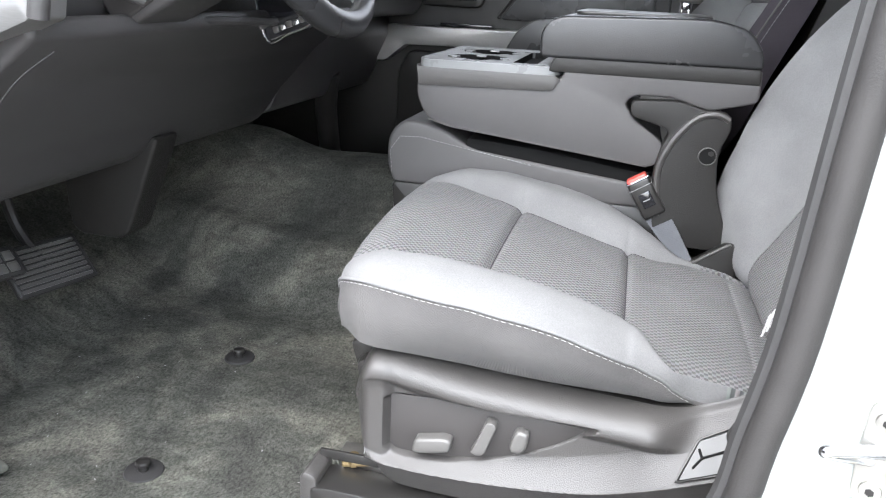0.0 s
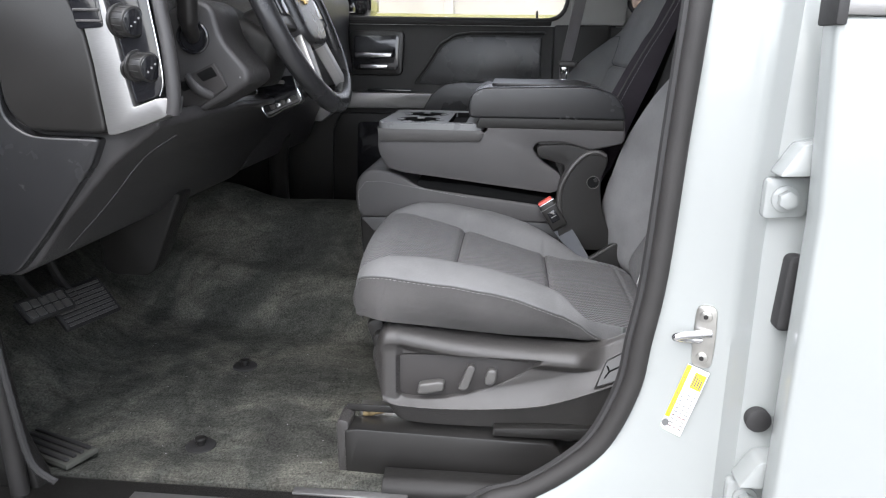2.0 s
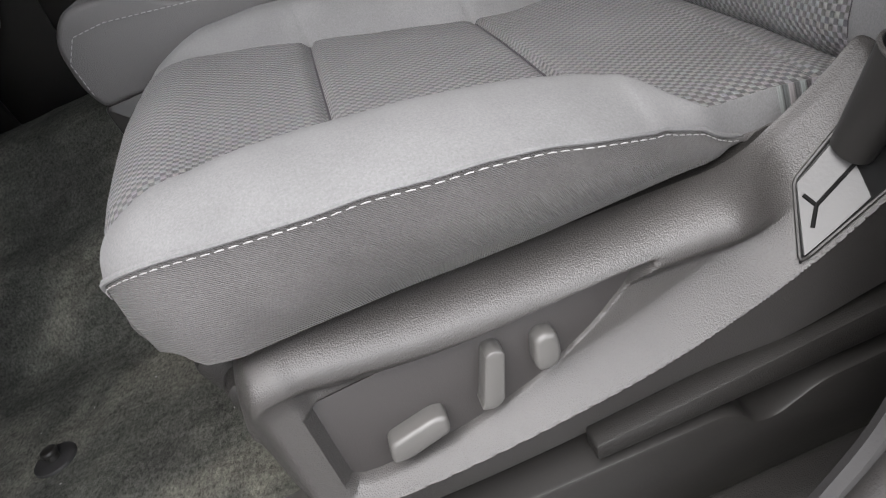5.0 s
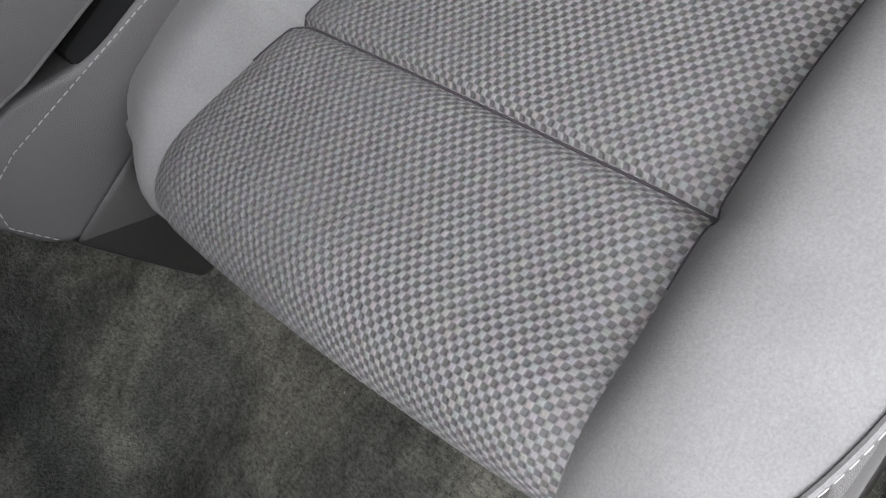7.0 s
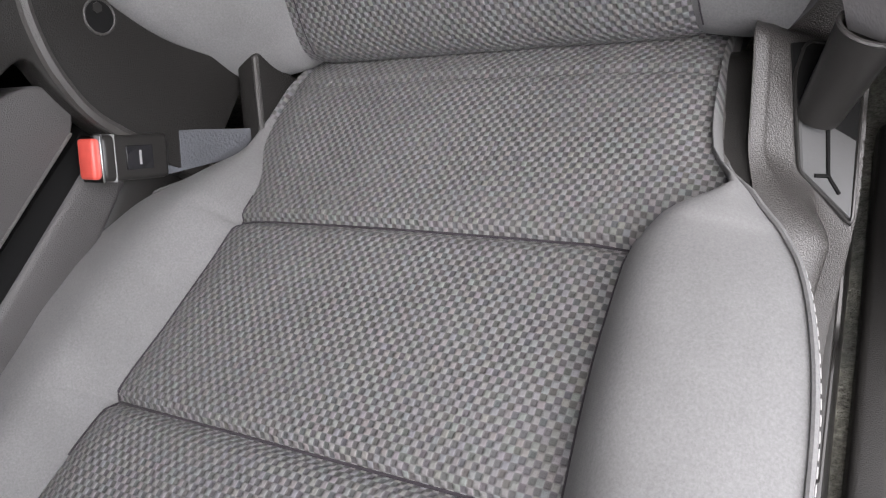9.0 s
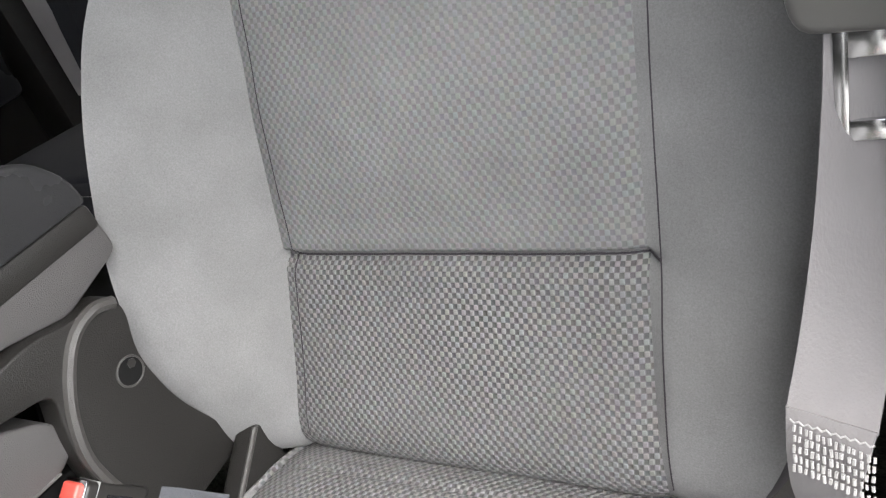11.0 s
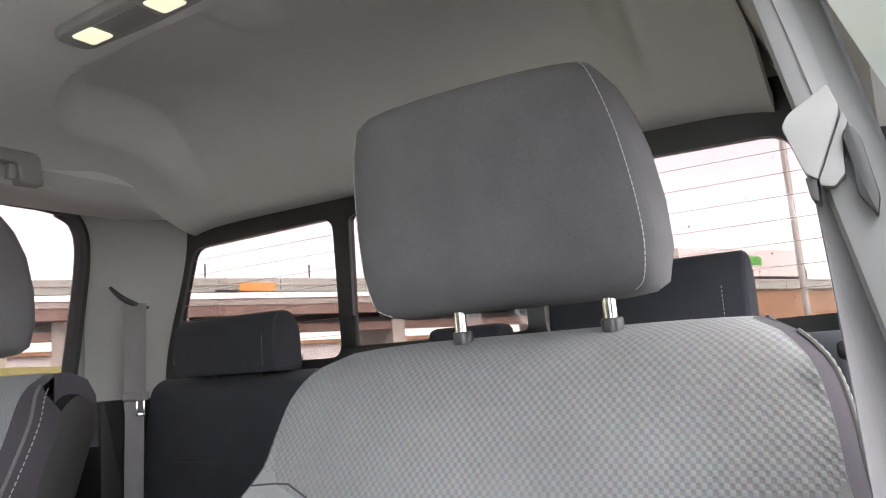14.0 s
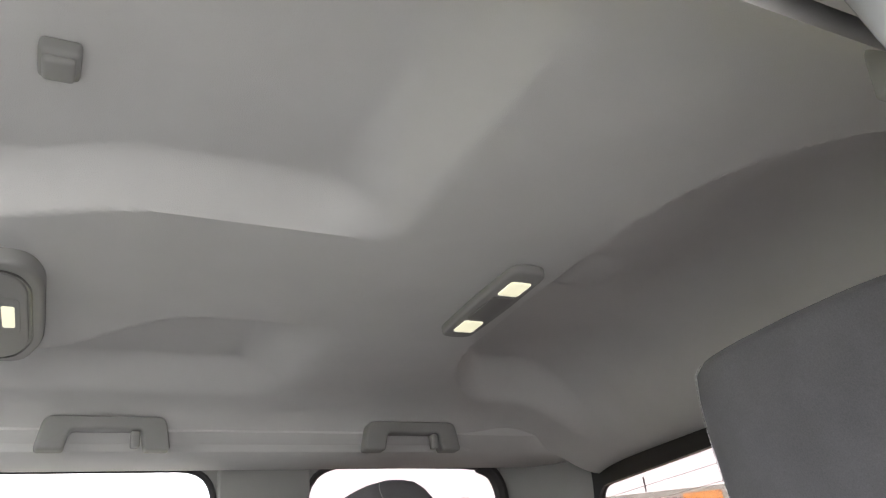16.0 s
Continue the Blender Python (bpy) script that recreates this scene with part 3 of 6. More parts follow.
def jamb(z, s):
    x0 = spline_table(SEAL_X, z)
    prof = [(0, .0, -.405), (.06, .018, -.418), (.45, .062, -.436), (.62, .090, -.452), (.68, .098, -.470), (.74, .104, -.486), (1, .150, -.495)]
    dx, y = lerp_table([(a, b) for a, b, _ in prof], s), lerp_table([(a, c) for a, _, c in prof], s)
    xs = x0 + dx
    if s > .6:
        xs = max(x0, .300 if z < .43 else x0) + dx
        xs = .305 + dx + .0 * z if z < .5 else .305 + .04 * (z - .5) + dx
    else:
        f = s / .6
        xs = (x0 + dx) * (1 - f) + f * ((.305 if z < .5 else .305 + .04 * (z - .5)) + dx)
    y += .11 * step(.80, 1.25, z)
    return (xs, y, z)


structure("door_pillar", sheet(lambda z, s: jamb(z, s), spans(-.12, 1.14, 60), [0, .03, .06, .15, .25, .35, .45, .52, .58, .62, .65, .68, .71, .74, .8, .9, 1], (.02, .03, 0)), M_PAINT, "glossy white painted pillar of the door opening", "pillar")
structure("rocker_panel", prism(fillet([(-.52, -.45), (-.53, -.12), (-.485, -.055), (-.455, -.055), (-.44, -.45)], .02), -1.2, 1.4, "x", .0), M_PAINT, "white painted sill below the door", "rocker panel")
loop = [(x, -.409 + .11 * step(.80, 1.25, z), z) for z, x in SEAL_X[2:-1]]
front_run = [(-.735, -.40, .60), (-.718, -.402, .46), (-.705, -.406, .34), (-.692, -.411, .20), (-.684, -.414, .09), (-.680, -.415, .00), (-.676, -.415, -.06)]
rear_run = [(-.10, -.409, -.035), (-.02, -.409, -.008), (.035, -.409, .024)] + loop
seal_bm = merged(tube(curve_through(front_run, 6), .0145, 12), tube(curve_through(rear_run, 6), .0145, 12))
structure("door_seal", seal_bm, M_SEAL, "dark rubber weatherstrip round the door opening", "weatherstrip")
lip_bm = merged(*[tube(curve_through([(x - .012, y + .016, z) for x, y, z in run_], 6), .009, 8) for run_ in (front_run, rear_run)])
structure("door_seal_lip", lip_bm, M_RUBBER, "thin inner lip of the weatherstrip", "weatherstrip")
kick = thing("kick_panel", (-.74, -.36, 0), "dark plastic kick panel at the front of the door opening", "kick panel", "", "structure")
part("panel", prism(fillet([(-1.1, .0), (-1.1, .42), (-.735, .42), (-.715, .30), (-.69, .10), (-.66, .03), (-.66, .0)], .02), -.398, -.36, "y", .006), M_PLASTIC, kick)
part("corded_edge", tube(curve_through([(-.680, -.424, .30), (-.662, -.428, .18), (-.645, -.428, .085), (-.610, -.425, .050)], 10), [.0055 + .0012 * (i % 2) for i in range(31)], 8), M_RUBBER, kick)
structure("hinge_pillar", prism(fillet([(-1.2, -.3), (-1.2, .95), (-.80, .95), (-.79, .3), (-.74, .06), (-.70, -.05), (-.70, -.3)], .02), -.47, -.412, "y", .01), M_PAINT, "white painted front pillar", "pillar")

striker = thing("door_striker", (.368, -.435, .35), "bright steel door striker bolted to the white pillar", "door striker")
sm = Matrix.Translation((.364, -.4375, .353)) @ Euler((0, 0, radians(-22))).to_matrix().to_4x4()
part("plate", moved(prism(fillet([(-.013, -.045), (.013, -.045), (.015, 0), (.013, .045), (-.013, .045), (-.015, 0)], .011), -.004, .002, "y", .0015), sm), M_STEEL, striker)
part("loop", moved(tube(curve_through([(.008, -.002, .006), (-.012, -.013, .005), (-.028, -.021, .003), (-.034, -.023, 0), (-.030, -.016, -.003), (-.016, -.006, -.005), (-.004, .0, -.006)], 5), .0056, 10), sm), M_CHROME, striker, "polished steel loop")
for s_ in (-1, 1):
    part("screw", moved(rod((0, -.007, .030 * s_), (0, -.002, .030 * s_), .0085, 12, .002), sm), M_STEEL, striker)
    part("socket", moved(rod((0, -.0078, .030 * s_), (0, -.0068, .030 * s_), .0035, 6), sm), M_SMOOTH, striker)

sticker = thing("tyre_label", (.362, -.44, .27), "white and yellow tyre information sticker on the pillar", "sticker")
lm = Matrix.Translation((.3465, -.4360, .255)) @ Euler((0, radians(16), radians(-22))).to_matrix().to_4x4() @ Matrix.Diagonal((.72, 1, .96, 1))
part("paper", moved(rbox((-.021, -.0016, -.056), (.021, .002, .056), .0004), lm), M_LABEL, sticker)
part("yellow_strip", moved(rbox((-.021, -.0022, -.034), (-.0125, -.0012, .056), .0002), lm), M_YELLOW, sticker, "yellow heading strip")
part("yellow_block", moved(rbox((-.002, -.0022, .024), (.0195, -.0012, .050), .0002), lm), M_YELLOW, sticker)
part("emblem", moved(rod((-.0150, -.0026, -.044), (-.0150, -.0014, -.044), .0062, 18), lm), M_INK, sticker)
rnd = random.Random(7)
for i in range(11):
    z_ = .017 - .0064 * i
    for x_, w_ in ((-.010, rnd.uniform(.006, .009)), (.001, rnd.uniform(.004, .008)), (.011, rnd.uniform(.004, .008))):
        part("text_bar", moved(rbox((x_, -.0020, z_), (x_ + w_, -.0014, z_ + .0016), 0), lm), M_INK, sticker, smooth=False)
for i in range(5):
    part("rule", moved(rbox((-.0115, -.0019, .0212 - .0165 * i), (.0200, -.0014, .0217 - .0165 * i), 0), lm), M_RED, sticker, "thin red rule", smooth=False)
for i in range(4):
    part("text_bar", moved(rbox((.000 + .0046 * i, -.0027, .027), (.0022 + .0046 * i, -.0020, .047 - .002 * i), 0), lm), M_INK, sticker, smooth=False)
txt = bpy.data.curves.new("heading", 'FONT')
txt.body, txt.size, txt.extrude = "TIRE AND LOADING INFORMATION", .0046, .0002
txt.align_x, txt.align_y = 'CENTER', 'CENTER'
tob = bpy.data.objects.new("heading", txt)
tme = bpy.data.meshes.new_from_object(tob)
tbm = bmesh.new()
tbm.from_mesh(tme)
bpy.data.objects.remove(tob)
moved(tbm, lm @ Matrix.Translation((-.0168, -.0026, .011)) @ Euler((radians(90), 0, 0)).to_matrix().to_4x4() @ Euler((0, 0, radians(90))).to_matrix().to_4x4())
part("heading", tbm, M_INK, sticker, "black printed heading", smooth=False)

for hz, nm in ((.575, "upper"), (.165, "lower")):
    hg = thing("bolted_bracket", (.42, -.49, hz), "white painted rear door hinge bolted to the pillar", "hinge", "rear door hinges")
    part("leaf", prism(fillet([(.398, hz - .042), (.448, hz - .038), (.452, hz + .012), (.398, hz + .008)], .008), -.502, -.486, "y", .003), M_PAINT, hg)
    part("arm", prism(fillet([(.402, hz + .014), (.44, hz + .016), (.47, hz + .030), (.47, hz + .062), (.425, hz + .052)], .006), -.53, -.49, "y", .003), M_PAINT, hg)
    part("bolt", rod((.422, -.516, hz - .016), (.422, -.498, hz - .016), .0115, 6, .001), M_PAINT, hg)
    part("washer", rod((.422, -.506, hz - .016), (.422, -.499, hz - .016), .0165, 20, .001), M_PAINT, hg)
boot = thing("wiring_boot", (.436, -.5, .44), "black rubber wiring boot between pillar and rear door", "wiring boot")
part("boot", prism(fillet([(.428, .392), (.450, .392), (.456, .49), (.434, .49)], .010), -.512, -.482, "y", .005), M_RUBBER, boot)
# proud black disc stands in for the dark of a round pillar hole
plug = thing("pillar_hole", (.43, -.49, .26), "black disc standing in for a round hole in the pillar", "plug")
part("plug", rod((.428, -.502, .262), (.428, -.486, .262), .0165, 20, .003), M_RUBBER, plug)


def rear_door(side):
    """Closed rear door of the driver's side, seen from its edge outside and from within."""
    d = thing("door_rear_driver", (.85, -.5, 0), "closed white rear door with dark inner trim", "car door", "", "structure")
    part("skin", prism(fillet([(.425, -.40), (1.30, -.40), (1.30, .768), (.424, .768), (.436, .55), (.432, .30)], .01), -.575, -.530, "y", .008, 3), M_PAINT, d)
    part("belt_moulding", rbox((.428, -.578, .768), (1.30, -.535, .792), .004), M_SILVER, d, "grey window belt moulding")
    part("molding_end", rbox((.420, -.582, .758), (.432, -.53, .800), .003), M_RUBBER, d)
    part("inner_trim", prism(fillet([(.47, .02), (1.12, .02), (1.12, .80), (.47, .80)], .02), -.43, -.38, "y", .01), M_PLASTIC, d)
    part("armrest", prism(fillet([(.55, .50), (1.05, .50), (1.05, .57), (.55, .58)], .02), -.38, -.32, "y", .015), M_LEATHER, d)
    pane_ = part("glass", rbox((.47, -.46, .79), (1.08, -.455, 1.19), 0), M_GLASS, d, smooth=False)
    pane_.visible_shadow = False
    part("window_frame", tube(curve_through([(.47, -.44, .80), (.47, -.42, 1.0), (.48, -.39, 1.17), (.52, -.375, 1.205), (.9, -.375, 1.205), (1.0, -.385, 1.18), (1.07, -.43, .95), (1.08, -.44, .80)], 6), .016, 8), M_RUBBER, d)
    return d


rear_door("driver")


# ---- roof lining ----
def crease(t):
    t = min(1.0, max(0.0, t))
    return t * (2 - t)


def roof_z(x, y):
    d = (y - .42) / .63
    z = 1.352 - .10 * abs(d) ** 12 * (1 - .85 * step(.75, 1.05, x))
    z -= .128 * step(.84, 1.14, x) + .02 * step(-.1, -.5, x)

    def bay(x0, x1, y0, y1, soft):
        a = step(x0, x0 + soft, x) * (1 - step(x1 - soft, x1, x))
        b = step(y0, y0 + soft, y) * (1 - step(y1 - soft, y1, y))
        return a * b

    arch = .595 + .16 * abs((y - .43) / .5) ** 4
    rear = crease((x - arch) / .048) * step(-.075, .01, y) * (1 - step(.86, .945, y)) * (1 - step(.88, 1.10, x))
    z += .070 * rear
    z += .050 * step(-.13, -.06, y) * crease((.325 + .07 * step(.05, -.2, x) - y) / .06) * (1 - step(.22, .33, x))
    z += .046 * crease((y - .612 - .17 * step(.14, -.09, x)) / .11) * (1 - step(.88, .95, y)) * (1 - step(.24, .36, x))
    z += .010 * bay(.66, .80, .40, .52, .04) * -1
    return z


ceiling = structure("ceiling", sheet(lambda u, v: (u, v, roof_z(u, v)), spans(-.52, 1.15, 190), spans(-.205, 1.045, 200), (0, 0, .03)), M_HEADLINER, "warm grey cloth headliner with moulded recesses", "headliner")
structure("roof_panel", rbox((-.62, -.42, 1.43), (1.2, 1.26, 1.46), .01), M_PAINT, "white steel roof above the lining", "roof")


def rail_side(name, sign):
    """Roof rail garnish between the lining and the door frames."""
    yy = lambda v: .42 + sign * v
    pts = [(.600, 1.292), (.628, 1.262), (.66, 1.253), (.70, 1.250), (.745, 1.252), (.76, 1.27), (.76, 1.44), (.60, 1.44)]
    structure(name, prism([(yy(a), b) for a, b in pts], -.62, 1.16, "x", .0), M_HEADLINER, "grey cloth-covered roof rail above the doors", "roof rail")


rail_side("roof_rail_passenger", 1)
pts_ = [(-.205, 1.292), (-.222, 1.262), (-.24, 1.250), (-.262, 1.244), (-.275, 1.26), (-.275, 1.44), (-.205, 1.44)]
structure("roof_rail_driver", prism(pts_, -.62, 1.16, "x", .0), M_HEADLINER, "grey cloth-covered roof rail over the open door", "roof rail")
structure("roof_frame_driver", prism(fillet([(-.272, 1.262), (-.290, 1.250), (-.330, 1.262), (-.360, 1.300), (-.36, 1.42), (-.272, 1.42)], .01), -.62, 1.2, "x", .0), M_PAINT, "white painted roof frame of the open doorway", "door frame")

structure("rear_quarter_trim", sheet(lambda u, v: (u, -.268 - .062 * v, 1.262 - .13 * v), spans(.47, 1.16, 12), spans(0, 1, 6), (0, -.02, 0)), M_HEADLINER, "grey cloth-covered trim above the driver's rear window", "trim")
structure("rear_header", merged(rbox((1.152, -.42, 1.262), (1.19, 1.26, 1.46), .004), rbox((1.152, -.42, .89), (1.19, -.268, 1.262), .004), rbox((1.152, 1.14, .89), (1.19, 1.26, 1.262), .004)), M_HEADLINER, "cloth-covered header round the rear window", "trim", False)
structure("rear_wall", prism(fillet([(-.42, -.05), (1.26, -.05), (1.26, .895), (-.42, .895)], .01), 1.145, 1.20, "x", .0), M_PLASTIC, "dark trim panel below the rear window", "wall")


# ---- rear window with slider ----
rw = thing("window_rear", (1.15, .42, .9), "rear window with a sliding middle pane and a black frame", "window", "", "structure")
OUT_ = fillet([(-.34, .885), (1.18, .885), (1.10, 1.265), (-.26, 1.265)], .05)
IN_L = fillet([(.630, .905), (1.140, .912), (1.055, 1.182), (.640, 1.188)], .030)
IN_M = fillet([(.222, .925), (.598, .925), (.598, 1.185), (.222, 1.185)], .012)
IN_R = fillet([(-.300, .912), (.190, .905), (.190, 1.186), (-.215, 1.178)], .035)


def frame_plate(outer, holes, x0, x1):
    """A plate with openings that go through it."""
    bm = bmesh.new()

    def loop_(pts, x):
        return [bm.verts.new((x, p[0], p[1])) for p in pts]

    flat = [p for pts in (outer, *holes) for p in pts]
    tris = geometry.tessellate_polygon([[Vector((p[0], p[1], 0)) for p in pts] for pts in (outer, *holes)])
    for x in (x0, x1):
        vs = [bm.verts.new((x, p[0], p[1])) for p in flat]
        for t_ in tris:
            bm.faces.new([vs[k] for k in t_])
    for pts in (outer, *holes):
        a, b = loop_(pts, x0), loop_(pts, x1)
        for i in range(len(a)):
            j = (i + 1) % len(a)
            bm.faces.new((a[i], a[j], b[j], b[i]))
    bmesh.ops.remove_doubles(bm, verts=bm.verts[:], dist=1e-5)
    bmesh.ops.recalc_face_normals(bm, faces=bm.faces[:])
    return bm


part("frame", frame_plate(OUT_, [IN_L, IN_M, IN_R], 1.132, 1.150), M_SMOOTH, rw, "black window frame", smooth=False)
part("latch", rbox((1.122, .585, .925), (1.134, .622, .985), .004), M_PLASTIC, rw)
for pts in ([(.62, .895), (1.15, .895), (1.07, 1.2), (.63, 1.2)], [(.21, .915), (.61, .915), (.61, 1.195), (.21, 1.195)], [(-.31, .895), (.2, .895), (.2, 1.195), (-.22, 1.195)]):
    g_ = part("pane", prism(pts, 1.140, 1.143, "x", 0), M_TINT, rw, smooth=False)
    g_.visible_shadow = False
for i in range(7):
    z_ = .95 + .034 * i
    part("heater_wire", rbox((1.1385, -.29 + .012 * i, z_), (1.1392, .188, z_ + .0007), 0), M_GIRDER, rw, smooth=False)
    part("heater_wire", rbox((1.1385, .632, z_), (1.1392, 1.13 - .012 * i, z_ + .0007), 0), M_GIRDER, rw, smooth=False)
drops = []
rnd = random.Random(11)
for i in range(150):
    y_, z_ = rnd.choice([(rnd.uniform(.64, 1.05), rnd.uniform(.93, 1.10)), (rnd.uniform(-.2, .18), rnd.uniform(.92, 1.17)), (rnd.uniform(.23, .59), rnd.uniform(.93, 1.05))])
    b = bmesh.new()
    bmesh.ops.create_uvsphere(b, u_segments=6, v_segments=4, radius=rnd.uniform(.0008, .0019))
    drops.append(moved(b, Matrix.Translation((1.1445, y_, z_))))
tagged(part("rain_drops", merged(*drops), M_CHROME), "small rain drops on the rear glass", "rain drops", "", "stuff")


# ---- passenger side ----
def side_window(name, pts, label, glass, r=.007, corner=.105):
    w = thing(name, (pts[0][0], 1.2, pts[0][1]), label, "window", "", "structure")
    out = fillet(pts, corner, 6)
    p = part("pane", prism(out, 1.212, 1.216, "y", 0), glass, w, smooth=False)
    p.visible_shadow = False
    part("seal", tube([(a, 1.198, b) for a, b in out], r, 8, True), M_RUBBER, w, "black rubber window seal")
    xs_, zs_ = [p_[0] for p_ in pts], [p_[1] for p_ in pts]
    b = frame_plate([(min(xs_) - .03, min(zs_) - .02), (max(xs_) + .02, min(zs_) - .02), (max(xs_) + .02, max(zs_) + .03), (min(xs_) - .03, max(zs_) + .03)], [out], 1.1985, 1.211)
    for v in b.verts:
        v.co = Vector((v.co.y, v.co.x, v.co.z))
    bmesh.ops.recalc_face_normals(b, faces=b.faces[:])
    part("surround", b, M_TRIM_LIGHT, w, "warm grey window surround", smooth=False)
    return w


FW = [(-.62, .815), (.262, .815), (.268, 1.262), (-.42, 1.262)]
RW = [(.455, .815), (.905, .815), (.955, 1.262), (.456, 1.270)]
side_window("window_passenger", FW, "passenger door window open to the bright lot", M_GLASS, .007, .075)
w_rp = side_window("window_rear_passenger", RW, "tinted rear door window on the passenger side", M_TINT)
part("rear_run", tube(curve_through([(.90, 1.194, .80), (.928, 1.194, 1.0), (.945, 1.194, 1.17), (.930, 1.194, 1.238), (.89, 1.194, 1.262)], 6), .017, 8), M_RUBBER, w_rp, "thick black rubber glass run")
structure("door_pillar_passenger", prism(fillet([(.275, .80), (.450, .80), (.462, 1.262), (.272, 1.262)], .012), 1.165, 1.24, "y", .006), M_TRIM_LIGHT, "warm grey pillar trim between the windows", "pillar")
structure("door_pillar_lower", prism(fillet([(.222, -.02), (.40, -.02), (.40, .80), (.222, .80)], .01), 1.150, 1.23, "y", .006), M_PLASTIC, "dark lower pillar trim on the passenger side", "pillar")
structure("corner_pillar", sheet(lambda z, s: (lerp_table([(0, .952), (.35, 1.00), (1, 1.126)], s), lerp_table([(0, 1.195), (.35, 1.165), (1, 1.150 - .082 * step(.88, 1.22, z))], s), z), spans(.84, 1.285, 18), spans(0, 1, 14), (0, .03, 0)), M_TRIM_LIGHT, "warm grey rear corner trim with a belt slot", "pillar")
structure("corner_pillar_lower", prism(fillet([(.93, -.02), (1.15, -.02), (1.15, .85), (.93, .85)], .01), 1.105, 1.24, "y", .01), M_PLASTIC, "dark lower corner trim beside the rear seat", "pillar")
structure("corner_pillar_driver", prism(fillet([(1.06, -.02), (1.16, -.02), (1.16, 1.28), (1.09, 1.28)], .01), -.40, -.25, "y", .01), M_TRIM_LIGHT, "grey rear corner trim on the driver's side", "pillar")

door_p = thing("door_passenger", (-.2, 1.22, 0), "closed passenger door with black trim and a silver strip", "car door", "", "structure")
part("door_trim", prism(fillet([(-1.05, .02), (.230, .02), (.230, .818), (-1.05, .812)], .012), 1.212, 1.27, "y", .006), M_PLASTIC, door_p)
part("sill_top", rbox((-1.05, 1.195, .795), (.215, 1.25, .822), .008, 3), M_PLASTIC, door_p)
part("upper_inset", prism(fillet([(-.235, .60), (-.19, .66), (-.15, .725), (-.10, .755), (-.05, .762), (.185, .762), (.185, .60)], .012), 1.206, 1.214, "y", .003), M_LEATHER, door_p, "soft black inset panel")
part("inset_rim", tube([(x, 1.204, z) for x, z in fillet([(-.245, .602), (-.20, .665), (-.157, .735), (-.105, .766), (-.05, .773), (.20, .775)], .01)], .004, 6), M_SMOOTH, door_p)
part("bezel", prism(fillet([(-.475, .628), (-.285, .628), (-.278, .778), (-.470, .774)], .022), 1.196, 1.214, "y", .006), M_SMOOTH, door_p, "black handle bezel")
part("bezel_well", prism(fillet([(-.455, .645), (-.30, .645), (-.295, .762), (-.452, .758)], .014), 1.1945, 1.200, "y", .002), M_GLOSS, door_p)
hp = part("door_handle", rbox((-.448, 1.180, .686), (-.318, 1.192, .704), .005, 3), M_CHROME, door_p, "chrome inner door handle")
part("handle_foot", rbox((-.430, 1.188, .650), (-.335, 1.198, .664), .003), M_CHROME, hp)
part("silver_strip", prism(fillet([(-.62, .515), (-.56, .572), (-.17, .572), (-.20, .522), (-.50, .518), (-.56, .47), (-.60, .47)], .008), 1.155, 1.212, "y", .006), M_SILVER, door_p, "satin silver trim strip")
part("armrest", prism(fillet([(-.215, .505), (-.175, .575), (-.13, .607), (-.08, .615), (.195, .615), (.195, .505)], .014), 1.130, 1.212, "y", .012, 3), M_LEATHER, door_p, "padded black armrest")
part("switch_plate", rbox((-.40, 1.160, .574), (-.25, 1.205, .584), .003), M_GLOSS, door_p)
part("map_pocket", prism(fillet([(-.54, .06), (-.53, .44), (-.50, .50), (.19, .50), (.19, .06)], .02), 1.185, 1.214, "y", .01), M_PLASTIC, door_p)
part("pocket_well", prism(fillet([(-.445, .235), (-.440, .47), (.19, .48), (.19, .235)], .02), 1.180, 1.188, "y", .004), M_GLOSS, door_p)
mh_ = part("mirror_housing", moved(rbox((-.08, -.10, -.08), (.05, .10, .08), .035, 4), Matrix.Translation((-.47, 1.42, .90))), M_GLOSS, door_p, "black outside mirror housing")
part("mirror_glass", rbox((-.420, 1.34, .845), (-.416, 1.50, .955), .002), M_CHROME, mh_)
part("mirror_arm", rbox((-.52, 1.24, .835), (-.46, 1.36, .87), .01), M_GLOSS, mh_)
part("lock_pin", rod((.165, 1.21, .815), (.165, 1.21, .845), .004, 8, .001), M_SMOOTH, door_p)

structure("kick_panel_passenger", rbox((-1.24, 1.14, -.05), (-1.02, 1.27, .86), .02, 3), M_PLASTIC, "dark kick panel ahead of the passenger door", "kick panel")
door_rp = thing("door_rear_passenger", (.7, 1.2, 0), "closed rear passenger door with dark trim", "car door", "", "structure")
part("door_trim", prism(fillet([(.40, .02), (.95, .02), (.95, .815), (.40, .815)], .012), 1.205, 1.27, "y", .006), M_PLASTIC, door_rp)
part("armrest", prism(fillet([(.46, .50), (.90, .50), (.90, .60), (.50, .60)], .02), 1.13, 1.21, "y", .014), M_LEATHER, door_rp)
part("pull_handle", tube(curve_through([(.72, 1.17, .60), (.70, 1.14, .63), (.70, 1.14, .68), (.72, 1.17, .71)], 5), .010, 8), M_SMOOTH, door_rp)
structure("windscreen_pillar_passenger", tube(curve_through([(-.45, 1.19, 1.25), (-.7, 1.2, 1.08), (-1.05, 1.22, .86)], 6), .05, 8), M_TRIM_LIGHT, "grey windscreen pillar on the passenger side", "pillar")
scr = structure("windscreen", sheet(lambda u, v: (-1.20 + .70 * u, v, .92 + .36 * u), spans(0, 1, 6), spans(-.35, 1.2, 6), (0, 0, .004)), M_WINDSCREEN, "laminated windscreen glass", "windscreen", False)
scr.visible_shadow = False
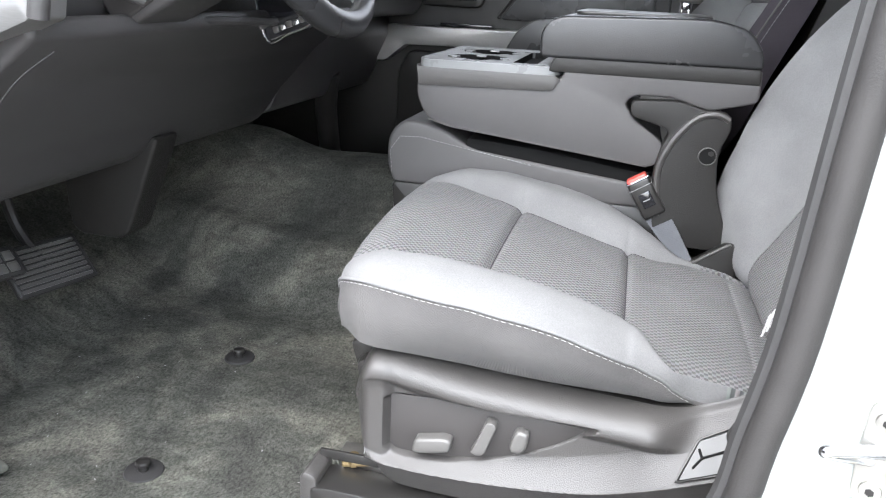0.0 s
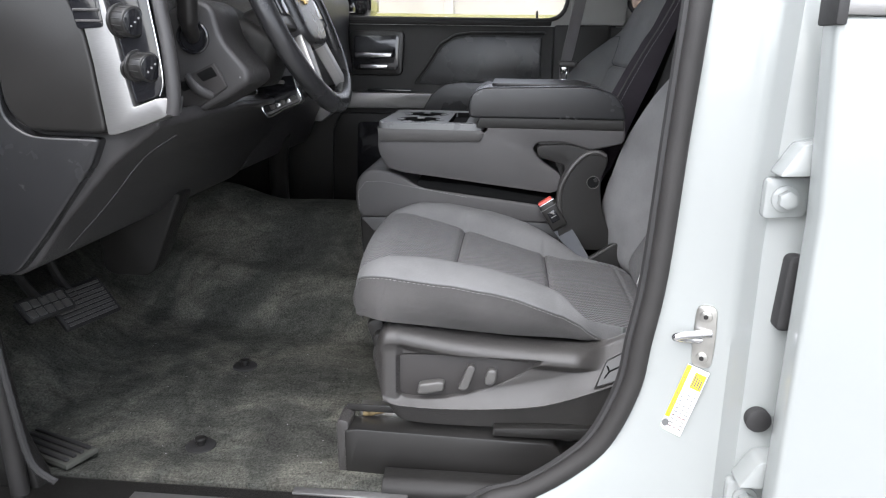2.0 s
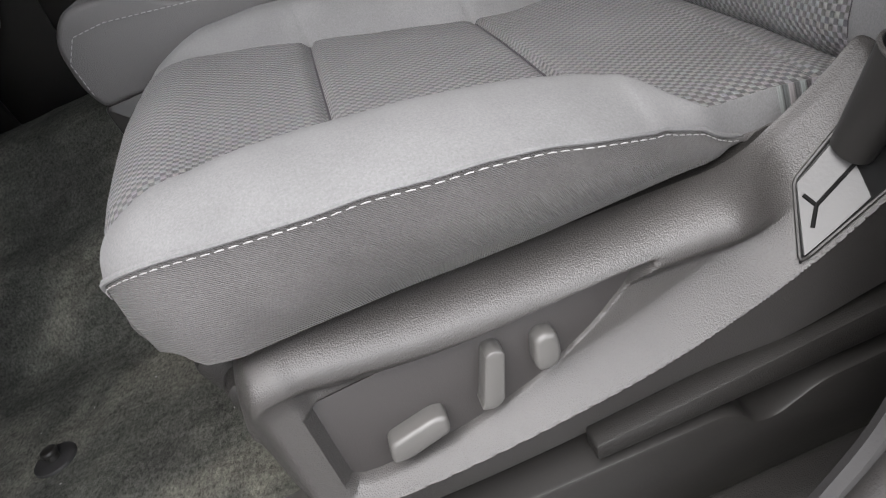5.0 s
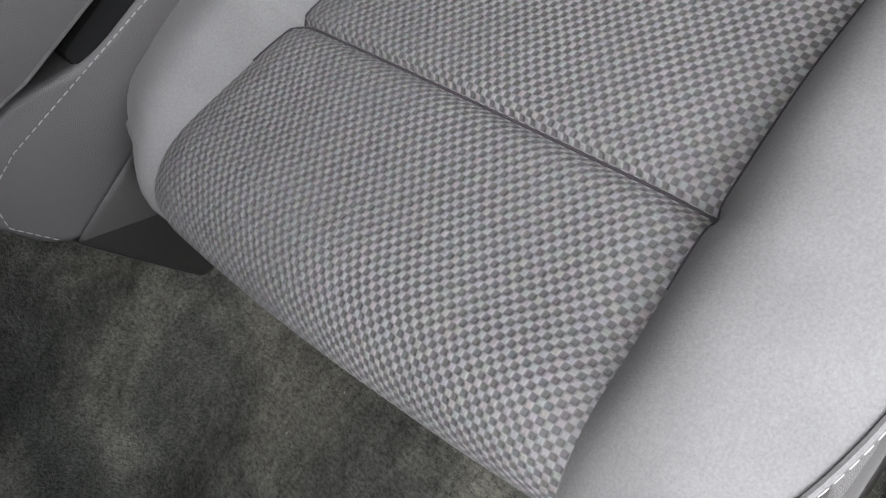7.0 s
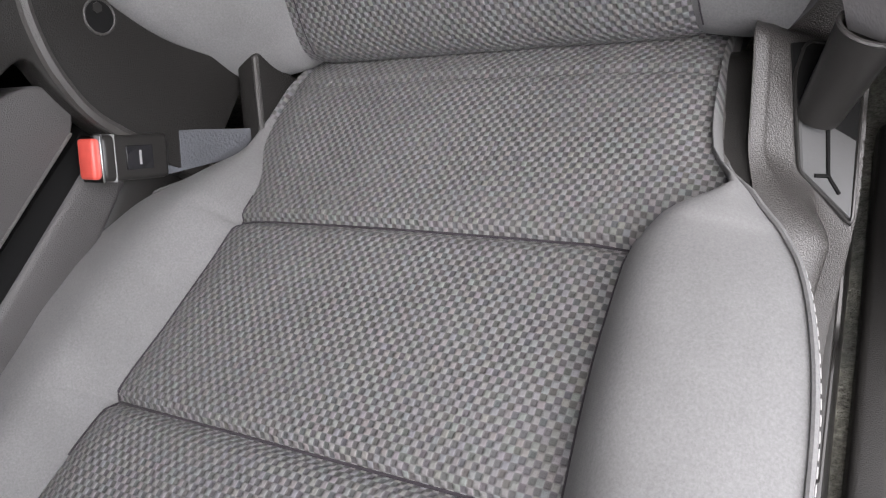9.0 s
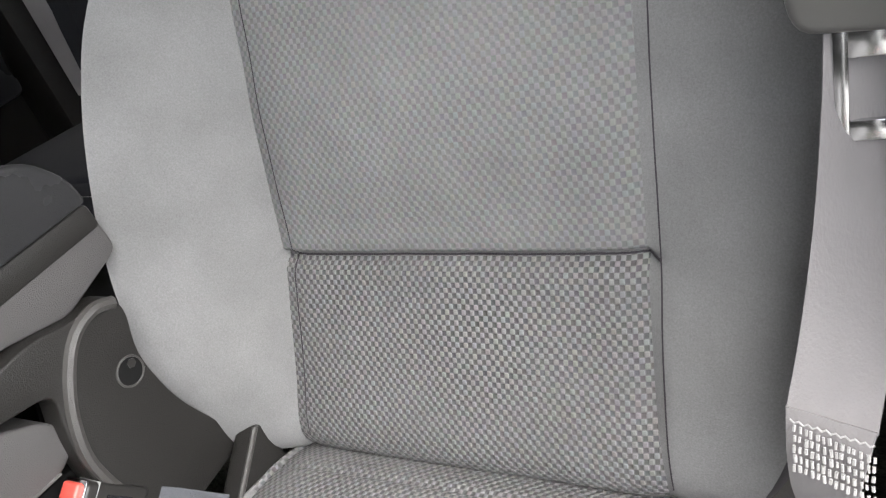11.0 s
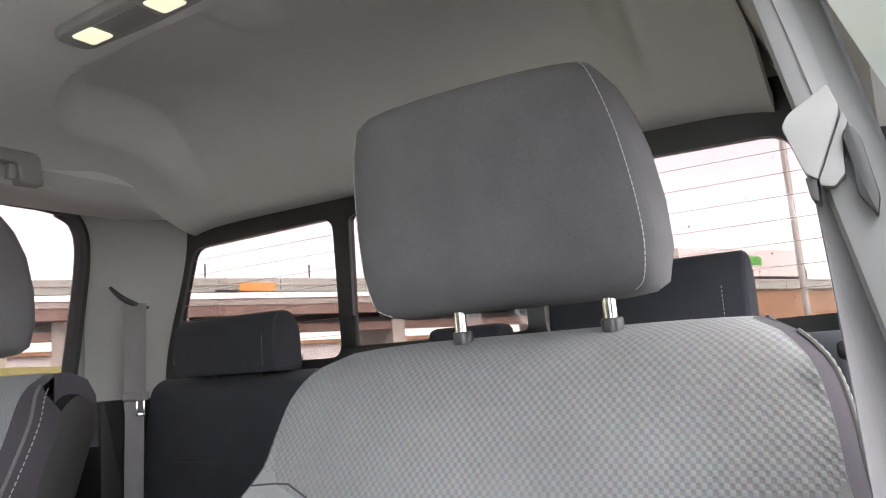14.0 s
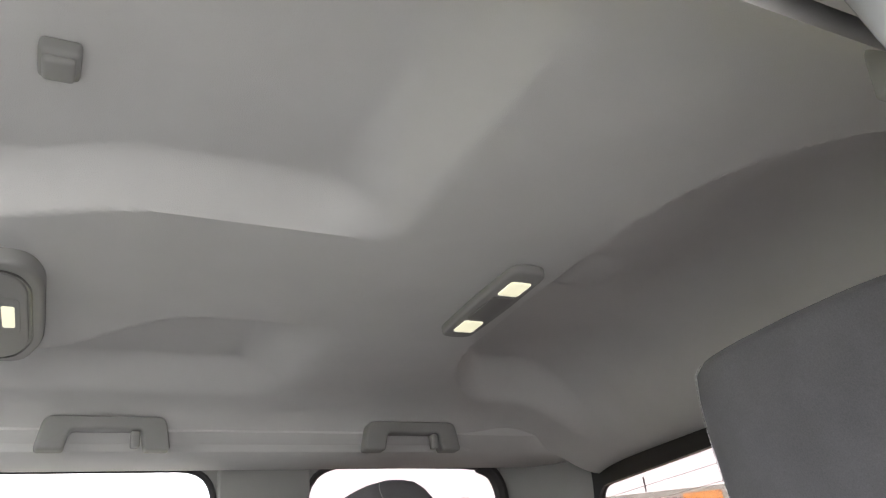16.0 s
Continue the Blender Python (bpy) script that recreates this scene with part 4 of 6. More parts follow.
structure("front_bulkhead", rbox((-1.30, -.45, -.05), (-1.22, 1.26, .93), .01), M_PLASTIC, "dark firewall trim behind the dashboard", "wall")


# ---- the driver's door, standing open ahead of the opening, unseen, added to shade the dash ----
door_f = thing("door_driver", (-.79, -.50, 0), "unseen white front door with dark inner trim, open to shade the dash end", "car door", "", "structure")
HINGE_F = Matrix.Translation((-.80, -.50, 0)) @ Euler((0, 0, radians(-78))).to_matrix().to_4x4()
part("outer_skin", moved(prism(fillet([(0, -.06), (1.02, -.06), (1.06, .30), (1.06, .78), (0, .78)], .05), -.115, -.095, "y", .006), HINGE_F), M_PAINT, door_f, "white painted skin")
part("inner_panel", moved(prism(fillet([(.02, -.02), (1.0, -.02), (1.03, .30), (1.03, .80), (.02, .80)], .05), -.093, -.02, "y", .02, 3), HINGE_F), M_PLASTIC, door_f, "grained black inner trim")
part("armrest", moved(prism(fillet([(.22, .50), (.30, .57), (.86, .56), (.90, .50), (.60, .46)], .02), -.03, .05, "y", .015, 3), HINGE_F), M_LEATHER, door_f)
part("window_frame", moved(tube([(.02, -.085, .80), (.42, -.085, 1.27), (.92, -.085, 1.30), (1.03, -.085, .80)], .022, 8), HINGE_F), M_PAINT, door_f)


# ---- front seats ----
def stitches(points, length=0.0055, gap=0.0025, r=0.0008, lift=(0, 0, 0)):
    """Short thread ends along a line of points."""
    pts = [Vector(p) + Vector(lift) for p in points]
    acc = [0.0]
    for a, b in zip(pts, pts[1:]):
        acc.append(acc[-1] + (b - a).length)
    out = []

    def at(d):
        for i in range(len(pts) - 1):
            if d <= acc[i + 1]:
                f = (d - acc[i]) / max(acc[i + 1] - acc[i], 1e-9)
                return pts[i].lerp(pts[i + 1], f)
        return pts[-1]

    d = 0.0
    while d + length < acc[-1]:
        out.append(tube([at(d), at(d + length / 2) + Vector((0, 0, 0.0002)), at(d + length)], [r * 0.7, r, r * 0.7], 5))
        d += length + gap
    return merged(*out)


CUSHION_Z = [(-.170, .318), (-.166, .343), (-.157, .359), (-.142, .370), (-.115, .375), (-.08, .366), (-.03, .353), (0, .344), (.06, .329), (.12, .312), (.173, .298), (.25, .282), (.327, .267), (.34, .262), (.41, .232)]
CUSHION_IN = [(-.170, .186), (-.16, .193), (-.12, .192), (-.07, .187), (0, .180), (.05, .176), (.10, .173), (.173, .173), (.22, .176), (.26, .196), (.33, .200), (.41, .200)]
CUSHION_IN_NEAR = CUSHION_IN[:7] + [(.160, .173), (.173, .176), (.186, .186), (.196, .197), (.206, .214), (.215, .226), (.228, .225), (.255, .210), (.33, .203), (.41, .200)]
CUSHION_OUT = [(-.170, .194), (-.163, .220), (-.148, .244), (-.125, .265), (-.09, .281), (-.03, .291), (.05, .292), (.10, .288), (.15, .277), (.18, .263), (.20, .250), (.22, .238), (.255, .215), (.33, .206), (.41, .205)]
CUSHION_OUT_FAR = [(-.170, .198), (-.163, .228), (-.148, .256), (-.125, .280), (-.09, .298), (-.03, .308), (.05, .309), (.10, .304), (.15, .292), (.18, .276), (.20, .262), (.22, .247), (.255, .220), (.33, .206), (.41, .205)]
CUSHION_HB = [(-.170, 0), (-.13, .006), (-.096, .018), (-.035, .033), (.014, .039), (.07, .043), (.13, .043), (.174, .037), (.20, .029), (.22, .021), (.255, .002), (.41, 0)]
CUSHION_ST = [(-.170, .318), (-.162, .342), (-.135, .362), (-.10, .368), (-.05, .366), (0, .363), (.05, .356), (.1, .346), (.15, .326), (.20, .299), (.255, .256), (.33, .250), (.41, .225)]


SKIRT_Z = [(-.17, .270), (-.12, .288), (-.10, .289), (-.05, .282), (0, .274), (.05, .269), (.10, .265), (.20, .263), (.41, .22)]
SKIRT_Y = [(-.17, .19), (-.12, .262), (-.10, .271), (-.05, .260), (0, .249), (.05, .246), (.10, .243), (.20, .240), (.41, .20)]


def cushion_grid():
    xs = sorted(set([round(v, 4) for v in spans(-.170, -.12, 10) + spans(-.12, .41, 44) + [s + d for s in (0.0, .173, .327) for d in (-.012, -.006, -.003, 0, .003, .006, .012)]]))
    cols = [("s", v) for v in (0, .3, .65)] + [("b", v) for v in spans(0, 1, 10)[:-1]] + [("i", v) for v in spans(-1, 1, 26)]
    cols += [("B", v) for v in spans(1, 0, 10)[1:]] + [("S", v) for v in (.65, .3, 0)]

    def section(x):
        zc, wi, wo = spline_table(CUSHION_Z, x), spline_table(CUSHION_IN, x), spline_table(CUSHION_OUT, x)
        hb, zs = spline_table(CUSHION_HB, x), spline_table(CUSHION_ST, x)
        win, far = spline_table(CUSHION_IN_NEAR, x), spline_table(CUSHION_OUT_FAR, x)
        near_out = wo
        zb = zc
        for s in (0.0, .173):
            zc -= .008 * math.exp(-((x - s) / .005) ** 2)
        zc -= .003 * math.exp(-((x - .327) / .004) ** 2)
        row = []
        for k, v in cols:
            sign = -1 if k in "sb" else 1
            wo = far if k in "BS" else near_out
            if k in "sS":
                low, tuck = lerp_table(SKIRT_Z, x), lerp_table(SKIRT_Y, x)
                z = low + (zs - low) * v if zs > low + .004 else zs - .02 * (1 - v)
                y = sign * (min(wo, tuck) + (wo - min(wo, tuck)) * math.sin(math.pi / 2 * v) ** .8 + .004 * math.sin(math.pi * v))
                z += .002 * math.sin(x * 160 + v * 9) * step(.14, .2, x) * v
            elif k in "bB":
                edge = zc - .006
                crest = max(zb + hb * (1 - .6 * step(.19, .235, x) if k == "b" else .86), edge, zs + .004)
                y = sign * (wo + ((win if k == "b" else wi) - wo) * v)
                if v > .62:
                    rise = 1 - (1 - v) / .38
                    z = edge + (crest - edge) * (1 - rise ** 2.4)
                else:
                    z = zs + (crest - zs) * math.sin(v / .62 * math.pi / 2) ** .8
                z += .0018 * math.exp(-((x - .185) / .006) ** 2) + .0022 * math.exp(-((x - .215) / .005) ** 2) if k == "b" else 0
                z += .0012 * noise.noise((x * 30, y * 30, 2.0))
            else:
                y = (win if v < 0 else wi) * v
                z = zc + .005 * (1 - v * v) - .006 * step(.86, 1, abs(v)) + .0012 * noise.noise((x * 22, y * 22, 5.0))
            x2 = x - (.010 * (y / .19 + 1) + .007 * (1 - (y / .19) ** 2)) * (1 - step(.20, .25, abs(y))) * (1 - step(-.17, -.05, x))
            row.append((x2, y, z))
        return row

    rows = [section(x) for x in xs]
    base = rows[0]
    face = []
    for f in spans(1, 0, 8)[:-1]:
        row = []
        for (x, y, z), (k, v) in zip(base, cols):
            if k in "sS":
                z2 = z
                row.append((x + .012 * f, y * (1 - .02 * f), .262 + (z - .262) * (1 - f)))
            else:
                row.append((x - .010 * math.sin(math.pi * f) + .012 * f, y * (1 - .02 * f), .262 + (z - .262) * (1 - f)))
        face.append(row)
    pts = face + rows
    run = [0.0]
    mid = len(cols) // 2
    for a, b in zip(pts, pts[1:]):
        run.append(run[-1] + (Vector(b[mid]) - Vector(a[mid])).length)
    us = [[run[i]] * len(cols) for i in range(len(pts))]
    vs = [[pts[i][j][1] for j in range(len(cols))] for i in range(len(pts))]
    nf = len(face)

    def group(i, j):
        k = cols[j][0] + cols[j + 1][0]
        x = pts[i][mid][0] if i >= nf else -1
        if k in ("ii",):
            return "front_panel" if x < -1e-4 else "middle_panel" if x < .1729 else "rear_panel"
        side = "near" if j < mid else "far"
        if i < nf:
            return "skirt_" + side
        if k[0] in "sS" and k[1] in "sSbB" and "i" not in k and (k in ("ss", "SS", "sb")):
            return "skirt_" + side
        if k == "BS":
            return "skirt_" + side
        if x >= .285:
            return "rear_panel"
        return "near_bolster" if k[0] in "sb" else "far_bolster"

    stitch_near = [rows[n][3] for n in range(len(rows)) if -.169 <= xs[n] <= .256]
    stitch_far = [rows[n][len(cols) - 4] for n in range(len(rows)) if -.169 <= xs[n] <= .256]
    return quilt(pts, group, us, vs), stitch_near, stitch_far


BACK_X = [(.18, .395), (.235, .384), (.255, .362), (.275, .355), (.30, .362), (.33, .378), (.38, .405), (.44, .437), (.55, .476), (.678, .529), (.77, .566), (.85, .602), (.885, .622), (.905, .648), (.912, .675)]
BACK_IN = [(.18, .180), (.25, .186), (.33, .180), (.44, .178), (.6, .181), (.678, .184), (.70, .190), (.725, .203), (.745, .222), (.758, .245), (.766, .268), (.772, .272)]
BACK_OUT = [(.18, .200), (.24, .226), (.27, .256), (.31, .276), (.37, .285), (.5, .288), (.62, .290), (.7, .294), (.77, .297), (.82, .297), (.86, .293), (.885, .282), (.90, .268), (.912, .250)]
BACK_P = [(.18, .0), (.235, .004), (.255, .016), (.29, .046), (.35, .094), (.42, .126), (.48, .132), (.54, .130), (.60, .124), (.66, .106), (.71, .074), (.75, .034), (.775, .006), (.80, 0), (.92, 0)]

BACK_OUT_NEAR = [(.18, .200), (.24, .226), (.27, .252), (.31, .276), (.37, .298), (.45, .312), (.55, .317), (.62, .316), (.68, .311), (.72, .302), (.75, .294), (.775, .287), (.82, .282), (.85, .276), (.875, .267), (.895, .252), (.905, .238), (.912, .220)]


def backrest_grid():
    zs = sorted(set([round(v, 4) for v in spans(.18, .912, 60) + [s + d for s in (.44, .678) for d in (-.010, -.005, -.0025, 0, .0025, .005, .010)]]))
    cols = [("s", v) for v in (0, .3, .6, .85, .95)] + [("b", v) for v in spans(0, 1, 12)[:-1]] + [("i", v) for v in spans(-1, 1, 28)]
    cols += [("B", v) for v in spans(1, 0, 12)[1:]] + [("S", v) for v in (.95, .85, .6, .3, 0)]

    def drop(y):
        return .012 * (abs(y) / .27) ** 5 + .012 * step(.262, .302, abs(y))

    def section(z0, over=0.0):
        xi, wi, wo, p = (spline_table(t, z0) for t in (BACK_X, BACK_IN, BACK_OUT, BACK_P))
        wide, deep = wo, p
        wo_near, p_near = spline_table(BACK_OUT_NEAR, z0), p * .22
        g = sum(math.exp(-((z0 - s) / .0060) ** 2) for s in (.44, .678))
        bulge = .009 * math.sin(math.pi * step(.44, .678, z0)) + .010 * math.sin(math.pi * min(1, max(0, (z0 - .69) / .2)))
        row = []
        for k, v in cols:
            sign = -1 if k in "sb" else 1
            near_ = k in "sb" or (k == "i" and v < 0)
            wo, p = (wo_near, p_near) if near_ else (wide, deep)
            wi = min(spline_table(BACK_IN, z0), wo - .013)
            top = step(.76, .905, z0)
            if k in "sS":
                xb = xi + .058 - .05 * step(.85, .912, z0)
                x = xb + (xi - p + .010 - xb) * v
                y = sign * (wo + .004 * math.sin(math.pi * v))
            elif k in "bB":
                y = sign * ((wo - .010) + (wi - wo + .010) * v)
                x = xi - p * (1 - v) ** (1.25 - .8 * (1 - step(.36, .50, z0))) * (1 - .06 * (1 - v)) + .004 * v * (1 - step(.70, .77, z0)) + .002 * noise.noise((y * 20, z0 * 20, 1.0))
            else:
                y = wi * v
                x = xi + .011 * g - bulge * (1 - v * v) * .8 + .004 * step(.88, 1, abs(v)) * (1 - step(.70, .77, z0)) + .0015 * noise.noise((y * 22, z0 * 22, 3.0))
            z = z0 - .7 * drop(y) * top - .009 * step(.85, .912, z0)
            row.append((x, y, z))
        return row

    rows = [section(z) for z in zs]
    last = rows[-1]
    for dx, dz in ((.022, .002), (.045, -.008), (.058, -.03), (.062, -.10)):
        rows.append([(max(x, x + dx) if k in "biB" else x + (dx if v > .5 else 0), y, z + dz) for (x, y, z), (k, v) in zip(last, cols)])
    run, mid = [0.0], len(cols) // 2
    for a, b in zip(rows, rows[1:]):
        run.append(run[-1] + (Vector(b[mid]) - Vector(a[mid])).length)
    us = [[run[i]] * len(cols) for i in range(len(rows))]
    vs = [[rows[i][j][1] for j in range(len(cols))] for i in range(len(rows))]
    nz = len(zs)

    def group(i, j):
        k = cols[j][0] + cols[j + 1][0]
        z = zs[i] if i < nz else 1.0
        if k == "ii":
            return "lower_panel" if z < .4399 else "middle_panel" if z < .6779 else "upper_panel"
        if k[0] in "sS" and k != "sb" or k == "BS" or k == "sb":
            return "back_shell_near" if j < mid else "back_shell_far"
        if z >= .772:
            return "upper_panel"
        return "near_bolster" if k[0] in "sb" else "far_bolster"

    edge_near = [rows[n][3] for n in range(nz) if .3 < zs[n] < .90]
    edge_far = [rows[n][len(cols) - 4] for n in range(nz) if .3 < zs[n] < .90]
    seam = lambda zz: [rows[min(range(nz), key=lambda n: abs(zs[n] - zz))][j] for j in range(16, 16 + 29)]
    n_top = max(n for n in range(nz) if zs[n] <= .774)
    flare_near = [rows[n][16] for n in range(nz) if .675 <= zs[n] <= .772] + [rows[n_top][j] for j in range(15, 3, -1)]
    flare_far = [rows[n][44] for n in range(nz) if .675 <= zs[n] <= .772] + [rows[n_top][j] for j in range(45, len(cols) - 4)]
    return quilt(rows, group, us, vs), edge_near, edge_far, seam(.678), seam(.44), flare_near, flare_far, [[rows[n][j] for n in range(nz) if .27 <= zs[n] <= .678] for j in (16, 44)]


HEAD_Y = .020
HEAD = [(.934, .650, .690, .118), (.940, .636, .704, .146), (.950, .622, .714, .159), (.985, .610, .720, .166), (1.03, .599, .720, .164), (1.08, .587, .712, .157), (1.115, .579, .698, .148), (1.138, .576, .680, .139), (1.149, .584, .664, .130), (1.154, .605, .645, .113)]


def headrest_mesh(n=44):
    bm = bmesh.new()
    uvl = bm.loops.layers.uv.new("UVMap")
    rings = []
    for z, xf, xb, hw in HEAD:
        cx, rx = (xf + xb) / 2, (xb - xf) / 2
        ring = []
        for i in range(n):
            a = 2 * math.pi * i / n
            c, s = math.cos(a), math.sin(a)
            e = 0.34
            x = cx + rx * math.copysign(abs(c) ** e, c)
            y = hw * math.copysign(abs(s) ** (0.42 if c < 0 else 0.6), s)
            ring.append(bm.verts.new((x, HEAD_Y + y, z - .006 * (y / .14) ** 2)))
        rings.append(ring)
    for a, b in zip(rings, rings[1:]):
        for i in range(n):
            bm.faces.new((a[i], a[(i + 1) % n], b[(i + 1) % n], b[i]))
    bm.faces.new(rings[0][::-1])
    bm.faces.new(rings[-1])
    bmesh.ops.recalc_face_normals(bm, faces=bm.faces[:])
    return bm


KEEL = [(-.135, .160), (-.10, .155), (-.076, .152), (-.019, .150), (.068, .154), (.152, .164), (.209, .181), (.264, .204), (.301, .221), (.36, .246), (.42, .272)]
COVER_TOP = [(-.135, .228), (-.120, .268), (-.10, .289), (-.05, .284), (0, .276), (.05, .271), (.10, .267), (.20, .261), (.245, .257), (.268, .262), (.314, .285), (.334, .297), (.346, .290), (.36, .270), (.42, .280)]
COVER_LOW = [(-.135, .235), (-.12, .19), (-.10, .140), (-.085, .120), (-.06, .112), (.05, .110), (.20, .118), (.30, .132), (.42, .150)]
SWOOSH = [(-.135, .176), (-.06, .170), (.0, .174), (.033, .177), (.102, .190), (.158, .204), (.208, .221), (.241, .240), (.263, .256), (.30, .28), (.42, .36)]


def wing_y(f):
    """Depth of the sloping rear wing from its outer edge (0) to its inner ridge (1)."""
    y = -.295 + .056 * min(1.0, max(0.0, f) / .86) ** .92
    return y + .010 * step(.84, 1.0, f) ** 1.5


def wing(x, f, lift=0.0):
    zk, zt = spline_table(KEEL, x), spline_table(COVER_TOP, x)
    return (x, wing_y(f) - lift * .75, zk + (zt - zk) * f + lift * .6)


def cover_at(x, v):
    """Moulded outer side cover: a rolled upper rim, a sunk switch field and a swept lower ridge that runs into the rear wing."""
    field_top = [(-.086, .235), (0, .239), (.10, .241), (.157, .240)]
    field_bot = [(-.086, .170), (-.075, .163), (-.05, .161), (0, .165), (.06, .180), (.11, .204), (.145, .229), (.157, .240)]
    zt, zb = spline_table(COVER_TOP, x), spline_table(COVER_LOW, x)
    zk, zv = spline_table(KEEL, x), spline_table(SWOOSH, x)
    z = zb + (zt - zb) * v
    rz = zt - z
    roll = .014 * step(.044, .026, rz)
    front = .012 * (1 - step(-.088, -.074, x))
    rise = min(1.0, max(0.0, (zv - z) / max(zv - zk, .004)))
    ridge = .020 * rise ** 1.4
    y = -.276 - max(roll, front, ridge) - .25 * min(roll, max(front, ridge))
    if rz < .024:
        t = 1 - rz / .024
        y += .044 * (1 - math.sqrt(max(0.0, 1 - t * t)))
    inside = step(-.088, -.078, x) * (1 - step(.150, .159, x))
    ft, fb = spline_table(field_top, x), spline_table(field_bot, x)
    y += .012 * inside * step(fb - .001, fb + .004, z) * (1 - step(ft - .002, ft + .004, z))
    if z < zk:
        y = -.296 + .020 * (zk - z) / max(zk - zb, .01) + .003 * step(zk, zk - .004, z)
    else:
        blend = step(.205, .272, x)
        y = y * (1 - blend) + wing_y((z - zk) / max(zt - zk, .01)) * blend
    y += .035 * (1 - step(-.135, -.100, x)) ** 1.5
    deeper = 1 - step(.15, .27, x)
    return (x, y + .015 * deeper, z - .009 * deeper)


def shield_mesh():
    return sheet(cover_at, spans(-.135, .42, 220), spans(0, 1, 150))


def build_seat():
    seat = thing("bucket_seat", (0, 0, 0), "dark grey cloth front seat with woven inserts and white stitching", "seat", "front seats")
    cush, near, far = cushion_grid()
    names = {"front_panel": "cushion_panel", "middle_panel": "cushion_panel", "rear_panel": "cushion_panel", "near_bolster": "cushion_bolster", "far_bolster": "cushion_bolster", "skirt_near": "cushion_skirt", "skirt_far": "cushion_skirt"}
    for g, bm in cush.items():
        bmesh.ops.recalc_face_normals(bm, faces=bm.faces[:])
        mat_ = M_WEAVE if "panel" in g else M_SIDE_CLOTH if g.startswith("skirt") else M_CLOTH
        part(names[g], bm, mat_, seat, {"front_panel": "basket-weave grey cloth insert", "skirt_near": "plain dark cloth side"}.get(g, ""), angle=70)
    for line in (near, far):
        s = -1 if line[3][1] < 0 else 1
        part("piping", tube([(x, y + s * .0015, z + .0012) for x, y, z in line], .0020, 7), M_CLOTH, seat)
        part("stitching", stitches([(x, y + s * .0036, z - .0026) for x, y, z in line], r=.00045), M_THREAD, seat, "white thread stitching")
    for x0 in (0.0, .173):
        wn_, wf_ = spline_table(CUSHION_IN_NEAR, x0), spline_table(CUSHION_IN, x0)
        zc_ = spline_table(CUSHION_Z, x0) - .008
        line = [(x0, (wn_ if v < 0 else wf_) * v, zc_ + .005 * (1 - v * v) - .006 * step(.86, 1, abs(v)) + .0012 * noise.noise((x0 * 22, (wn_ if v < 0 else wf_) * v * 22, 5.0)) + .0002) for v in spans(-1, 1, 30)]
        part("seam", tube(line, .0013, 5), M_SHELL, seat)
    for sg, table in ((-1, CUSHION_IN_NEAR), (1, CUSHION_IN)):
        line = []
        for x0 in spans(-.045, .20, 60):
            dip = sum(.008 * math.exp(-((x0 - s_) / .005) ** 2) for s_ in (0.0, .173))
            w_ = spline_table(table, x0)
            line.append((x0, sg * w_, spline_table(CUSHION_Z, x0) - dip - .006 + .0012 * noise.noise((x0 * 22, sg * w_ * 22, 5.0)) + .0001))
        part("seam", tube(line, .0011, 5), M_SHELL, seat)
    back, e_near, e_far, s_up, s_low, f_near, f_far, v_lines = backrest_grid()
    for g, bm in back.items():
        bmesh.ops.recalc_face_normals(bm, faces=bm.faces[:])
        nm = "backrest_shell" if g.startswith("back_shell") else "backrest_bolster" if "bolster" in g else "backrest_panel"
        mat_ = M_WEAVE if g == "lower_panel" else M_WEAVE_FLAT if "panel" in g else M_SHELL if g.startswith("back_shell") else M_CLOTH
        part(nm, bm, mat_, seat, angle=70)
    for line in (e_near, e_far):
        s = -1 if line[3][1] < 0 else 1
        part("stitching", stitches([(x + .010, y + s * .0022, z) for x, y, z in line], r=.0008), M_THREAD_DIM, seat)
        part("piping", tube([(x - .002, y + s * .001, z) for x, y, z in line], .0022, 6), M_SIDE_CLOTH, seat)
    for line in v_lines:
        part("seam", tube([(x + .0004, y, z) for x, y, z in line], .0009, 5), M_SHELL, seat)
    for line in (s_up, s_low):
        part("seam", tube([(x + .0002, y, z) for x, y, z in line], .0014, 5), M_SHELL, seat)
    for line in (f_near, f_far):
        part("seam", tube([(x - .0002, y, z) for x, y, z in line], .0012, 5), M_DARK_CLOTH, seat)
    part("back_cover", prism(fillet([(.43, .16), (.50, .16), (.60, .45), (.72, .80), (.735, .85), (.70, .88), (.66, .84), (.56, .5)], .02), -.25, .25, "y", .02), M_PLASTIC, seat)
    head = part("headrest", headrest_mesh(), M_HEAD, seat, "padded cloth head restraint", angle=50)
    for s in (-1, 1):
        line = [((xf + xb) / 2 - (xb - xf) / 2 * .79 - .0007, HEAD_Y + s * (hw * .9413 + .0006), z - .006 * (hw * .94 / .14) ** 2) for z, xf, xb, hw in HEAD[1:-1]]
        part("stitching", stitches(curve_through(line, 6), .0050, .0008, .0006), M_THREAD, head)
        part("headrest_post", rod((.668, s * .084, .86), (.662, s * .084, .955), .0068, 14), M_CHROME, seat, "chrome headrest post")
        part("post_collar", rod((.669, s * .084, .885), (.6675, s * .084, .912), .011, 14, .002), M_SMOOTH, seat)
    # base frame and covers
    part("seat_base", prism(fillet([(-.135, .258), (.36, .25), (.36, .10), (-.07, .10), (-.12, .18)], .02), -.245, .245, "y", .01), M_PLASTIC, seat)
    part("front_cover", prism(fillet([(-.148, .268), (-.118, .28), (-.07, .12), (-.098, .115)], .012), -.225, .235, "y", .012), M_PLASTIC, seat)
    return seat


driver_seat = build_seat()
passenger_seat = copy_thing(driver_seat, pose(-.135, .865, 0))
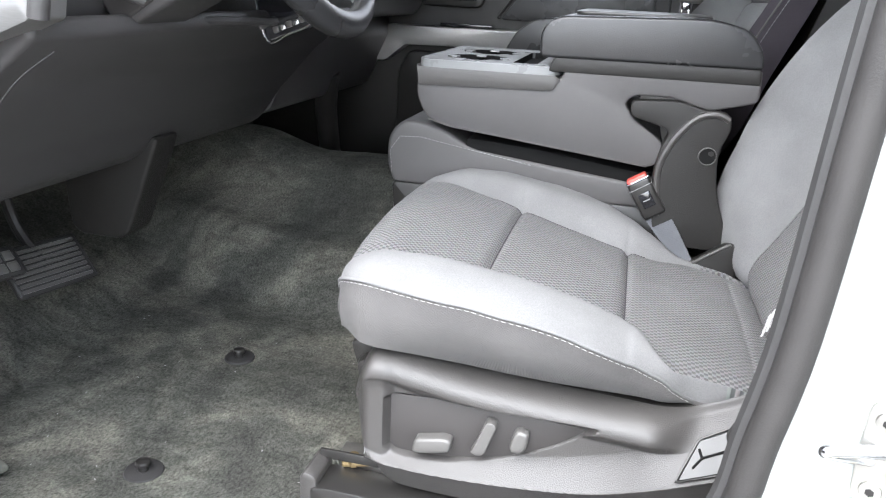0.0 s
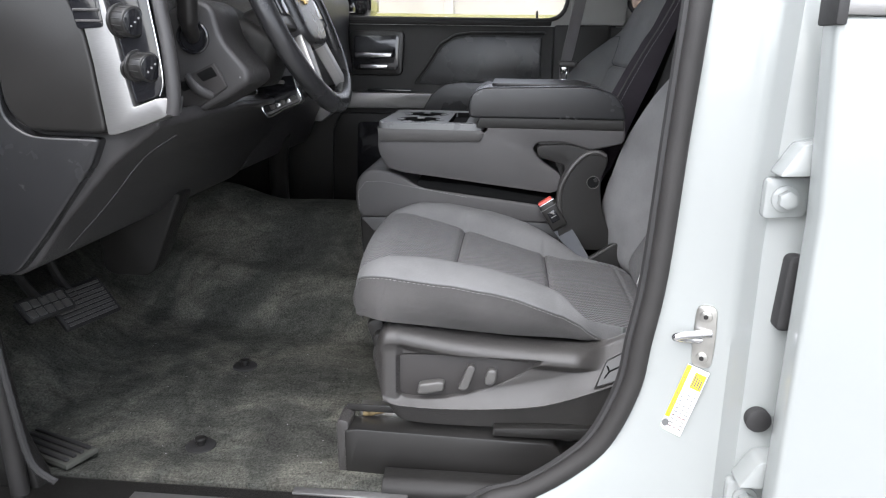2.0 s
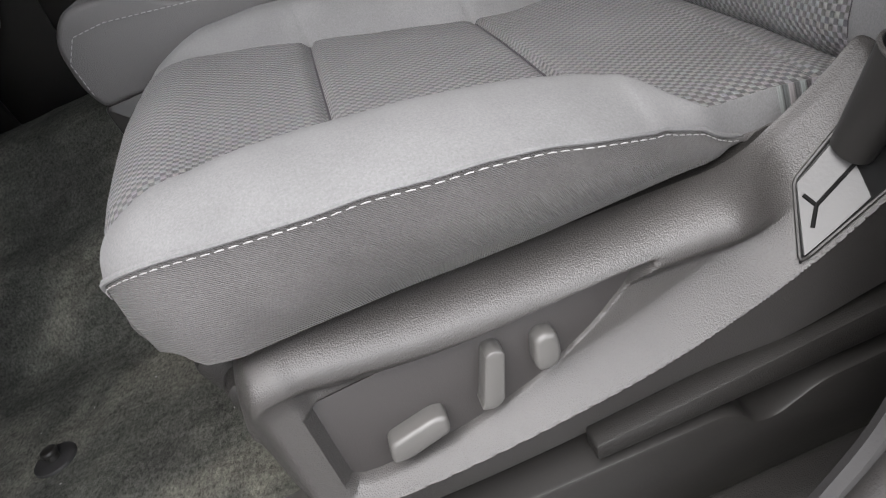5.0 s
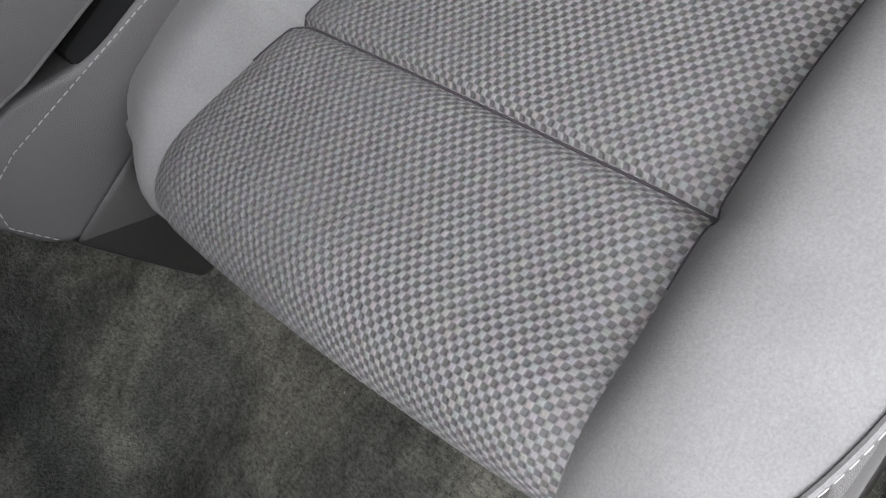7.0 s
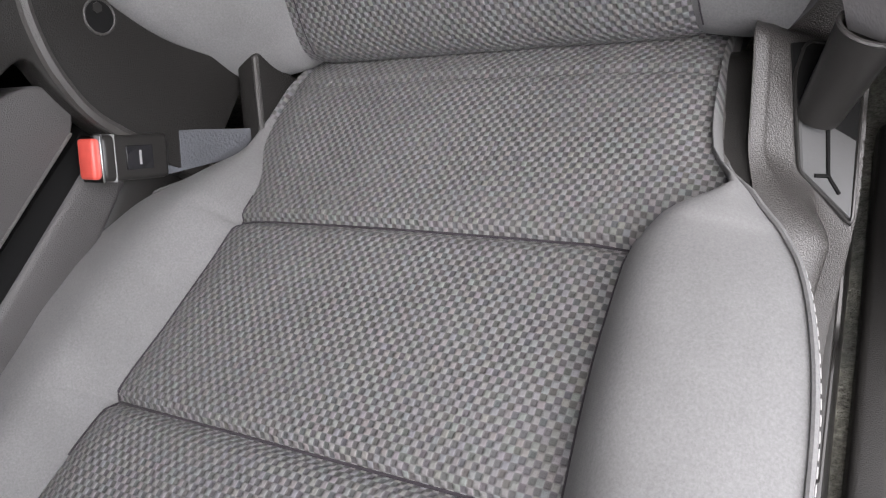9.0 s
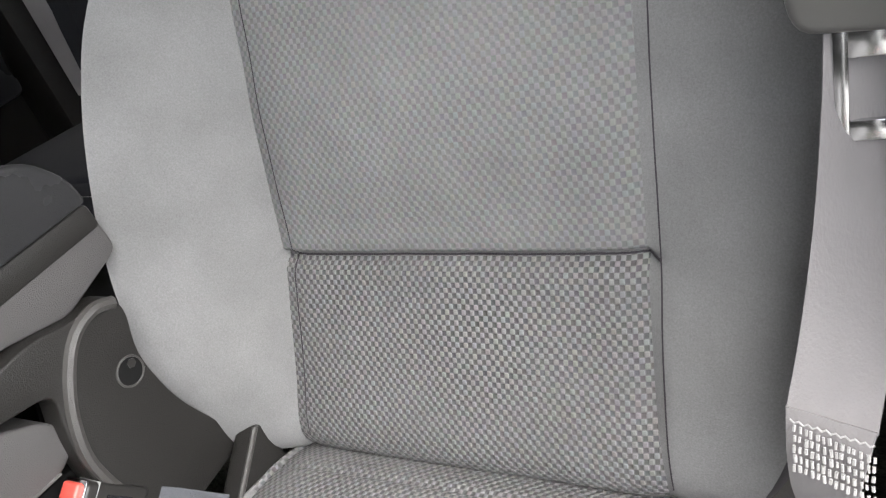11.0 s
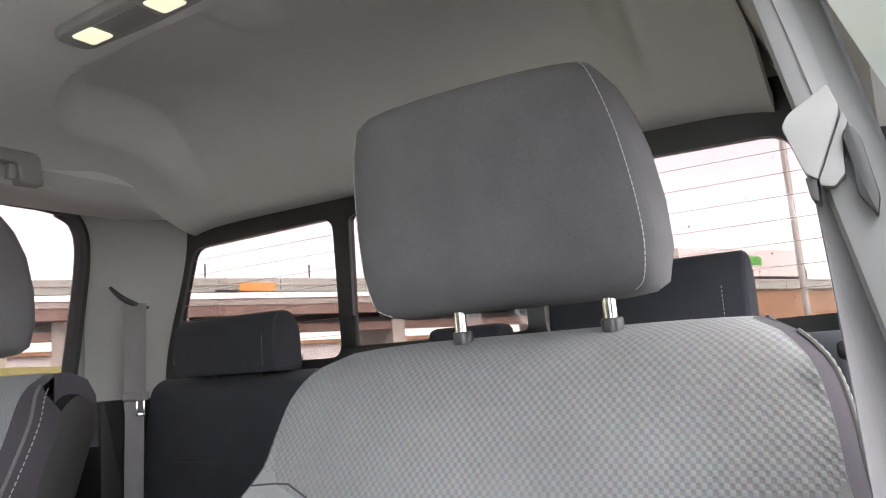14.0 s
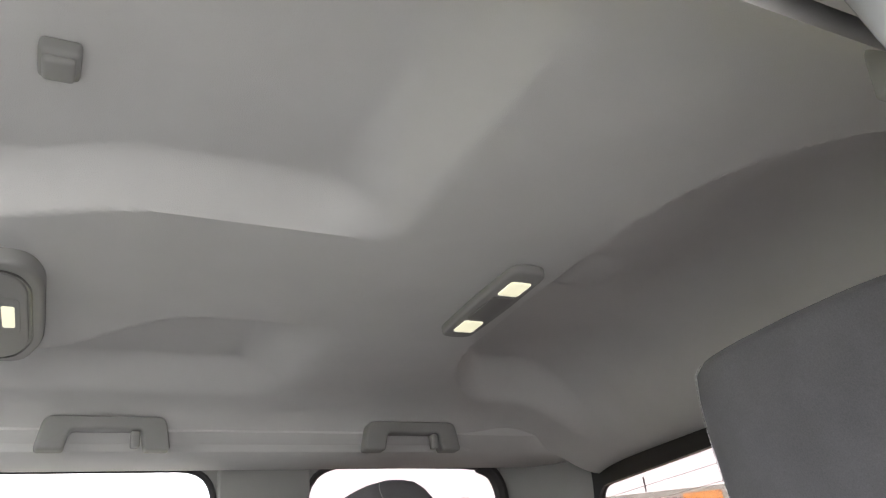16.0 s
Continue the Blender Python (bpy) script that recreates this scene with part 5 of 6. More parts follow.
tagged(passenger_seat, "dark grey cloth passenger seat beside the console")

side_cover = part("side_cover", shield_mesh(), M_SHIELD, driver_seat, "grained charcoal plastic side cover")
INSET = Matrix.Translation((-.002, .015, -.009))
part("switch_panel", moved(prism(fillet([(-.087, .236), (0, .2395), (.10, .2415), (.157, .2395), (.145, .2275), (.110, .202), (.06, .178), (0, .163), (-.05, .159), (-.070, .161), (-.082, .171)], .006), -.2735, -.258, "y", .0015), INSET), M_PANEL, side_cover, "smooth brown-grey switch panel")


def rocker(name, outline, lean, proud=.016):
    bm = prism(fillet(outline, .005), -.2740 - proud + .003, -.268, "y", .004, 3)
    return part(name, moved(bm, INSET), M_SWITCH, side_cover, "satin grey power seat switch")


rocker("slide_switch", [(-.049, .172), (-.046, .189), (-.012, .196), (-.002, .194), (-.004, .179), (-.037, .171)], 0, .018)
rocker("recline_switch", [(.020, .186), (.023, .190), (.036, .226), (.042, .228), (.049, .224), (.037, .186), (.029, .182)], 0, .018)
rocker("lumbar_switch", [(.066, .193), (.064, .200), (.069, .219), (.076, .222), (.085, .219), (.084, .201), (.078, .192)], 0, .016)
# pocket for the outer belt end: a sheet on the wing, inner shade put into its colour


def pocket_at(a, b, lift=.0014):
    """Place in the belt pocket: a from its front to its rear, b from its outer to its inner side."""
    x0, x1 = .240 + .022 * b, .352 - .018 * b * b
    return wing(x0 + (x1 - x0) * a, .05 + .50 * b + .14 * a * b, lift)


pocket = part("belt_pocket", sheet(lambda a, b: pocket_at(a, b), spans(0, 1, 14), spans(0, 1, 10), (0, .001, 0)), M_WELL, side_cover, "near-black sheet painted as the shaded pocket for the belt end")
part("pocket_rim", tube([pocket_at(a, b, .0018) for a, b in fillet([(0, 0), (0, 1), (.75, 1.0), (1, .80), (1, 0)], .08)], .0013, 6, True), M_SMOOTH, pocket)
part("pocket_insert", sheet(lambda a, b: pocket_at(a, b, .0026), spans(.03, .46, 8), spans(.05, .93, 8), (0, .002, 0)), M_INSERT, pocket, "satin grey pocket insert")
# slits are raised black tubes, their shade put into the colour
for (xa, sa), (xb, sb) in (((.46, .50), (.15, .47)), ((.15, .47), (.10, .27)), ((.15, .47), (.07, .72))):
    part("slit", tube([pocket_at(xa, sa, .0030), pocket_at(xb, sb, .0030)], .0014, 6), M_WELL, pocket)

# seat rail with its long cover
rail = thing("seat_rail_cover", (.05, -.25, 0), "long black plastic cover over the seat rail on the carpet", "seat rail")
part("rail_cover", prism(fillet([(-.172, .004), (-.174, .094), (-.150, .097), (.172, .090), (.186, .084), (.196, .070), (.212, .068), (.250, .082), (.34, .084), (.34, .004)], [.004, .006, .004, .02, .01, .01, .01, .01, .004, .004]), -.286, -.232, "y", .006), M_SMOOTH, rail)
part("end_cap", prism(fillet([(-.186, .012), (-.189, .104), (-.182, .114), (-.166, .108), (-.166, .010)], .006), -.284, -.228, "y", .006), M_SHIELD, rail, "charcoal plastic end cap")
part("rail", rbox((-.160, -.226, .004), (.34, -.196, .108), .003), M_STEEL, rail, "bare steel rail")
part("rail_lip", rbox((-.178, -.242, .108), (-.09, -.238, .121), .001), M_SMOOTH, rail)
part("bolt", merged(rod((-.150, -.234, .1005), (-.118, -.234, .108), .0055, 10, .001), rod((-.136, -.234, .100), (-.136, -.234, .116), .0075, 8, .001), rod((-.118, -.234, .106), (-.108, -.234, .110), .004, 8)), M_BRASS, rail, "brass-coloured bolt")
part("lower_trim", prism(fillet([(.078, .098), (.080, .112), (.34, .126), (.34, .098)], .003), -.284, -.262, "y", .002), M_PLASTIC, rail)
rail2 = thing("seat_rail", (.05, .22, 0), "steel seat rail on the inner side", "seat rail")
part("rail", rbox((-.165, .19, .0), (.34, .235, .108), .004), M_SMOOTH, rail2)

# buckle on its stalk, between seat and console
buckle = thing("seat_belt_buckle", (.26, .225, .27), "black belt buckle with a red release button", "belt buckle")
bx, bz = Vector((-.40, 0, .62)).normalized(), Vector((.62, 0, .40)).normalized()
bm_ = Matrix(((bx.x, 0, bz.x, .192), (bx.y, 1, bz.y, .243), (bx.z, 0, bz.z, .368), (0, 0, 0, 1)))
part("buckle_body", moved(rbox((-.034, -.013, -.019), (.032, .013, .019), .005, 3), bm_), M_SMOOTH, buckle)
part("label_plate", moved(rbox((-.016, -.0142, -.010), (.010, -.012, .010), .0008), bm_), M_GLOSS, buckle)
part("text_bar", moved(rbox((-.004, -.0149, -.006), (-.002, -.0138, .006), .0002), bm_), M_THREAD_DIM, buckle)
part("seam", moved(rbox((.0195, -.0135, -.0195), (.0205, .0135, .0195), .0003), bm_), M_THREAD_DIM, buckle)
part("release_button", moved(rbox((.028, -.010, -.0165), (.0385, .010, .0165), .003, 3), bm_), M_RED, buckle, "red release button")
part("button_rim", moved(rbox((.0305, -.0132, -.0192), (.033, .0132, .0192), .001), bm_), M_CHROME, buckle)
part("stalk", ribbon([(.213, .243, .338), (.235, .238, .310), (.262, .228, .275), (.285, .215, .252)], [(.016, 0, .010), (.014, 0, .009), (.010, 0, .007), (.006, 0, .004)], .010), M_STALK, buckle, "blue-grey webbing stalk")

# outer belt: shoulder run, tongue and lap end
belt = thing("driver_seat_belt", (.40, -.31, .2), "grey lap and shoulder belt hanging beside the driver seat", "seat belt")
run = curve_through([(.398, -.316, .985), (.398, -.322, .86), (.396, -.327, .66), (.384, -.322, .55), (.352, -.312, .465), (.318, -.303, .418)], 6)
part("webbing", ribbon(run, [(.008 - .015 * step(.45, 1, i / (len(run) - 1)), -.0235, 0) for i in range(len(run))], .0018), M_BELT, belt)
run2 = curve_through([(.319, -.303, .420), (.309, -.300, .396), (.307, -.298, .366), (.312, -.298, .336), (.316, -.297, .306)], 5)
part("sewn_end", ribbon(run2, [(-.007, -.0235 * (1 - .5 * i / (len(run2) - 1)), 0) for i in range(len(run2))], .004), M_BELT, belt)
rng_ = random.Random(31)
rows_ = []
for r_ in range(5):
    for c_ in range(14):
        y_ = -.3245 + .0031 * c_ + rng_.uniform(-.0005, .0005)
        x_ = .3078 - .0030 * r_ + .30 * (y_ + .303)
        z_ = .4172 - .0050 * r_ - .0004 * (13 - c_) + rng_.uniform(-.0006, .0006)
        long_ = rng_.uniform(.0026, .0042)
        rows_.append(tube([(x_, y_, z_), (x_ - .5 * long_, y_ + rng_.uniform(-.0004, .0004), z_ - long_)], rng_.uniform(.0008, .0012), 5))
part("stitching", merged(*rows_), M_THREAD, belt, "white bar-tack stitching")
part("stitch_edge", tube([(.3098 - .0012 * (i % 2) + .30 * (-.022 + .0024 * i), -.325 + .0024 * i, .4190 - .0010 * (i % 2)) for i in range(19)], .0007, 5), M_THREAD, belt, "scalloped white edge stitching")
sleeve_top, sleeve_low = Vector((.317, -.2975, .312)), Vector((.298, -.268, .246))
sleeve_axis = (sleeve_top - sleeve_low).normalized()
sa_ = sleeve_axis.cross(Vector((1, 0, 0))).normalized()
sb_ = sleeve_axis.cross(sa_)
ring_ = [sleeve_top + sa_ * (.0200 * math.cos(a)) + sb_ * (.0170 * math.sin(a)) for a in spans(0, 2 * math.pi, 28)[:-1]]
low_ring = [sleeve_low + (v - sleeve_top) * .74 for v in ring_]
sleeve = bmesh.new()
outer_ = [[sleeve.verts.new(a.lerp(b, f)) for a, b in zip(ring_, low_ring)] for f in (0, .12, .5, 1)]
inner_ = [[sleeve.verts.new(sleeve_top + (a.lerp(b, f) - sleeve_top) * .86 + sleeve_axis * -.001) for a, b in zip(ring_, low_ring)] for f in (0, .4)]
loops_ = outer_[::-1] + inner_
for a, b in zip(loops_, loops_[1:]):
    for k in range(len(a)):
        sleeve.faces.new((a[k], a[(k + 1) % len(a)], b[(k + 1) % len(a)], b[k]))
sleeve.faces.new(loops_[-1])
sleeve.faces.new(loops_[0][::-1])
bmesh.ops.recalc_face_normals(sleeve, faces=sleeve.faces[:])
sleeve_part = part("belt_sleeve", sleeve, M_SMOOTH, belt, "black plastic belt sleeve")
part("sleeve_rim", tube([sleeve_top + (v - sleeve_top) * .95 for v in ring_], .0017, 6, True), M_SHIELD, sleeve_part)
part("tongue_grip", prism(fillet([(-.334, .623), (-.291, .626), (-.285, .648), (-.296, .672), (-.372, .672), (-.380, .648), (-.372, .623)], .010), .378, .398, "x", .006, 3), M_SWITCH, belt, "grey plastic latch grip")
part("tongue_plate", moved(merged(rbox((.384, -.345, .585), (.3875, -.338, .650), .0006), rbox((.384, -.318, .585), (.3875, -.311, .650), .0006), rbox((.384, -.3385, .585), (.3875, -.3175, .597), .0006), rbox((.384, -.3385, .632), (.3875, -.3175, .650), .0006)), Matrix.Translation((0, .004, -.022))), M_CHROME, belt, "chrome latch plate with a slot")


# ---- centre console ----
console = thing("centre_console", (.05, .42, .2), "folded-down centre armrest with cup holders and a black vinyl lid", "console")
part("body", prism(fillet([(-.204, .546), (-.207, .50), (-.186, .463), (-.146, .452), (.190, .414), (.214, .430), (.205, .458), (.156, .492), (.140, .514), (.152, .528), (.21, .529), (.27, .512), (.34, .53), (.338, .578), (.05, .578), (.035, .546)], [.004, .02, .02, .02, .012, .012, .015, .02, .012, .012, .01, .01, .01, .004, .004, .004]), .250, .590, "y", .014, 3), M_CONSOLE_CLOTH, console, "dark cloth-covered body")
part("welt", tube([(x, .2505, z) for x, z in curve_through([(-.196, 0, 0)], 1) and [(-.185, .464), (-.146, .4535), (-.05, .443), (.08, .428), (.186, .416)]], .0016, 6), M_SIDE_CLOTH, console)
part("lid_base", prism(fillet([(.012, .556), (.022, .580), (.336, .580), (.338, .556)], .006), .248, .592, "y", .006), M_PLASTIC, console)
lid = part("lid", prism(fillet([(-.002, .578), (-.004, .612), (.006, .634), (.03, .644), (.26, .650), (.312, .636), (.334, .606), (.338, .580)], [.01, .02, .02, .03, .05, .03, .02, .008]), .244, .596, "y", .026, 4), M_LEATHER, console, "padded black vinyl lid")
part("stitching", stitches([(x, .2455, z) for x, z in [(.02, .622), (.10, .628), (.2, .632), (.27, .630), (.305, .615), (.326, .590)]], .004, .002, .0006), M_THREAD_DIM, lid)
part("lid_inset", prism(fillet([(.045, .29), (.045, .55), (.24, .55), (.26, .53), (.26, .31), (.24, .29)], .02), .6455, .6515, "z", .002), M_SMOOTH, lid)


def tray_plate():
    holes = []
    for cx, cy, r in ((-.122, .352, .056), (-.122, .488, .056)):
        holes.append([(cx + r * math.cos(2 * math.pi * i / 28), cy + r * math.sin(2 * math.pi * i / 28)) for i in range(28)])
    holes.append(fillet([(-.052, .29), (-.010, .29), (-.010, .55), (-.052, .55)], .008))
    outer = fillet([(-.206, .2465), (.032, .2465), (.032, .5935), (-.206, .5935)], .03, 6)
    b = frame_plate(outer, holes, .5495, .5625)
    for v in b.verts:
        v.co = Vector((v.co.y, v.co.z, v.co.x))
    bmesh.ops.recalc_face_normals(b, faces=b.faces[:])
    return b


part("cup_tray", tray_plate(), M_TRAY, console, "satin grey cup holder tray", angle=30)
part("tray_rim", tube([(x, y, .5612) for x, y in fillet([(-.204, .253), (.03, .253), (.03, .587), (-.204, .587)], .03, 6)], .0030, 6, True), M_TRAY, console)
part("tray_side", prism(fillet([(-.203, .521), (-.206, .555), (-.203, .5500), (.024, .5500), (.034, .545), (.022, .526)], .003), .2455, .5945, "y", .002), M_SHIELD, console)
# shallow wells and slot; near-black lining puts the shade of depth into colour
for cy in (.352, .488):
    cup = part("cup_well", rod((-.122, cy, .5502), (-.122, cy, .5510), .0555, 28), M_WELL, console, "shallow cup well painted near-black for the shade of depth")
    part("well_wall", sheet(lambda a, z, cy=cy: (-.122 + .0553 * math.cos(a), cy + .0553 * math.sin(a), z), spans(0, 2 * math.pi, 28), [.548, .5622], None), M_WELL, cup)
    for k in range(5):
        a_ = 2 * math.pi * k / 5 + .4
        part("finger", moved(rbox((.040, -.009, .001), (.057, .009, .0042), .002), Matrix.Translation((-.122, cy, .5580)) @ Euler((0, 0, a_)).to_matrix().to_4x4()), M_TRAY, cup)
part("slot_wall", sheet(lambda u, z: (-.0515, .29 + .26 * u, z) if u <= 1 else (-.0515 + .041 * (u - 1), .5495, z), spans(0, 2, 12), [.548, .5622], None), M_WELL, console)
part("slot_floor", rbox((-.052, .29, .5502), (-.010, .55, .5510), 0), M_WELL, console)
hingep = part("hinge_cover", prism(fillet([(.150, .522), (.225, .526), (.262, .514), (.300, .512), (.306, .490), (.291, .450), (.297, .388), (.322, .325), (.335, .29), (.21, .29), (.196, .405), (.203, .448), (.216, .480), (.150, .498)], [.012, .02, .02, .01, .02, .04, .04, .02, .005, .005, .03, .02, .02, .012]), .236, .262, "y", .006, 3), M_PLASTIC, console, "black plastic hinge cover")
part("hinge_lip", tube(curve_through([(.300, .2375, .502), (.280, .2365, .510), (.254, .2365, .503), (.230, .2365, .478), (.212, .2365, .445), (.204, .2375, .405), (.212, .240, .34)], 6), .0058, 8), M_SHIELD, hingep)
# black disc proud of the cover; the hole's shade is put into its colour
well_ = part("bolt_well", rod((.276, .2354, .444), (.276, .240, .444), .0135, 24), M_WELL, hingep, "near-black disc painted as the shaded bolt hole")
part("well_rim", tube([(.276 + .0135 * math.cos(a), .2354, .444 + .0135 * math.sin(a)) for a in spans(0, 6.283, 24)[:-1]], .0011, 6, True), M_SHIELD, well_)
part("bolt", rod((.281, .2345, .449), (.281, .238, .449), .0045, 6), M_SMOOTH, hingep)

mid = thing("centre_seat_cushion", (0, .42, .15), "grey cloth middle seat cushion under the folded armrest", "seat cushion")
part("pad", prism(fillet([(-.262, .37), (-.262, .425), (-.235, .456), (-.165, .449), (-.115, .415), (.24, .375), (.24, .34), (-.25, .34)], [.02, .02, .03, .03, .03, .02, .01, .01]), .268, .572, "y", .022, 4), M_CONSOLE_CLOTH, mid)
part("front_facing", prism(fillet([(-.255, .342), (-.245, .20), (-.10, .16), (.24, .16), (.24, .342)], .01), .272, .568, "y", .01), M_SMOOTH, mid)
part("stitching", stitches([(x, .266, z) for x, z in [(-.252, .36), (-.256, .400), (-.238, .425), (-.20, .427), (-.10, .411), (.0, .395)]], .005, .0022, .0006), M_THREAD_DIM, mid)
part("stitching", stitches([(-.264, .29, .405), (-.266, .42, .407), (-.264, .55, .405)], .005, .0022, .0006), M_THREAD_DIM, mid)
# near-black strip set in the gap below the armrest
part("gap_strip", prism(fillet([(-.125, .408), (-.118, .432), (.0, .424), (.24, .392), (.24, .370)], .006), .272, .568, "y", .004), M_WELL, mid, "near-black strip in the gap under the armrest")
part("pedestal", rbox((-.20, .29, .05), (.24, .55, .17), .01), M_PLASTIC, mid)
tie = thing("recliner_cover", (.30, .20, .27), "black plastic recliner cover at the seat hinge", "hinge cover")
part("cover", prism(fillet([(.255, .262), (.330, .315), (.345, .315), (.345, .235), (.255, .240)], .008), .205, .232, "y", .008, 3), M_PLASTIC, tie)
# paler tube painted in as the highlight along the cover's edge
part("highlight_edge", tube(curve_through([(.258, .2065, .262), (.292, .2045, .289), (.330, .2065, .314)], 5), .0032, 8), M_SHIELD, tie)


# ---- dashboard ----
dash = thing("dashboard", (-.6, .42, .5), "charcoal moulded dashboard with silver trim", "dashboard")
part("upper_body", prism(fillet([(-1.22, .97), (-.62, .96), (-.50, .93), (-.462, .86), (-.468, .74), (-.455, .645), (-.48, .60), (-1.22, .60)], .02), -.372, 1.19, "y", .008), M_DASH, dash)
part("lower_panel", prism(fillet([(-1.0, .61), (-.50, .605), (-.425, .632), (-.415, .612), (-.50, .548), (-.585, .455), (-.632, .392), (-.665, .372), (-.72, .372), (-1.0, .42)], .014), -.368, .52, "y", .012, 3), M_DASH, dash, "charcoal knee panel under the column")
part("glovebox_panel", prism(fillet([(-1.1, .61), (-.56, .605), (-.55, .55), (-.62, .40), (-.72, .37), (-1.1, .40)], .014), .53, 1.18, "y", .012), M_DASH, dash)
part("end_cap", prism(fillet([(-.580, .965), (-.522, .789), (-.502, .744), (-.494, .699), (-.483, .606), (-.500, .602), (-.605, .605), (-.632, .635), (-.665, .965)], [.01, .004, .004, .004, .008, .015, .03, .03, .01]), -.396, -.36, "y", .006, 3), M_SMOOTH, dash, "smooth dark end cap")
part("end_surround", prism(fillet([(-.80, .965), (-.66, .965), (-.640, .62), (-.605, .596), (-.498, .594), (-.515, .555), (-.60, .445), (-.655, .380), (-.80, .38)], [.01, .01, .04, .02, .01, .01, .01, .02, .01]), -.390, -.352, "y", .008, 3), M_LEATHER, dash, "grained lower end panel")
part("silver_bezel", prism(fillet([(-.575, .965), (-.517, .789), (-.497, .744), (-.489, .699), (-.478, .601), (-.465, .602), (-.426, .615), (-.389, .630), (-.384, .655), (-.402, .654), (-.437, .641), (-.444, .676), (-.454, .73), (-.467, .79), (-.505, .965)], .004), -.402, -.352, "y", .004), M_SILVER, dash, "brushed silver instrument trim")
part("switch_plate", prism(fillet([(-.504, .965), (-.466, .79), (-.453, .73), (-.443, .676), (-.436, .644), (-.402, .656), (-.392, .677), (-.397, .716), (-.407, .791), (-.43, .965)], .008), -.397, -.35, "y", .004), M_GLOSS, dash, "gloss black switch plate")
part("plate_rim", tube(curve_through([(-.384, -.395, .632), (-.380, -.395, .66), (-.384, -.392, .72), (-.395, -.388, .79), (-.42, -.38, .965)], 6), .010, 10), M_DASH, dash)
part("chrome_line", tube(curve_through([(-.398, -.400, .657), (-.392, -.400, .678), (-.396, -.398, .72), (-.407, -.396, .79), (-.432, -.39, .96)], 6), .0012, 6), M_CHROME, dash)
KN = Vector((.90, -.42, -.06)).normalized()
for kx, kz, r_ in ((-.446, .757, .0205), (-.428, .697, .0195), (-.440, .693, .012)):
    k0 = Vector((kx, -.396, kz))
    kn = part("rotary_knob", rod(k0, k0 + KN * .027, r_, 28, .003), M_SMOOTH, dash, "black rotary knob")
    part("knob_ring", rod(k0 - KN * .002, k0 + KN * .003, r_ + .0030, 28, .001), M_SMOOTH, kn)
    part("face_ring", rod(k0 + KN * .024, k0 + KN * .0276, r_ * .86, 24, .0006), M_GLOSS, kn)
    s1 = KN.orthogonal().normalized()
    s2 = KN.cross(s1)
    for i in range(14):
        a_ = 2 * math.pi * i / 14
        o_ = (s1 * math.cos(a_) + s2 * math.sin(a_)) * r_
        part("grip_rib", rod(k0 + o_ + KN * .005, k0 + o_ + KN * .024, .0007, 5), M_RUBBER, kn)
    for i in range(3):
        part("icon_mark", rod(k0 + KN * .0272 + s1 * (.008 * (i - 1)), k0 + KN * .0282 + s1 * (.008 * (i - 1)), .0016, 6), M_THREAD, kn)
part("vent_well", prism(fillet([(-.506, .745), (-.468, .748), (-.480, .85), (-.530, .85)], .006), -.4035, -.39, "y", .001), M_GLOSS, dash)
for i in range(6):
    part("vent_slat", rbox((-.506 - .003 * i, -.4065, .7545 + .0145 * i), (-.470 - .002 * i, -.392, .7580 + .0145 * i), .001), M_SHIELD, dash)
part("lower_lip", tube(curve_through([(-.428, -.335, .622), (-.470, -.25, .610), (-.455, -.15, .612), (-.425, -.05, .618), (-.412, .05, .616), (-.412, .20, .612)], 6), .007, 8), M_DASH, dash)
part("panel_seam", tube(curve_through([(-.392, -.371, .600), (-.445, -.371, .564), (-.504, -.371, .497), (-.576, -.371, .423)], 6), .0008, 5), M_RUBBER, dash)
hood = part("column_surround", prism(fillet([(-.520, .745), (-.430, .800), (-.392, .790), (-.380, .736), (-.338, .688), (-.336, .668), (-.370, .645), (-.431, .613), (-.469, .636), (-.520, .690)], [.01, .01, .02, .02, .016, .012, .01, .01, .01, .01]), -.205, -.09, "y", .010, 4), M_DASH, dash, "charcoal panel round the column")
part("release_panel", prism(fillet([(-.468, .662), (-.393, .699), (-.372, .660), (-.433, .620), (-.448, .624)], .006), -.2085, -.19, "y", .003, 3), M_PANEL, hood, "brown-grey brake release plate")
# raised near-black chips stand in for the shade of the recess slots
part("slot", prism(fillet([(-.457, .664), (-.436, .671), (-.428, .659), (-.447, .651)], .002), -.2098, -.20, "y", .0004), M_WELL, hood)
part("slot", prism(fillet([(-.424, .680), (-.398, .692), (-.389, .678), (-.413, .668)], .002), -.2098, -.20, "y", .0004), M_WELL, hood)
part("release_lever", tube(curve_through([(-.437, -.212, .678), (-.428, -.222, .668), (-.413, -.226, .655), (-.397, -.214, .645)], 5), [.005 + .0035 * math.sin(math.pi * i / 18) for i in range(16)], 10, False, .75), M_DASH, hood)
part("screw_mark", rod((-.352, -.206, .676), (-.352, -.2045, .676), .0016, 8), M_THREAD_DIM, hood)
part("cluster_hood", prism(fillet([(-.62, .80), (-.50, .80), (-.485, .97), (-.62, .97)], .01), -.24, .24, "y", .01), M_GLOSS, dash)
MODE = [(-0.449, 0.657), (-0.426, 0.579), (-0.346, 0.612), (-0.36, 0.667)]
mode = part("mode_panel", prism(fillet(MODE, .006), 0.14, 0.17, "y", .004), M_GLOSS, dash, "gloss black switch row with a chrome rim")
part("chrome_rim", tube(curve_through([(-0.446, 0.138, 0.653), (-0.424, 0.138, 0.583), (-0.386, 0.138, 0.597), (-0.349, 0.138, 0.615), (-0.355, 0.138, 0.639)], 5), .0017, 6), M_CHROME, mode)
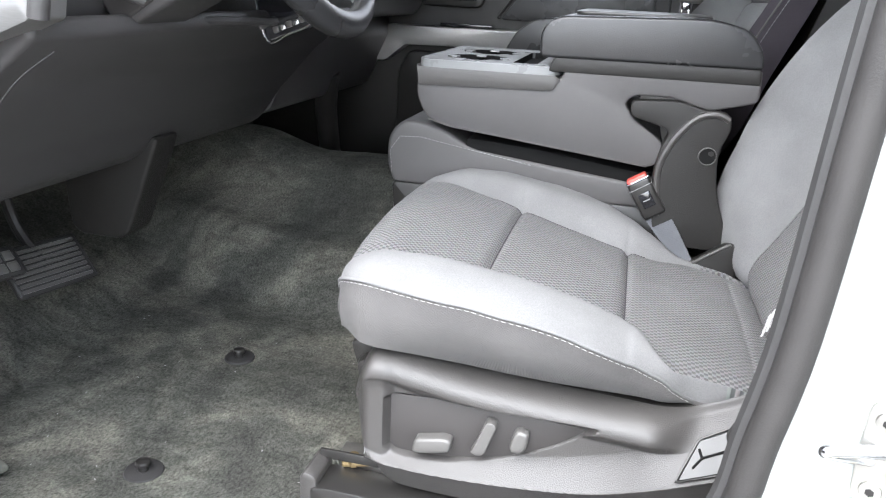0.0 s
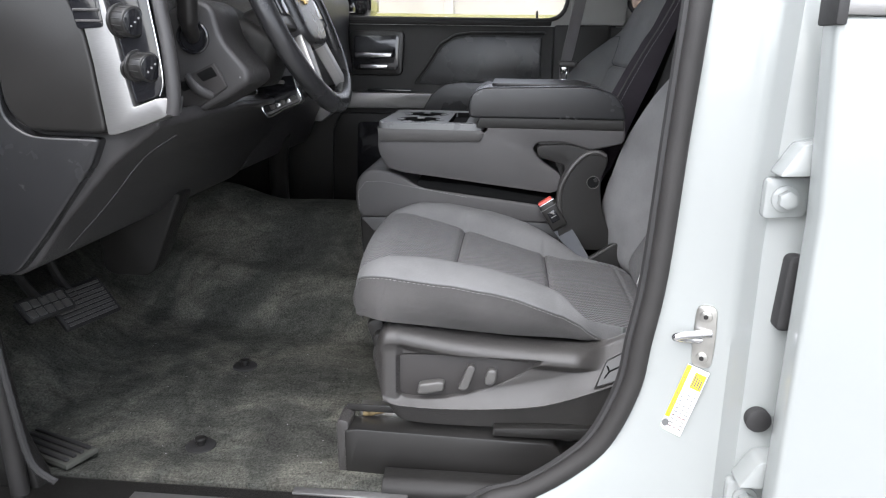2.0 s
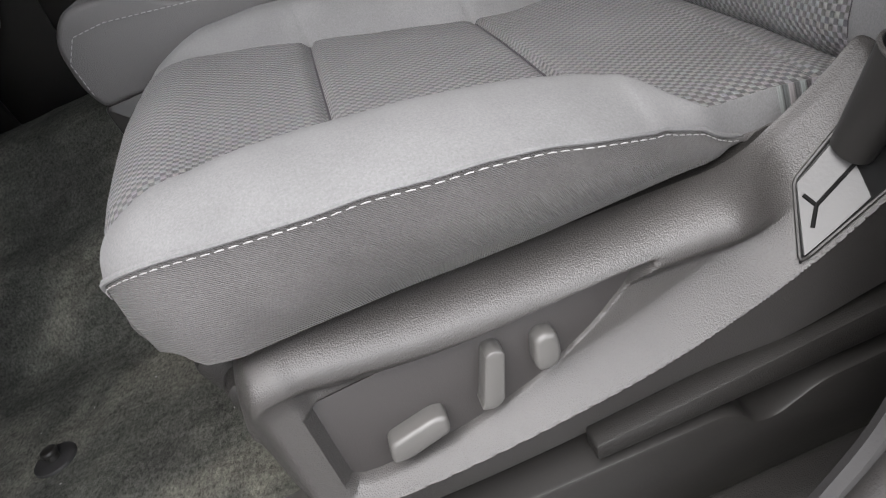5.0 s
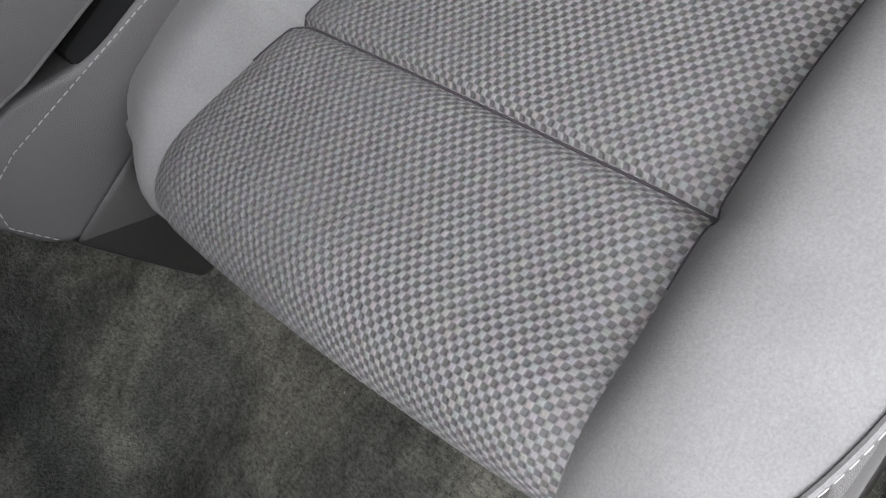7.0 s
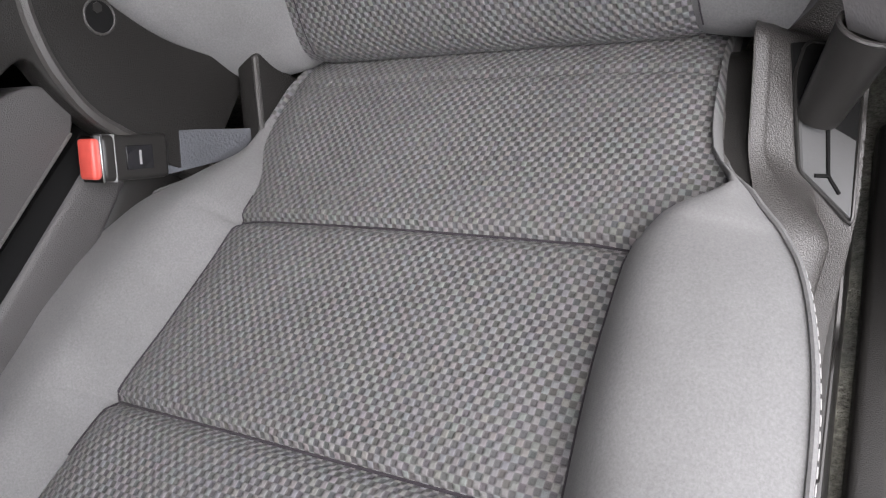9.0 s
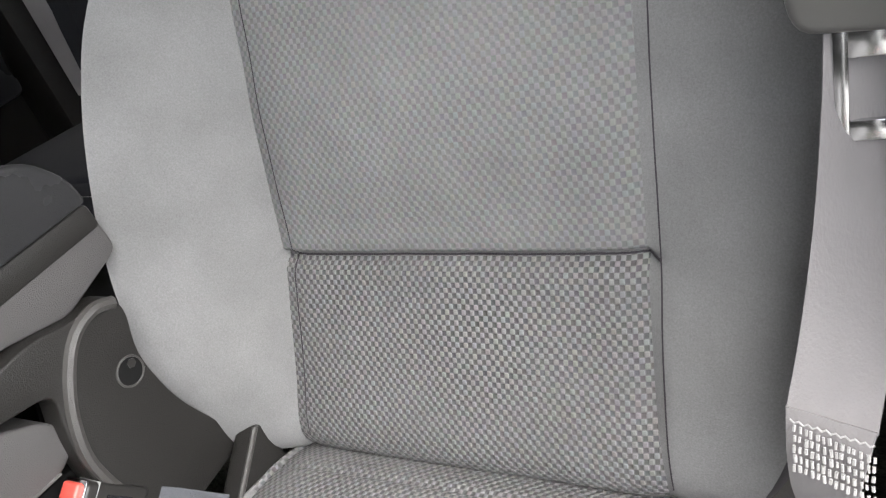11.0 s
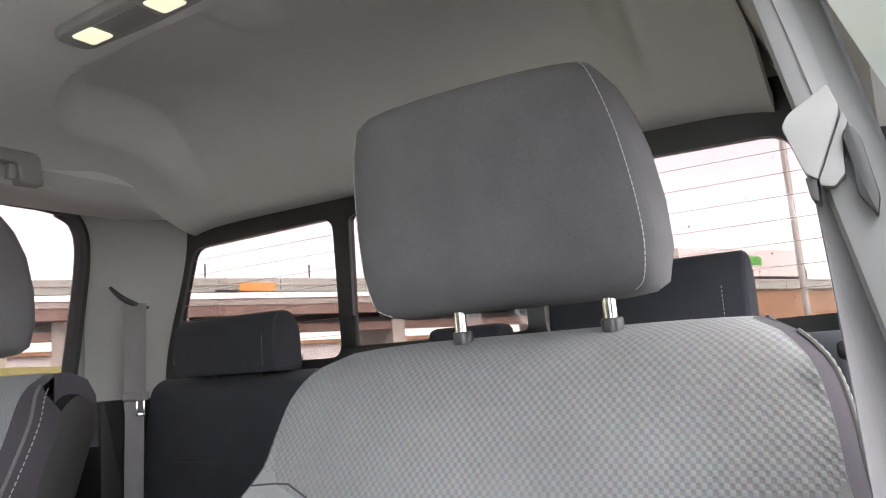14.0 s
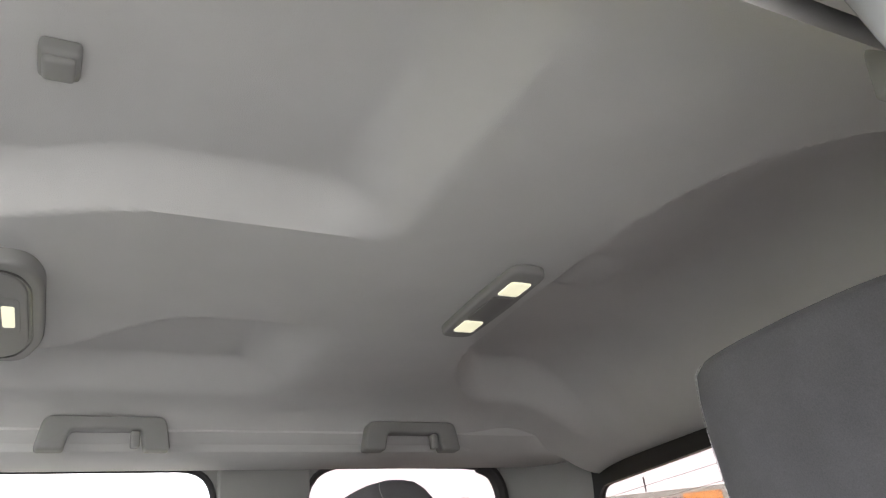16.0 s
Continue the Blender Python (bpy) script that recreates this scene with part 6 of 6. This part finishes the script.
for i in range(5):
    f_ = .22 + .14 * i
    part("switch_key", moved(rbox((-.0055, -.003, -.004), (.0055, .003, .006), .002), Matrix.Translation((-0.426 + (0.080) * f_, 0.139, 0.579 + (0.033) * f_ + .014)) @ Euler((0, radians(-20), 0)).to_matrix().to_4x4()), M_CHROME if i % 2 else M_SWITCH, mode)
part("upper_key", rbox((-0.416, 0.136, 0.648), (-0.382, 0.14200000000000002, 0.656), .002), M_SWITCH, mode)
part("floor_duct", prism(fillet([(-.80, .42), (-.788, .247), (-.770, .233), (-.690, .232), (-.672, .246), (-.600, .42)], .012), .085, .15, "y", .012, 3), M_PLASTIC, dash, "black bracket below the column")
# tube drawn for the rounded trim edge beside the far kick panel
part("kick_trim_edge", tube(curve_through([(-.615, .86, .46), (-.640, .90, .36), (-.675, 1.02, .20), (-.705, 1.11, .10)], 6), .030, 12), M_SMOOTH, dash, "dark rounded trim edge at the far kick panel")


column = thing("steering_column", (-.45, 0, .7), "black steering column cover with a control stalk", "steering column")
cm = Matrix.Translation((-.435, 0, .735)) @ Euler((0, radians(25), 0)).to_matrix().to_4x4()
part("shroud", moved(rbox((-.12, -.060, -.055), (.10, .060, .050), .022, 4), cm), M_PLASTIC, column)
part("shroud_lower", moved(rbox((-.14, -.085, -.085), (.03, .085, -.03), .02, 3), cm), M_DASH, column)
part("stalk_boot", merged(tube([(-.426 + .024 * math.cos(a), -.2075, .738 + .024 * math.sin(a)) for a in spans(0, 2 * math.pi, 28)[:-1]], .0035, 8, True), rod((-.426, -.2085, .738), (-.426, -.19, .738), .0225, 24)), M_GLOSS, column)
part("stalk", tube(curve_through([(-.427, -.195, .735), (-.424, -.222, .752), (-.419, -.238, .785), (-.414, -.245, .825)], 6), [.013] * 8 + [.016] * 11, 14), M_SMOOTH, column, "black control stalk")
part("stalk_ring", rod((-.4165, -.2405, .798), (-.4155, -.2425, .808), .0180, 18, .001), M_CHROME, column)

wheel = thing("steering_wheel", (-.315, 0, .79), "black leather steering wheel with silver spokes", "steering wheel")
wn_ = Vector((.905, 0, .425))
wu = Vector((-.425, 0, .905))
wc = Vector((-.315, 0, .790))
ring = [wc + (wu * math.sin(a) + Vector((0, 1, 0)) * math.cos(a)) * .185 for a in spans(0, 2 * math.pi, 64)[:-1]]
part("rim", tube(ring, .0165, 14, True, 1.15), M_LEATHER, wheel)
part("rim_stitching", stitches([wc + (wu * math.sin(a) + Vector((0, 1, 0)) * math.cos(a)) * .1695 for a in spans(2.6, 6.8, 40)], .004, .003, .0007), M_THREAD_DIM, wheel)
wm = Matrix(((0, wu.x, wn_.x, wc.x), (1, 0, 0, wc.y), (0, wu.z, wn_.z, wc.z), (0, 0, 0, 1)))
part("hub", moved(prism(fillet([(-.075, -.055), (-.05, -.075), (.05, -.075), (.075, -.055), (.08, .04), (.05, .065), (-.05, .065), (-.08, .04)], .02), -.03, .022, "z", .014, 3), wm), M_LEATHER, wheel)
part("emblem", moved(prism([(-.022, -.005), (-.008, -.005), (-.008, -.010), (.008, -.010), (.008, -.005), (.022, -.005), (.018, .006), (.007, .006), (.007, .011), (-.007, .011), (-.007, .006), (-.018, .006)], .0225, .026, "z", .001), wm @ Matrix.Translation((0, .010, 0))), M_GOLD, wheel, "plain gold badge shape")
for s_ in (-1, 1):
    part("spoke", moved(prism(fillet([(s_ * .06, .035), (s_ * .172, .028), (s_ * .175, -.030), (s_ * .07, -.045)][::s_], .01), -.012, .008, "z", .004), wm), M_SMOOTH, wheel)
    part("spoke_trim", moved(prism(fillet([(s_ * .045, -.070), (s_ * .075, -.050), (s_ * .105, -.142), (s_ * .080, -.158)][::s_], .006), -.010, .010, "z", .003), wm), M_SILVER, wheel, "silver lower spoke")
    part("key_pad", moved(rbox((min(s_ * .085, s_ * .14), -.020, .006), (max(s_ * .085, s_ * .14), .022, .014), .004), wm), M_GLOSS, wheel)
part("hub_shaft", rod(wc - wn_ * .09, wc - wn_ * .02, .035, 18, .004), M_SMOOTH, wheel)

def pedal(name, label, at, half_w, half_h, turn, nx, ny, arm_top):
    """A rubber pad with raised treads on a bent arm."""
    p = thing(name, at, label, "pedal", "pedals")
    m = Matrix.Translation(at) @ Euler((0, radians(turn[0]), radians(turn[1]))).to_matrix().to_4x4()
    part("pad", moved(rbox((-.007, -half_w, -half_h), (.008, half_w, half_h), .006, 3), m), M_RUBBER, p)
    for i in range(nx):
        for j in range(ny):
            y0 = -half_w + .006 + (2 * half_w - .012) * i / nx
            z0 = -half_h + .006 + (2 * half_h - .012) * j / ny
            part("tread", moved(rbox((.006, y0, z0), (.0115, y0 + (2 * half_w - .012) / nx - .004, z0 + (2 * half_h - .012) / ny - .0045), .001, 1), m), M_SWITCH, p)
    part("edge_trim", moved(tube([(.004, a, b) for a, b in fillet([(-half_w, -half_h), (half_w, -half_h), (half_w, half_h), (-half_w, half_h)], .008)], .0012, 6, True), m), M_SMOOTH, p, "smooth rim")
    part("arm", tube(curve_through([at, (at[0] - .055, at[1], at[2] + .07), (at[0] - .075, at[1], at[2] + .17), arm_top], 6), .010, 8), M_SMOOTH, p)
    return p


pedal("brake_pedal", "black rubber brake pedal with a studded pad", (-.830, -.070, .212), .056, .028, (-48, -18), 5, 2, (-.93, -.02, .48))
pedal("accelerator_pedal", "wide ribbed black accelerator pad", (-.838, .070, .168), .076, .048, (-42, -16), 1, 8, (-.93, .10, .46))


# ---- rear bench ----
def rear_place(y0, y1, label):
    b = thing("bench_seat", (1.0, (y0 + y1) / 2, .3), label, "seat", "rear seats")
    part("backrest", prism(fillet([(.985, .36), (1.005, .60), (1.045, .868), (1.075, .888), (1.125, .885), (1.135, .36)], [.02, .03, .03, .03, .02, .02]), y0, y1, "y", .030, 4), M_DARK_CLOTH, b)
    part("backrest_panel", prism(fillet([(.972, .42), (.990, .60), (1.012, .725), (1.03, .70), (1.00, .42)], .01), y0 + .10, y1 - .10, "y", .012, 3), M_DARK_CLOTH, b)
    part("cushion", prism(fillet([(.605, .30), (.595, .385), (.635, .428), (.95, .405), (1.02, .385), (1.02, .30)], [.02, .03, .04, .04, .02, .02]), y0, y1, "y", .03, 4), M_DARK_CLOTH, b)
    part("cushion_panel", prism(fillet([(.64, .405), (.65, .434), (.94, .412), (.95, .38)], .01), y0 + .10, y1 - .10, "y", .012, 3), M_DARK_CLOTH, b)
    part("base", rbox((.64, y0 + .02, .0), (1.1, y1 - .02, .31), .01), M_PLASTIC, b)
    return b


rear_a = rear_place(.43, 1.105, "dark grey cloth rear bench seat on the passenger side")
rear_b = rear_place(-.265, .41, "dark grey cloth rear bench seat behind the driver")
part("stitching", stitches([(.610, .62 + .02 * i, .418 + .006 * math.sin(i * .3)) for i in range(12)], .005, .002, .0009), M_THREAD_DIM, rear_a)
for yc_ in (.848, -.008):
    h = thing("rear_headrest", (1.06, yc_, .88), "dark cloth rear head restraint", "headrest", "rear headrests")
    hb = prism(fillet([(1.020, .888), (1.022, .985), (1.040, 1.006), (1.075, 1.004), (1.098, .97), (1.100, .888)], [.01, .02, .02, .02, .02, .01]), yc_ - .145, yc_ + .145, "y", .022, 4)
    part("pad", hb, M_DARK_CLOTH, h)
    part("stitching", stitches([(1.0205, yc_ - .112, .90), (1.0205, yc_ - .112, .95), (1.026, yc_ - .112, .985), (1.045, yc_ - .112, 1.003)], .004, .002, .0006), M_THREAD_DIM, h)
    for s_ in (-1, 1):
        part("post", rod((1.065, yc_ + s_ * .06, .86), (1.065, yc_ + s_ * .06, .90), .006, 8), M_SMOOTH, h)
mh = thing("middle_headrest", (1.06, .29, .88), "low dark middle head restraint", "headrest")
part("pad", rbox((1.03, .225, .878), (1.09, .365, .938), .014, 3), M_DARK_CLOTH, mh)
part("post", rod((1.06, .295, .85), (1.06, .295, .885), .008, 8), M_SMOOTH, mh)


def rear_belt(y, x, z_top, lean, label):
    b = thing("rear_seat_belt", (x, y, .5), label, "seat belt", "rear seat belts")
    w_ = Vector((.018, -.013, 0))
    runb = [(x, y, z_top), (x - .004, y + lean, z_top - .10), (x - .008, y + lean * 1.5, z_top - .195), (x - .010, y + lean * 2, z_top - .24), (x - .02, y + lean * 3, .45)]
    part("webbing", ribbon(runb, [w_, w_, w_, w_ * .85, w_ * .85], .002), M_BELT, b)
    turn = Euler((0, 0, math.atan2(-.013, .018))).to_matrix().to_4x4()
    at = Matrix.Translation((x - .010, y + lean * 1.5 - .006, z_top - .20)) @ turn
    part("latch_grip", moved(rbox((-.027, -.008, -.009), (.027, .008, .010), .006, 3), at), M_BELT, b)
    part("latch_plate", moved(merged(rbox((.000, -.010, -.040), (.004, -.007, -.008), .0005), rbox((.014, -.010, -.040), (.018, -.007, -.008), .0005), rbox((.000, -.010, -.040), (.018, -.007, -.034), .0005)), at), M_CHROME, b, "chrome latch plate")
    return b


rear_belt(1.098, 1.008, 1.055, -.004, "grey rear belt hanging from its slot in the corner trim")
slot = thing("belt_slot", (1.0, 1.12, 1.07), "black belt slot in the warm grey corner trim", "belt slot")
part("slot_rim", tube(curve_through([(.965, 1.126, 1.092), (.985, 1.112, 1.068), (1.012, 1.100, 1.052), (1.036, 1.090, 1.046)], 6), [.003 + .0035 * math.sin(math.pi * i / 18) for i in range(19)], 8), M_RUBBER, slot)
fb = thing("passenger_seat_belt", (.28, 1.14, .6), "grey belt with a bright latch plate hanging beside the passenger seat", "seat belt")
w_ = Vector((.019, .012, 0))
part("webbing", ribbon([(.350, 1.150, 1.12), (.300, 1.140, .88), (.268, 1.128, .71), (.258, 1.120, .66), (.262, 1.115, .45)], [w_, w_, w_, w_ * .8, w_ * .8], .002), M_BELT, fb)
part("latch_grip", rbox((.238, 1.105, .668), (.296, 1.125, .688), .007, 3), M_SWITCH, fb)
part("latch_plate", merged(rbox((.246, 1.112, .622), (.251, 1.115, .670), .0005), rbox((.264, 1.112, .622), (.269, 1.115, .670), .0005), rbox((.246, 1.112, .622), (.269, 1.115, .630), .0005), rbox((.246, 1.112, .652), (.269, 1.115, .670), .0005)), M_CHROME, fb, "chrome latch plate")
rb = thing("rear_belt_driver_side", (1.0, -.27, .6), "dark rear belt with a bright latch behind the driver", "seat belt")
part("webbing", ribbon([(1.0, -.255, 1.10), (1.0, -.268, .95), (1.0, -.274, .86), (.99, -.275, .5)], [(.020, -.004, 0)] * 4, .002), M_RUBBER, rb)
part("latch_grip", rbox((.985, -.290, .850), (1.01, -.250, .875), .008, 3), M_SMOOTH, rb)
part("latch_plate", rbox((.990, -.278, .808), (.994, -.262, .852), .001), M_CHROME, rb, "chrome latch plate")


# ---- overhead fittings ----
dome = thing("dome_lamp", (.53, .46, 1.345), "long dome lamp with two lit lenses in the headliner", "ceiling lamp")
part("housing", prism(fillet([(.502, .338), (.558, .338), (.562, .46), (.558, .586), (.502, .586), (.498, .46)], .022), 1.338, 1.354, "z", .005, 3), M_TRIM_LIGHT, dome)
part("lens", prism(fillet([(.513, .368), (.547, .368), (.547, .412), (.513, .412)], .006), 1.3355, 1.342, "z", .002), M_LAMP, dome, "lit clear lens")
part("lens", prism(fillet([(.513, .512), (.547, .512), (.547, .556), (.513, .556)], .006), 1.3355, 1.342, "z", .002), M_LAMP, dome, "lit clear lens")
part("switch_plate", prism(fillet([(.512, .420), (.548, .420), (.548, .504), (.512, .504)], .004), 1.3362, 1.342, "z", .001), M_GREY_PLATE, dome)
oc = thing("overhead_console", (-.2, .62, 1.34), "pale grey overhead console with map lamps", "overhead console")
part("shell", prism(fillet([(-.46, .448), (-.085, .450), (-.066, .50), (-.064, .70), (-.090, .790), (-.46, .80)], .030), 1.332, 1.366, "z", .006, 3), M_TRIM_LIGHT, oc)
part("inner_panel", prism(fillet([(-.44, .472), (-.100, .474), (-.084, .51), (-.082, .70), (-.106, .764), (-.44, .77)], .03), 1.3285, 1.339, "z", .003), M_TRIM_LIGHT, oc)
part("panel_groove", tube([(x, y, 1.3315) for x, y in fillet([(-.44, .468), (-.098, .470), (-.080, .51), (-.078, .70), (-.103, .769), (-.44, .775)], .03)], .0018, 6), M_SWITCH, oc)
part("lamp_lens", prism(fillet([(-.113, .565), (-.098, .565), (-.098, .636), (-.113, .636)], .004), 1.3265, 1.332, "z", .001), M_LAMP, oc, "small lit lens")
part("lamp_surround", prism(fillet([(-.20, .54), (-.092, .54), (-.092, .66), (-.20, .66)], .015), 1.3275, 1.332, "z", .001), M_TRIM_LIGHT, oc)
clip = thing("visor_clip", (-.066, .155, 1.39), "pale plastic sun visor clip on the headliner", "visor clip")
part("foot", rbox((-.084, .136, 1.386), (-.049, .176, 1.404), .005, 3), M_TRIM_LIGHT, clip)
part("hook", rbox((-.080, .141, 1.380), (-.053, .171, 1.390), .004, 3), M_TRIM_LIGHT, clip)


def grab_handle(x0, x1, y, sign, label):
    g = thing("grab_handle", ((x0 + x1) / 2, y, 1.29), label, "grab handle", "grab handles")
    z0, z1 = 1.250, 1.310
    out = [(x0, z0), (x0 + .012, z1), (x1 - .010, z1), (x1, z0), (x1 - .045, z0), (x1 - .050, z0 + .036), (x0 + .054, z0 + .036), (x0 + .046, z0)]
    a, b = (y - .020, y + .012) if sign > 0 else (y - .012, y + .020)
    part("grip", prism(fillet(out, [.008, .016, .016, .008, .006, .008, .008, .006]), a, b, "y", .006, 3), M_TRIM_LIGHT, g)
    part("coat_hook", rbox((x1 - .068, y - .008 - .012 * sign, z0 + .004), (x1 - .052, y + .008 - .012 * sign, z0 + .034), .004), M_TRIM_LIGHT, g)
    return g


grab_handle(-.068, .151, 1.002, 1, "pale grey grab handle above the passenger window")
grab_handle(.518, .735, 1.002, 1, "pale grey grab handle with a coat hook above the rear window")
grab_handle(.518, .735, -.188, -1, "pale grey grab handle on the driver's side roof rail")

bp = thing("door_pillar_trim", (.42, -.33, .6), "warm grey inner pillar trim with a belt height adjuster", "pillar trim", "", "structure")
bm_ = prism(fillet([(.362, .80), (.465, .80), (.480, 1.27), (.385, 1.27)], .012), -.034, 0, "y", .008)
for v_ in bm_.verts:
    v_.co.y += -.29 + .21 * (v_.co.z - 1.0)
part("upper_trim", bm_, M_TRIM_DIMMED, bp)
groove = prism([(-.276, 1.109), (-.294, 1.036), (-.303, .995), (-.312, .991), (-.303, 1.033), (-.285, 1.106)], 0, .004, "x", 0)
for v_ in groove.verts:
    v_.co.x += .3600 + .049 * (v_.co.z - .8)
part("trim_groove", groove, M_GREY_PLATE, bp, smooth=False)
part("lower_trim", prism(fillet([(.345, .02), (.47, .02), (.455, .80), (.352, .80)], .012), -.375, -.345, "y", .008), M_PLASTIC, bp)
part("adjuster", prism(fillet([(-.286, .984), (-.290, .990), (-.309, 1.001), (-.313, .988), (-.299, .955), (-.294, .958)], [.003, .003, .002, .003, .001, .002]), .358, .378, "x", .0012, 3), M_TRIM_DIMMED, bp, "pale belt height adjuster")
part("guide_cover", prism(fillet([(-.3135, .987), (-.3155, .982), (-.312, .973), (-.311, .956), (-.306, .951), (-.300, .952), (-.2995, .955)], .001), .362, .380, "x", .0010, 3), M_TRIM_DIMMED, bp)
part("belt_guide", prism(fillet([(-.312, .975), (-.316, .979), (-.320, .971), (-.324, .943), (-.322, .933), (-.315, .945), (-.315, .958)], .002), .358, .384, "x", .0015, 3), M_SMOOTH, bp, "black belt guide")
part("adjuster_slot", prism(fillet([(-.2985, .956), (-.2985, .944), (-.295, .946), (-.2935, .957)], .001), .360, .378, "x", .0008), M_RUBBER, bp)
